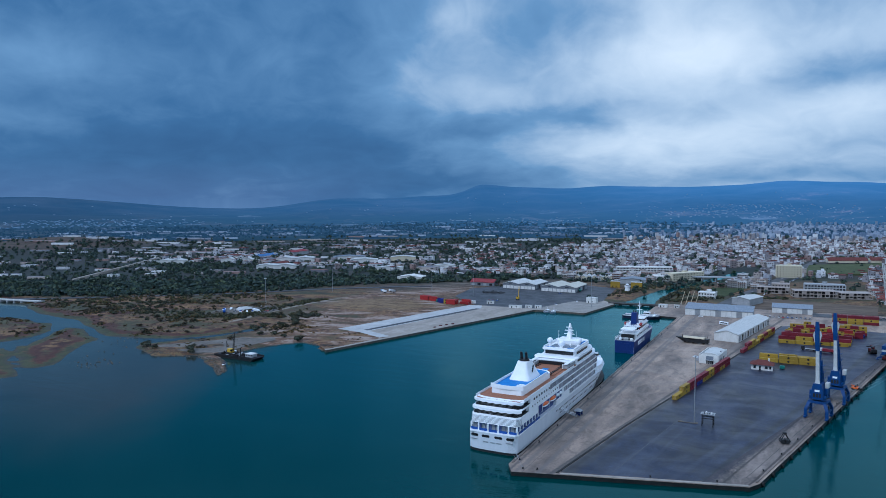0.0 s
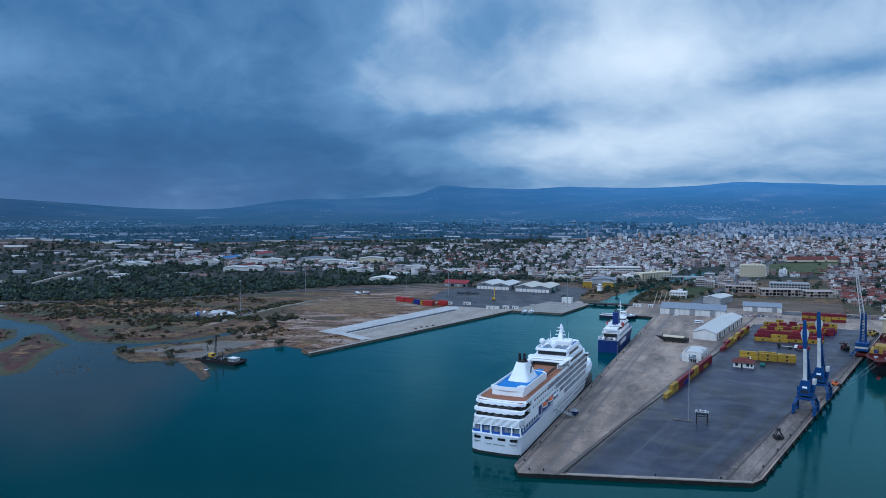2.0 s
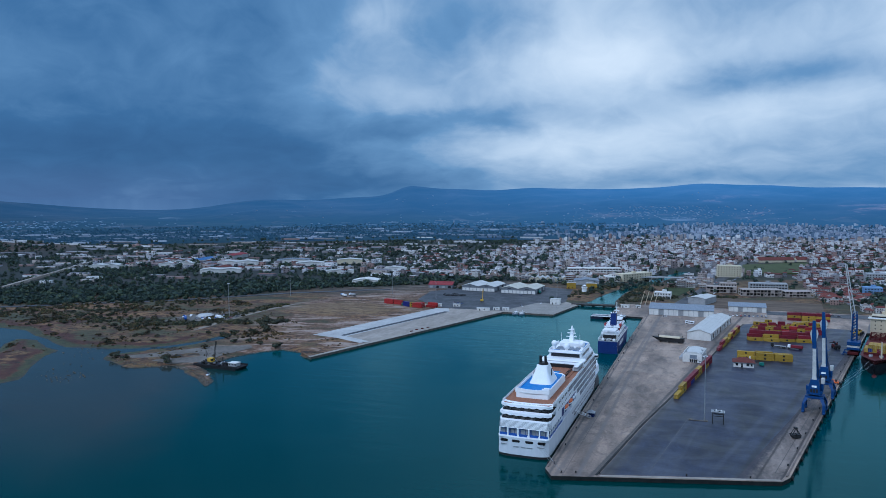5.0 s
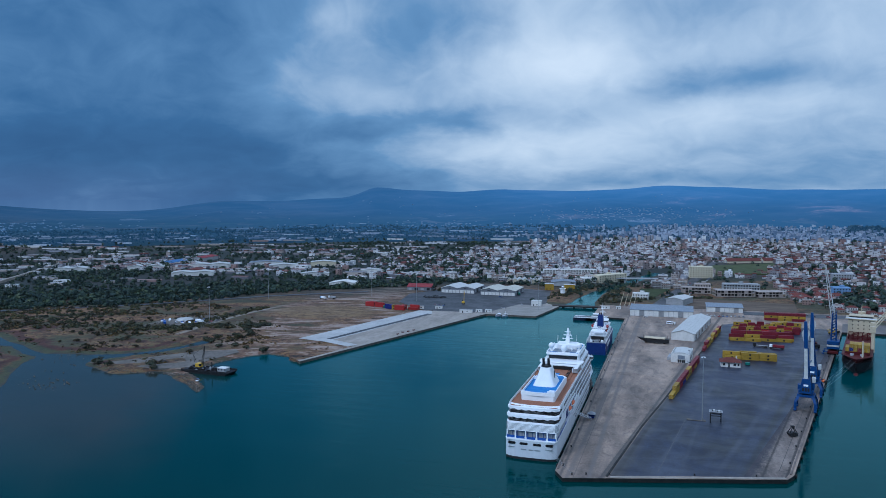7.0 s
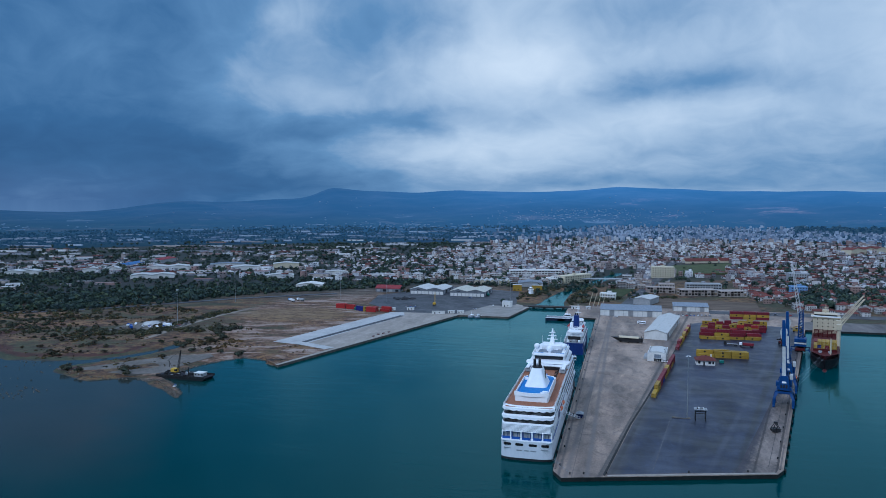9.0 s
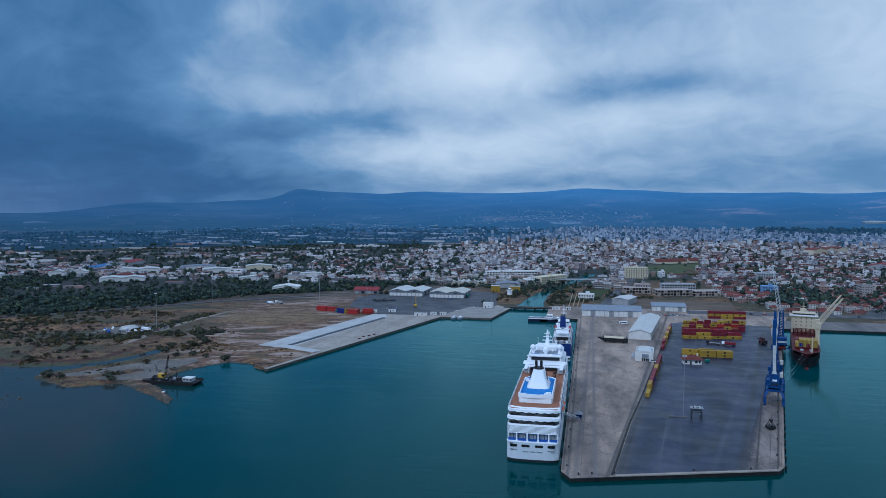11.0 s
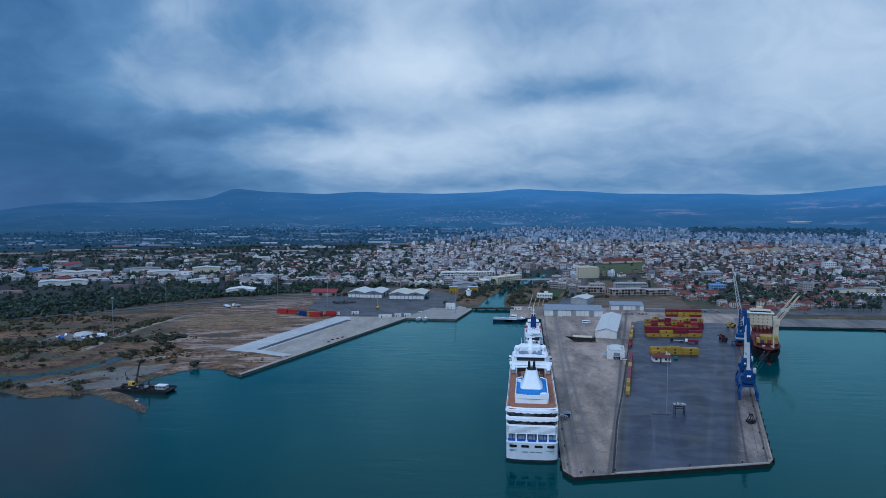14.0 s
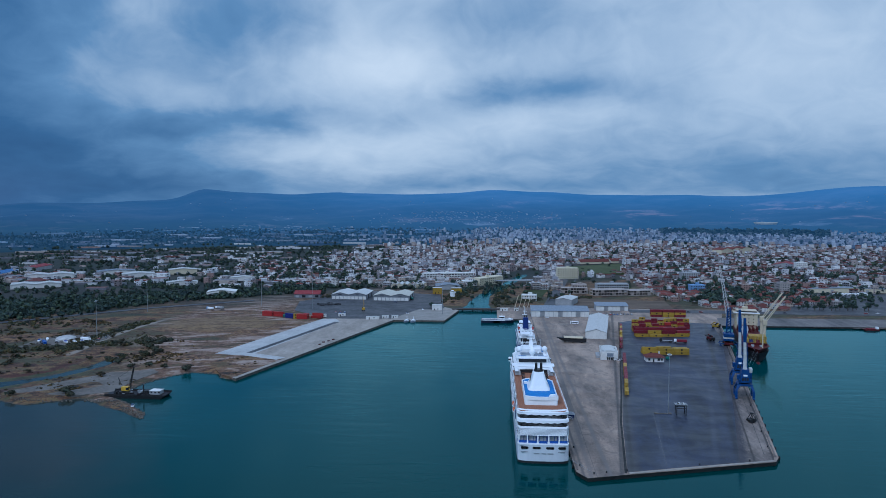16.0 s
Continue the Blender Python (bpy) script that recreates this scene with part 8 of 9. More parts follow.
for at, rz, w, ln, ea, ri, lab, roof, wall, bays in (
        ((-186, 706, 2.5), 14, 62, 24, 4.5, 7.0, "cream sawtooth-roofed factory sheds", ROOF_GREY, PALE, 8),
        ((-118, 690, 2.5), 12, 34, 30, 5.5, 7.5, "low shed with a grey sheet roof", ROOF_DARK, WALL_GREY, 1),
        ((132, 1146, 3), -68, 16, 66, 4, 9, "long low hall with a red tiled roof", TILE, PALE, 1),
        ((198, 1178, 3), -68, 16, 70, 4, 9, "long low hall with a red tiled roof", TILE, PALE, 1),
        ((396, 700, 2.5), 1, 120, 16, 5.2, 7.0, "long cream depot hall with a blue-grey roof", ROOF_DARK, PALE, 1),
        ((486, 1060, 3), -25, 44, 36, 8, 13, "arena hall with a dark red roof", RED_ROOF, WALL_GREY, 1),
        ((490, 1370, 4), 40, 120, 26, 14, 18, "large cream public building with a tiled roof", TILE, PALE, 3),
        ((-700, 830, 3), 30, 60, 26, 7, 9, "industrial hall with a blue-grey roof", ROOF_DARK, WALL_WHITE, 1),
        ((-780, 760, 3), 30, 70, 30, 7, 9, "white industrial hall with a pale roof", ROOF_GREY, WALL_WHITE, 2),
        ((-860, 700, 3), 30, 60, 30, 7, 9, "white industrial hall with a pale roof", ROOF_GREY, WALL_WHITE, 2),
        ((-640, 800, 3), 30, 50, 26, 6, 8, "white industrial hall with a pale roof", ROOF_GREY, WALL_WHITE, 1),
        ((-720, 640, 3), 30, 64, 24, 6, 8, "white industrial hall with a pale roof", ROOF_GREY, WALL_WHITE, 2),
        ((-590, 860, 3), 25, 46, 24, 8, 10, "cream industrial hall with a pale roof", ROOF_GREY, PALE, 1),
        ((-960, 640, 3), 30, 50, 26, 6, 8, "white industrial hall with a pale roof", ROOF_GREY, WALL_WHITE, 2),
        ((-520, 700, 3), 25, 44, 18, 5, 7, "low white shed with a pale roof", ROOF_GREY, WALL_WHITE, 1),
        ((-455, 770, 3), 15, 50, 18, 5, 7, "low white shed with a pale roof", ROOF_GREY, WALL_WHITE, 1)):
    # these halls run their gables across the view
    gable_shed(at, rz, w, ln, ea, ri, lab, roof, wall, bays, ((w * 0.3, 4, 4), (w * 0.7, 4, 4)))


# ---- roads, bridges and shore works on the west side ----
slab("shore_road", [(-760, 234), (-754, 228), (-690, 268), (-545, 374), (-440, 485), (-340, 560), (-345, 567), (-446, 492), (-550, 382), (-695, 276)], 1.0, 2.35, ROAD, "narrow shore road along the wooded belt", "road")
slab("highway", [(-850, 392), (-842, 388), (-1070, 757), (-1500, 1100), (-1510, 1108), (-1080, 768)], 2, 6.0, QUAY_BARE, "elevated pale grey highway", "road")
s = thing("river_bridge", (0, 0, 0), "low concrete road bridge over the river mouth", "bridge")
part("deck", prism(B(), [(-760, 226), (-690, 236), (-690, 244), (-762, 234)], 2.0, 3.0), WALL_GREY, s)
for k in range(6):
    x = -750 + k * 11
    part("pier", bx(B(), x - 0.9, x + 0.9, 226.5 + k * 1.6, 236 + k * 1.6, -2, 2.0), WALL_GREY, s)
part("parapet", prism(B(), [(-760, 226), (-690, 236), (-690, 236.4), (-760, 226.4)], 3.0, 3.9), WALL_WHITE, s)
s = thing("channel_bridge", (0, 0, 0), "low dark concrete bridge across the river channel", "bridge")
part("deck", prism(B(), [(-86, 506), (-30, 507), (-30, 518), (-86, 517)], 1.2, 2.5), CONCRETE_EDGE, s)
for x in (-74, -62, -50, -40):
    part("pier", bx(B(), x - 0.8, x + 0.8, 507, 517, -3, 1.2), CONCRETE_EDGE, s)
part("parapet", prism(B(), [(-86, 506), (-30, 507), (-30, 507.4), (-86, 506.4)], 2.5, 3.4), CONCRETE, s)
s = thing("road_bridge", (0, 0, 0), "concrete road bridge over the channel", "bridge")
part("deck", prism(B(), [(-40, 775), (48, 792), (46, 803), (-42, 786)], 6, 7.2), WALL_GREY, s)
for x in (-24, -6, 14, 30):
    part("pier", bx(B(), x - 0.8, x + 0.8, 780 + (x + 24) * 0.19, 791 + (x + 24) * 0.19, -2, 6), WALL_GREY, s)
slab("green_field", [(109, 1068), (221, 1148), (198, 944), (103, 917)], 0.5, 4.2, surface("mown_grass", (0.045, 0.058, 0.022), (0.075, 0.088, 0.036), 0.05, 0.95, 0.2), "mown green sports field", "field")
slab("river_bank", [(-6, 612), (22, 604), (46, 735), (16, 765)], 0.6, 2.26, surface("bank_grass", (0.026, 0.038, 0.014), (0.055, 0.068, 0.026), 0.08, 0.95, 0.3), "rough green grass bank beside the channel", "ground")
slab("bare_lot", [(30, 532), (175, 532), (180, 600), (95, 612), (60, 650), (40, 600)], 1.0, 2.02, surface("bare_earth", (0.07, 0.052, 0.038), (0.15, 0.11, 0.08), 0.05, 0.95, 0.3, streak=(0.4, 1.6, 1)), "bare brown earth lot", "ground")
slab("boat_yard", [(-448, 258), (-398, 276), (-392, 300), (-404, 334), (-430, 330), (-452, 296)], 0.8, 2.3, SAND, "gravel yard in the scrub", "ground")


def rock_mesh(seed):
    rng = random.Random(seed)
    bm = B()
    bmesh.ops.create_icosphere(bm, subdivisions=1, radius=1)
    for v in bm.verts:
        v.co *= rng.uniform(0.7, 1.15)
    me = bpy.data.meshes.new("boulder")
    bm.to_mesh(me)
    bm.free()
    me.materials.append(ROCK)
    return me


ROCKS = [rock_mesh(k) for k in range(4)]


def rubble(name, label, line, n, spread, size, seed):
    s = thing(name, (0, 0, 0), label, "breakwater", kind="")
    rng = random.Random(seed)
    for k in range(n):
        u = rng.random() * (len(line) - 1)
        i = min(int(u), len(line) - 2)
        f = u - i
        x, y = (line[i][j] * (1 - f) + line[i + 1][j] * f + rng.uniform(-spread, spread) for j in (0, 1))
        ob = new("boulder", ROCKS[k % 4])
        ob.parent = s
        r = size * rng.uniform(0.5, 1.3)
        ob.matrix_basis = Matrix.Translation((x, y, max(ground_at(x, y), 0.0) + 0.15 * r)) @ Euler((rng.random() * 3, rng.random() * 3, rng.random() * 6)).to_matrix().to_4x4() @ Matrix.Diagonal((r, r * 0.9, r * 0.7, 1))


rubble("stone_jetty", "brown rubble stone jetty", [(-300, 109), (-286, 105), (-266, 92), (-252, 81), (-245, 74)], 170, 1.5, 0.75, 1)
rubble("stone_jetty", "brown rubble shore below the spit", [(-246, 75), (-250, 85), (-266, 99), (-285, 114)], 90, 1.0, 0.65, 2)
rubble("shore_rocks", "dark rubble along the shore", [(-285, 140), (-283, 156), (-272, 178), (-262, 189), (-242, 184)], 90, 1.2, 0.7, 3)
rubble("tidal_rocks", "dark rocks awash in the shallows", [(-428, 128), (-400, 120), (-372, 66), (-360, 60), (-340, 58)], 70, 12, 0.6, 4)
rubble("shore_rocks", "dark rubble along the spit's edge", [(-378, 120), (-360, 110), (-333, 101), (-306, 107)], 80, 1.4, 0.7, 5)


# ---- vehicles ----
CAR_PAINT = choice("car_paint", [(0.65, 0.65, 0.66), (0.10, 0.10, 0.11), (0.30, 0.31, 0.33), (0.45, 0.05, 0.05), (0.75, 0.75, 0.75), (0.06, 0.12, 0.30)], 0.3, 1.0, 0.95)


def car():
    s = thing("car", (0, 0, 0), "small parked car with dark glass", "car", "parked cars")
    bm = B()
    loft(bm, [[(-0.85, y, 0.35), (0.85, y, 0.35), (0.85, y, z), (-0.85, y, z)] for y, z in ((-2.1, 0.8), (-1.2, 0.95), (1.6, 0.98), (2.1, 0.85))])
    part("body", bm, CAR_PAINT, s)
    bm = B()
    loft(bm, [[(-0.8, -1.0, 0.95), (0.8, -1.0, 0.95), (0.8, 1.8, 0.95), (-0.8, 1.8, 0.95)], [(-0.66, -0.3, 1.45), (0.66, -0.3, 1.45), (0.66, 1.3, 1.45), (-0.66, 1.3, 1.45)]])
    part("cabin", bm, GLASS_DARK, s)
    part("roof", bx(B(), -0.64, 0.64, -0.25, 1.25, 1.45, 1.5), CAR_PAINT, s)
    for x in (-0.8, 0.8):
        for y in (-1.35, 1.35):
            part("wheel", rod(B(), (x - 0.1, y, 0.32), (x + 0.1, y, 0.32), 0.32, n=10), RUBBER, s)
    return s


rng = random.Random(5)
first = car()
first.matrix_basis = pose(73, 479, 2.06, 0, 0, 88)
for k in range(11):
    copy_thing(first, pose(77 + k * 3.9, 479.5 + k * 0.25, 2.06, 0, 0, rng.uniform(-6, 6)))
for k in range(14):
    copy_thing(first, pose(rng.uniform(140, 420), 506 + rng.choice((0, 6)), 2.12, 0, 0, 89))
for k in range(26):
    t = k / 26
    copy_thing(first, pose(52 + 40 * t + rng.choice((-9, 9)), 620 + 260 * t, 2.5, 0, 0, -9))
for x, y, rz in ((60.5, 244, 60), (64, 246, 80), (-262, 96, 20), (-287, 134, 30), (-216, 470, 0), (-211, 471, 3), (-206, 471, -3), (-160, 560, 80), (-120, 500, 10), (-135, 470, 60), (20, 452, 88), (-408, 284, 40), (-402, 290, 60), (-412, 296, 20), (-399, 285, 80), (-395, 292, 10), (-397, 298, 20), (-400, 305, 15), (-405, 310, 40), (-416, 288, 70), (-420, 283, 60), (-425, 279, 65), (-436, 274, 50), (-394, 304, 20), (-407, 300, 30), (-411, 305, 35)):
    copy_thing(first, pose(x, y, ground_at(x, y) + 0.35 if x < -240 else 2.07, 0, 0, rz))


def bus(at, rz, label="white minibus parked on the pier"):
    s = thing("minibus", at, label, "bus", rz=rz)
    part("body", bx(B(), -1.15, 1.15, -4.2, 4.2, 0.45, 2.9, bevel=0.2), WHITE, s)
    for x in (-1.16, 1.16):
        part("side_window", bx(B(), x - 0.03, x + 0.03, -3.6, 3.4, 1.5, 2.4), GLASS_DARK, s)
    part("windscreen", bx(B(), -0.95, 0.95, 4.12, 4.24, 1.4, 2.5), GLASS_DARK, s)
    for x in (-1.0, 1.0):
        for y in (-2.6, 2.6):
            part("wheel", rod(B(), (x - 0.15, y, 0.45), (x + 0.15, y, 0.45), 0.45, n=12), RUBBER, s)


bus((45.5, 416, 2.0), 70)
for k in range(9):
    bus((424 + k * 5.2, 676 + k * 0.3, 2.1), rng.uniform(-3, 3), "white coach parked in a row before the depot")


def truck(at, rz, paint, label, load=None):
    s = thing("truck", at, label, "truck", rz=rz)
    part("chassis", bx(B(), -1.1, 1.1, -5.5, 5.5, 0.8, 1.2), BLACK, s)
    part("cab", bx(B(), -1.2, 1.2, 3.4, 5.6, 1.0, 3.4, bevel=0.2), paint, s)
    part("windscreen", bx(B(), -1.05, 1.05, 5.56, 5.64, 2.1, 3.1), GLASS_DARK, s)
    part("bed", bx(B(), -1.25, 1.25, -5.5, 3.0, 1.2, 1.5 if load is None else 3.2, bevel=0.08), load or STEEL, s)
    for x in (-1.0, 1.0):
        for y in (-4.4, -3.2, 4.4):
            part("wheel", rod(B(), (x - 0.18, y, 0.5), (x + 0.18, y, 0.5), 0.5, n=12), RUBBER, s)


truck((117, 325, 2.06), 78, BLACK, "dark flatbed truck in the container yard")
truck((129, 321.5, 2.06), 75, WHITE, "white truck with a maroon box body", C_RED)
truck((-366, 480, 2.2), 60, BLUE_WALL, "pale blue box truck on the west yard", WHITE)
truck((-357, 486, 2.2), 70, WHITE, "white box truck on the west yard", WALL_GREY)
truck((-431, 270, 2.35), 40, BLUE_TRIM, "bright blue truck in the gravel yard", BLUE_TRIM)
truck((-404, 288, 2.35), 70, WHITE, "white truck in the gravel yard", WHITE)
truck((-150, 585, 2.1), 20, C_BRIGHT_RED, "red truck beside the warehouse", C_RED)
truck((-143, 588, 2.1), 20, C_GREEN, "green truck beside the warehouse", C_GREEN)


def reach_stacker(at, rz, paint, label):
    s = thing("reach_stacker", at, label, "machine", rz=rz)
    part("chassis", bx(B(), -2, 2, -4, 4, 1.2, 3.2, bevel=0.2), paint, s)
    part("cab", bx(B(), -1, 1, -1.4, 0.8, 3.2, 5.2, bevel=0.15), GLASS_DARK, s)
    part("boom", beam(B(), (0, -3.6, 4.4), (0, 5.0, 4.9), 0.8, 0.9), paint, s)
    part("spreader", bx(B(), -3.0, 3.0, 4.6, 5.8, 3.6, 4.3), BLACK, s)
    part("counterweight", bx(B(), -2, 2, -5.2, -4, 1.2, 3.6, bevel=0.3), BLACK, s)
    for x in (-1.7, 1.7):
        for y in (-2.8, 2.8):
            part("wheel", rod(B(), (x - 0.5, y, 1.0), (x + 0.5, y, 1.0), 1.0, n=14), RUBBER, s)
    return s


reach_stacker((159.5, 336, 2.06), 10, RED_HULL, "red and black container reach stacker")
reach_stacker((143.5, 212, 2.06), 60, ORANGE, "small orange yard tractor beside the cranes").scale = (0.5, 0.5, 0.5)
reach_stacker((184, 404, 2.06), 80, C_YELLOW, "yellow wheel loader on the quay").scale = (0.75, 0.75, 0.8)
reach_stacker((188, 412, 2.06), 40, C_YELLOW, "yellow mobile plant on the quay").scale = (0.75, 0.75, 0.8)


def excavator(at, rz):
    s = thing("excavator", at, "yellow tracked crane with a raised arm", "excavator", rz=rz)
    part("track", bx(B(), -1.8, -0.8, -2.4, 2.4, 0, 1.0, bevel=0.3), BLACK, s)
    part("track", bx(B(), 0.8, 1.8, -2.4, 2.4, 0, 1.0, bevel=0.3), BLACK, s)
    part("house", bx(B(), -1.7, 1.7, -2.6, 2.0, 1.2, 3.4, bevel=0.2), YELLOW, s)
    part("cab", bx(B(), -1.7, -0.4, 0.2, 2.2, 1.4, 4.2, bevel=0.1), GLASS_DARK, s)
    part("boom", beam(B(), (0.5, 1.8, 2.4), (0.5, 4.0, 15.0), 0.6, 0.8), YELLOW, s)
    part("stick", beam(B(), (0.5, 4.0, 15.0), (0.5, 7.4, 11.0), 0.45, 0.6), YELLOW, s)


excavator((-188, 490, 2.1), 10)


def site_hut(at, rz, w, d, h, label, wall=None):
    s = thing("site_hut", at, label, "hut", rz=rz)
    part("wall", bx(B(), 0, w, 0, d, 0, h), wall or WALL_WHITE, s)
    part("roof", bx(B(), -0.2, w + 0.2, -0.2, d + 0.2, h, h + 0.2), ROOF_GREY, s)
    part("door", bx(B(), w * 0.2, w * 0.2 + 1.0, -0.05, 0.02, 0, 2.1), GLASS_DARK, s)
    part("window", bx(B(), w * 0.55, w * 0.55 + 1.3, -0.05, 0.02, 1.1, 2.1), GLASS_DARK, s)


site_hut((-109, 498.5, 2.0), 0, 11, 8, 6.0, "white cube hut at the end of the quay")
site_hut((-174, 428, 2.0), 8, 14, 3, 2.8, "white site cabin on the west quay")
site_hut((-158, 436, 2.0), 5, 7, 3, 2.8, "white site cabin on the west quay")
site_hut((-148, 438, 2.0), 5, 7, 3, 2.8, "white site cabin on the west quay")
site_hut((-208, 446, 2.0), 12, 8, 3, 2.8, "white site cabin beside the quay strip")
site_hut((-228, 440, 2.0), 12, 8, 3, 2.8, "white site cabin beside the quay strip")
site_hut((-30, 500, 2.0), 0, 9, 4, 2.8, "white site cabin near the channel bridge")
site_hut((-14, 502, 2.0), 0, 5, 4, 2.8, "white site cabin near the channel bridge")
site_hut((-120, 648, 2.1), 10, 12, 8, 8, "yellow stacked storage cabin", C_YELLOW)
site_hut((-95, 655, 2.1), 10, 14, 8, 7, "yellow and maroon storage cabin", C_YELLOW)
s = thing("harbour_beacon", (-92, 623, 2), "small white round harbour beacon tower", "beacon")
part("tower", rod(B(), (0, 0, 0), (0, 0, 5.6), 3.4, 3.0, n=16), WHITE, s)
part("gallery", rod(B(), (0, 0, 5.6), (0, 0, 6.2), 4.2, 4.2, n=16), WHITE, s)
part("lantern", rod(B(), (0, 0, 6.2), (0, 0, 8.0), 2.0, 1.8, n=12), WALL_GREY, s)
part("cap", rod(B(), (0, 0, 8.0), (0, 0, 9.2), 2.3, 0.2, n=12), WHITE, s)


# ---- pier details ----
def gangway():
    s = thing("gangway", (-1.9, 80, 0), "steel boarding gangway between ship and quay", "gangway")
    part("deck", beam(B(), (0.3, 0, 6.2), (9.0, 3.0, 2.4), 1.5, 0.2), STEEL, s)
    for d in (-0.75, 0.75):
        bm = B()
        rod(bm, (0.3, d, 7.3), (9.0, 3.0 + d, 3.5), 0.07, n=6)
        for k in range(7):
            t = k / 6
            p = Vector((0.3, d, 6.3)).lerp((9.0, 3.0 + d, 2.5), t)
            rod(bm, p, p + Vector((0, 0, 1.05)), 0.05, n=5)
        part("handrail", bm, WHITE, s)


gangway()
s = thing("canopy_tent", (6.6, 87, 2.0), "pale grey canopy tent with dark sides on the quay", "tent")
bm = B()
loft(bm, [[(-2.2, -2.2, 2.6), (2.2, -2.2, 2.6), (2.2, 2.2, 2.6), (-2.2, 2.2, 2.6)], [(-0.1, -0.1, 4.0), (0.1, -0.1, 4.0), (0.1, 0.1, 4.0), (-0.1, 0.1, 4.0)]])
part("roof", bm, WALL_GREY, s)
for x in (-2, 2):
    for y in (-2, 2):
        part("pole", rod(B(), (x, y, 0), (x, y, 2.6), 0.06, n=6), STEEL, s)
part("side_sheet", bx(B(), -2, 2, 1.96, 2.02, 0, 2.5), NAVY, s)
part("desk", bx(B(), -1.5, 1.5, -0.5, 0.5, 0, 1.0), NAVY, s)

# tyre fenders hung along both berths, and mooring posts
fender = thing("tyre_fender", (-0.5, 12, 1.0), "black rubber fender hung on the quay wall", "fender", "fenders along the pier")
bm = B()
bmesh.ops.create_cone(bm, cap_ends=True, segments=14, radius1=0.9, radius2=0.9, depth=0.8, matrix=pose(0, 0, 0, 0, 90, 0))
ty = part("tyre", bm, RUBBER, fender)
part("chain", rod(B(), (0.1, 0, 0.8), (0.45, 0, 1.1), 0.06, n=5), BLACK, fender)
for k in range(16):
    copy_thing(fender, pose(-0.5, 30 + k * 25, 1.0))
for k in range(30):
    t = k / 29
    copy_thing(fender, pose(103.2 + 91.5 * t, 31 + 386 * t, 1.0, 0, 0, 166.5))
bollard = thing("bollard", (2.6, 10, 2.0), "black cast iron mooring bollard", "bollard", "bollards along the pier")
part("post", rod(rod(B(), (0, 0, 0), (0, 0, 0.6), 0.28, 0.24, n=10), (0, 0, 0.6), (0, 0, 0.85), 0.42, 0.36, n=10), BLACK, bollard)
part("foot", rod(B(), (0, 0, 0), (0, 0, 0.08), 0.5, n=10), BLACK, bollard)
for k in range(14):
    copy_thing(bollard, pose(2.6, 36 + k * 28, 2.0))
for k in range(15):
    t = (k + 0.5) / 15
    copy_thing(bollard, pose(99.3 + 91.5 * t, 31 + 386 * t, 2.0))
for x, y in ((8, -1.2), (14, 0.6), (24, 3.6), (60, 13.8), (86, 21)):
    copy_thing(bollard, pose(x, y + 1.4, 2.0))


def mooring(a, b, sag, label):
    """A slack rope between two points."""
    a, b = Vector(a), Vector(b)
    s = thing("mooring_rope", a, label, "rope")
    bm = B()
    p = Vector((0, 0, 0))
    for k in range(1, 9):
        t = k / 8
        q = (b - a) * t - Vector((0, 0, sag * 4 * t * (1 - t)))
        rod(bm, p, q, 0.04, n=5)
        p = q
    part("rope", bm, STEEL, s)


for xs, xe, ye in ((-6, 2.6, 10), (-5, 2.6, 10), (-8, 8, 0.2), (-4.5, 8, 0.2)):
    mooring((xs, 17.3, 7.4), (xe, ye, 2.6), 0.8, "pale rope from the ship's stern to the quay")
for y0, y1 in ((262, 236), (262.5, 238)):
    mooring((-3, y0 + 2, 7), (2.6, y1, 2.6), 1.0, "pale rope from the ferry to the quay")
for e in ((141, 205, 2.6), (134, 176, 2.6)):
    mooring((170, 255, 11), e, 1.6, "pale rope from the cargo ship's bow to the quay")
    mooring((174, 256, 11), e, 2.0, "pale rope from the cargo ship's bow to the quay")

# worn painted lines on the yard and patched strips on the apron
LINE = surface("worn_line_paint", (0.06, 0.062, 0.07), (0.15, 0.15, 0.155), 0.6, 0.7, 0.0)
for a, c in (((44.2, 13), (57.0, 102)), ((66, 217), (130, 214))):
    kerb(a, c, 0.3, 0.046, "yard_line", LINE, "worn pale painted line on asphalt")
s = thing("pallet_stack", (-190, 300, 2.0), "small stack of rusty pallets on the quay", "pallets")
part("pallet", bx(B(), -1.3, 1.3, -0.7, 0.7, 0, 0.7, bevel=0.05), RED_HULL, s)
for x, y in ((-187, 306), (-184, 313), (-191, 290)):
    copy_thing(s, pose(x, y, 2.0, 0, 0, 70))

# leaning timber poles behind the transit shed
for k in range(4):
    s = thing("timber_pole", (-12 + k * 5, 533, 2), "tan leaning timber pole of a boat derrick", "pole", "leaning poles by the bridge")
    part("pole", rod(B(), (0, 0, 0), (4.2, 0, 15), 0.4, 0.25, n=8), CREAM, s)
    part("foot", bx(B(), -0.8, 0.8, -0.8, 0.8, 0, 0.5), WALL_GREY, s)

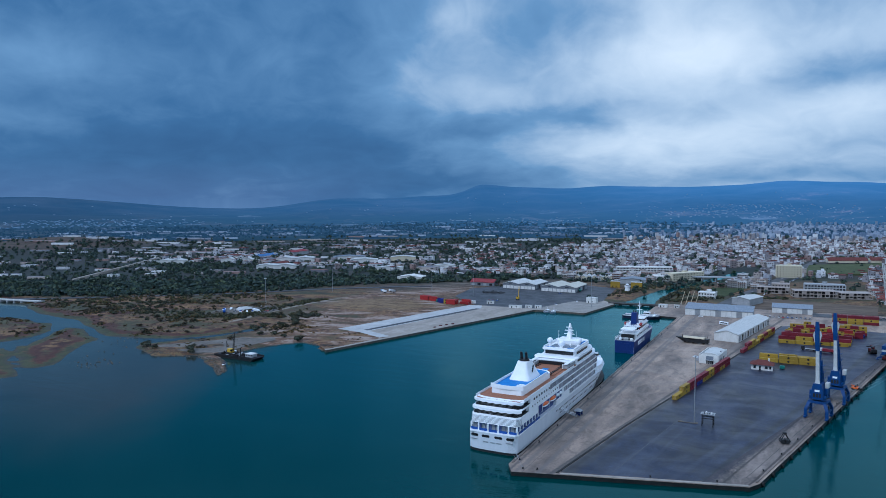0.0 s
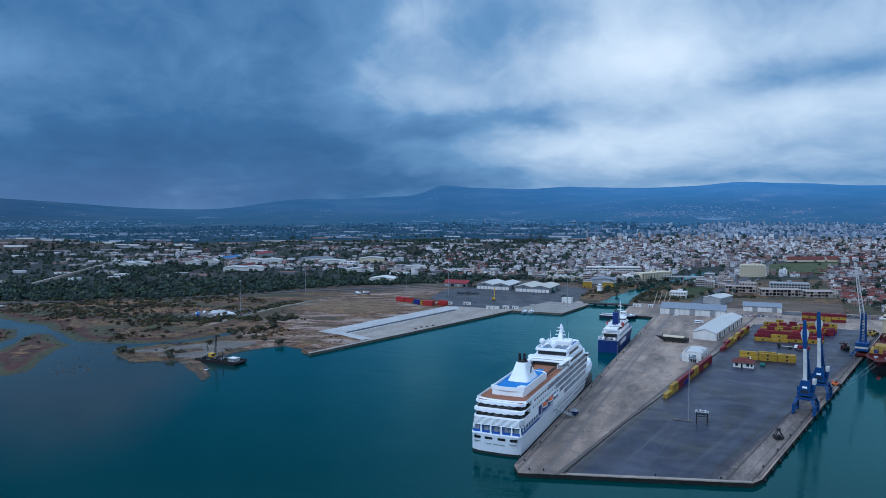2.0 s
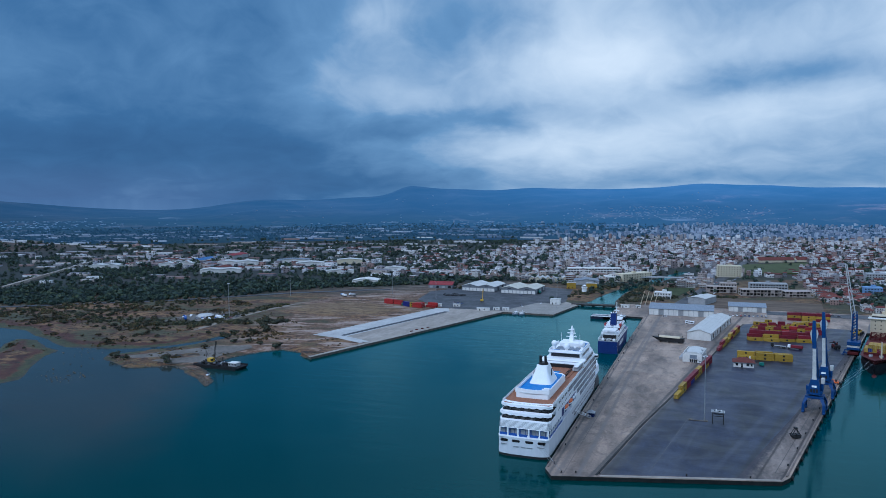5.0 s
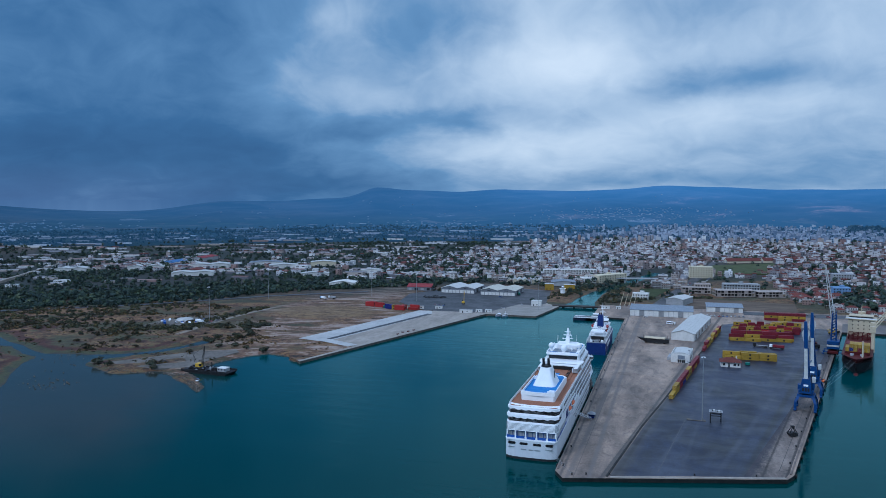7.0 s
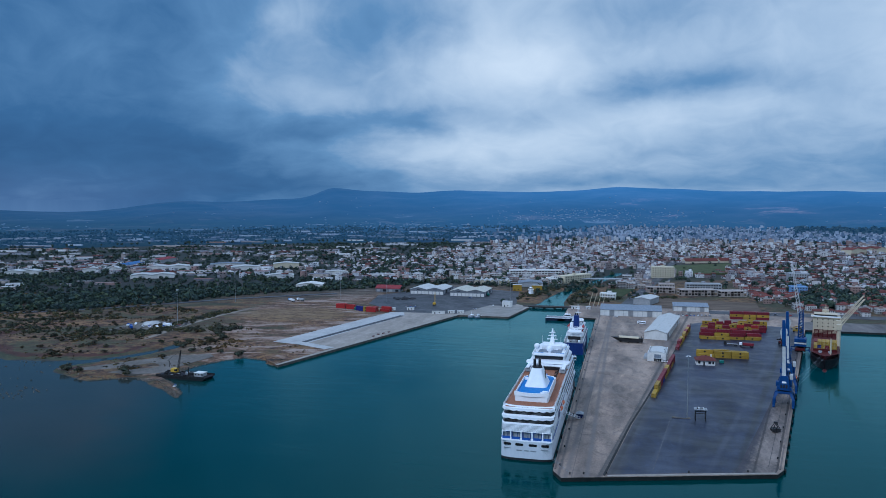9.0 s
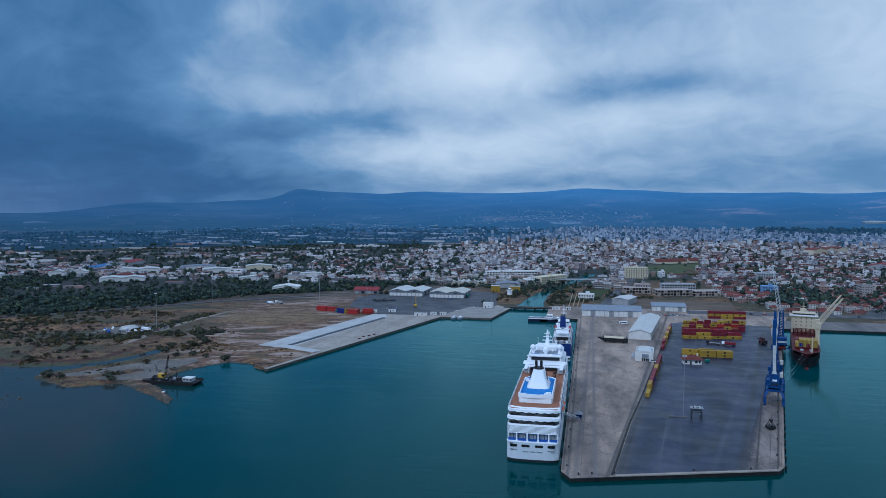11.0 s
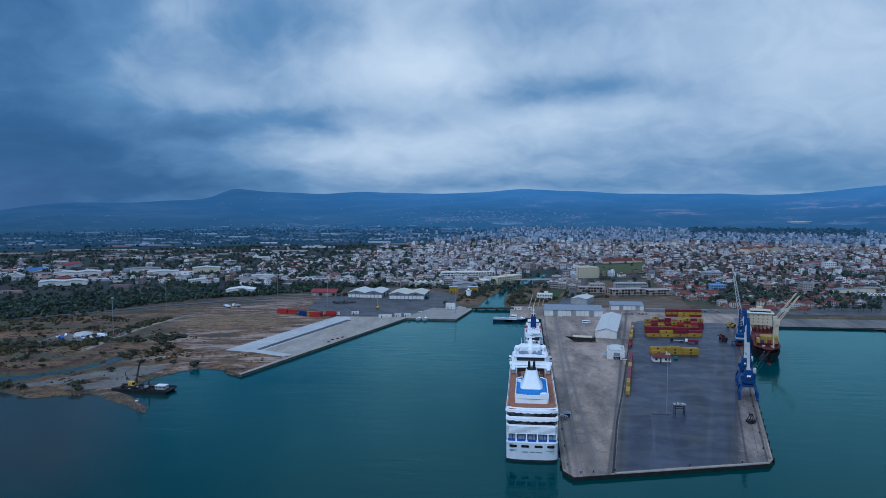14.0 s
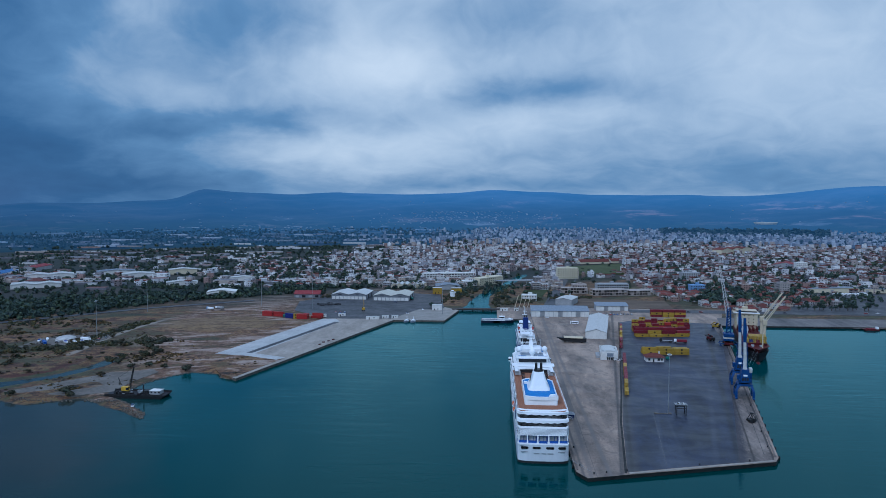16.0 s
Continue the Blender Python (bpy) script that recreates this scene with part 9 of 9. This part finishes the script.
# laid-up white boats in the gravel yard
for k, (x, y, rz) in enumerate(((-402, 282, 60), (-408, 279, 50), (-414, 276, 55), (-397, 287, 75), (-443, 280, 20), (-440, 288, 30))):
    s = thing("small_boat", (x, y, ground_at(x, y) + 0.4), "small white boat laid up on the gravel", "boat", "laid-up boats in the gravel yard", rz)
    part("hull", loft(B(), [[(-0.5, 0, 0.2), (0.5, 0, 0.2), (0.6, 4.5, 0.2), (0, 7.0, 0.6), (-0.6, 4.5, 0.2)], [(-1.1, 0, 1.3), (1.1, 0, 1.3), (1.2, 4.5, 1.4), (0, 7.6, 1.7), (-1.2, 4.5, 1.4)]]), WHITE, s)
    part("cabin", bx(B(), -0.8, 0.8, 2.2, 4.4, 1.3, 2.3, bevel=0.15), WHITE if k % 2 else BLUE_TRIM, s)
    part("cradle", bx(B(), -0.7, 0.7, 1.0, 4.0, -0.1, 0.3), BARK, s)

# heap and tarpaulins in the gravel yard
s = thing("rubble_heap", (-428, 296, 2.2), "pale heap under white sheeting", "heap")
bm = B()
ball(bm, (0, 0, 0.0), 9, 3, 0.34)
for v in bm.verts:
    v.co += v.co.normalized() * 1.4 * noise.noise(v.co * 0.3)
part("mound", bm, CONCRETE_NEW, s)
s = thing("rubble_heap", (-414, 318, 2.2), "brown heap of scrap and earth", "heap")
bm = B()
ball(bm, (0, 0, 0.0), 6, 3, 0.35)
for v in bm.verts:
    v.co += v.co.normalized() * 1.6 * noise.noise(v.co * 0.5)
part("mound", bm, ROCK, s)

# shorefront trees
for x, y in [(208 + (k % 6) * 7 + (k // 6) * 4, 575 + (k // 6) * 12 + (k % 3) * 7) for k in range(12)] + [(318 + k * 6.2, 533 + (k % 3) * 3) for k in range(14)] + [(-108, 512), (-104, 520), (-112, 518), (-66, 600), (-80, 610), (-20, 590), (-26, 600), (34, 600), (44, 612), (-262, 606), (-268, 600)]:
    ob = copy_thing(TREES[rng.choice((0, 1, 1))], pose(x, y, ground_at(x, y) - 0.1, 0, 0, rng.uniform(0, 360)))
    ob.scale = [rng.uniform(0.8, 1.25)] * 3

# two large works halls among the western workshops
gable_shed((-872, 787, 2.2), 8, 30, 70, 7, 9.5, "bright blue sheet roof over a white works hall", ROOF_BLUE, WALL_WHITE)
gable_shed((-881, 898, 2.3), 8, 28, 62, 7, 9.5, "dull red sheet roof over a works hall", RED_ROOF, WALL_GREY)


def jetty(at, rz, length, label):
    s = thing("jetty", at, label, "jetty", "low jetties off the eastern seafront", rz)
    part("deck", bx(B(), 0, length, -1.6, 1.6, 0.7, 1.15, bevel=0.05), BLACK, s)
    part("walkway", bx(B(), 0.3, length - 0.3, -1.1, 1.1, 1.15, 1.22), ROCK, s)
    for k in range(int(length / 8) + 1):
        for sg in (-1, 1):
            part("pile", rod(B(), (0.6 + k * 7.6, sg * 1.75, -2.5), (0.6 + k * 7.6, sg * 1.75, 2.1), 0.2, n=8), BARK, s)


jetty((248, 424, 0), -4, 34, "dark low jetty in front of the seafront quay")
jetty((286, 420, 0), -2, 30, "dark low jetty in front of the seafront quay")
jetty((324, 418, 0), 0, 40, "dark low jetty with a red barge at its end")
s = thing("red_barge", (333, 413, 0), "small rust-red flat barge lying at the jetty", "boat")
part("hull", loft(B(), [[(0, -2.4, -0.6), (13, -2.4, -0.6), (13, 2.4, -0.6), (0, 2.4, -0.6)], [(-0.8, -2.6, 1.5), (14, -2.6, 1.5), (14, 2.6, 1.5), (-0.8, 2.6, 1.5)]]), RED_HULL, s)
part("hatch", bx(B(), 2, 10, -1.7, 1.7, 1.5, 2.2, bevel=0.1), C_RED, s)
part("cabin", bx(B(), 11, 13.2, -1.4, 1.4, 1.5, 3.6, bevel=0.1), WHITE, s)

# dark scrap beside the west yard
for k, (x, y, r) in enumerate(((-246, 531, 5.0), (-238, 534, 6.2), (-229, 536, 4.4), (-251, 536, 3.6))):
    s = thing("scrap_mound", (x, y, 2.0), "dark mound of scrap metal on the yard", "scrap mound", "scrap mounds in the west yard")
    bm = B()
    ball(bm, (0, 0, 0), r, 3, 0.45)
    for v in bm.verts:
        v.co += v.co.normalized() * 1.5 * noise.noise(v.co * 0.6 + Vector((k * 7.0, 0, 0)))
    part("mound", bm, BLACK, s)

# lone skiff on the water off the spit
s = thing("skiff", (-290, 167, 0), "small white open skiff on the water", "boat", rz=70)
part("hull", loft(B(), [[(-0.5, 0, -0.2), (0.5, 0, -0.2), (0.6, 3.2, -0.2), (0, 5.0, -0.1), (-0.6, 3.2, -0.2)], [(-0.9, -0.1, 0.7), (0.9, -0.1, 0.7), (1.0, 3.2, 0.75), (0, 5.6, 1.0), (-1.0, 3.2, 0.75)]]), WHITE, s)
part("thwart", bx(B(), -0.8, 0.8, 1.6, 2.1, 0.68, 0.78), TEAK, s)

# pale stadium bowl on the rise behind the town
s = thing("stadium", (1114, 2810, site(1114, 2810) - 1.0), "pale oval stadium bowl behind the far groves", "stadium")
oval = [(math.cos(k * math.tau / 32), math.sin(k * math.tau / 32)) for k in range(32)]
part("stand", loft(B(), [[(c * a, d * b, z) for c, d in oval] for a, b, z in ((44, 30, 0), (50, 35, 9), (47, 32, 9), (36, 22, 2))]), WALL_WHITE, s)
part("pitch", loft(B(), [[(c * 35, d * 21, z) for c, d in oval] for z in (1.0, 2.1)]), SAND, s)
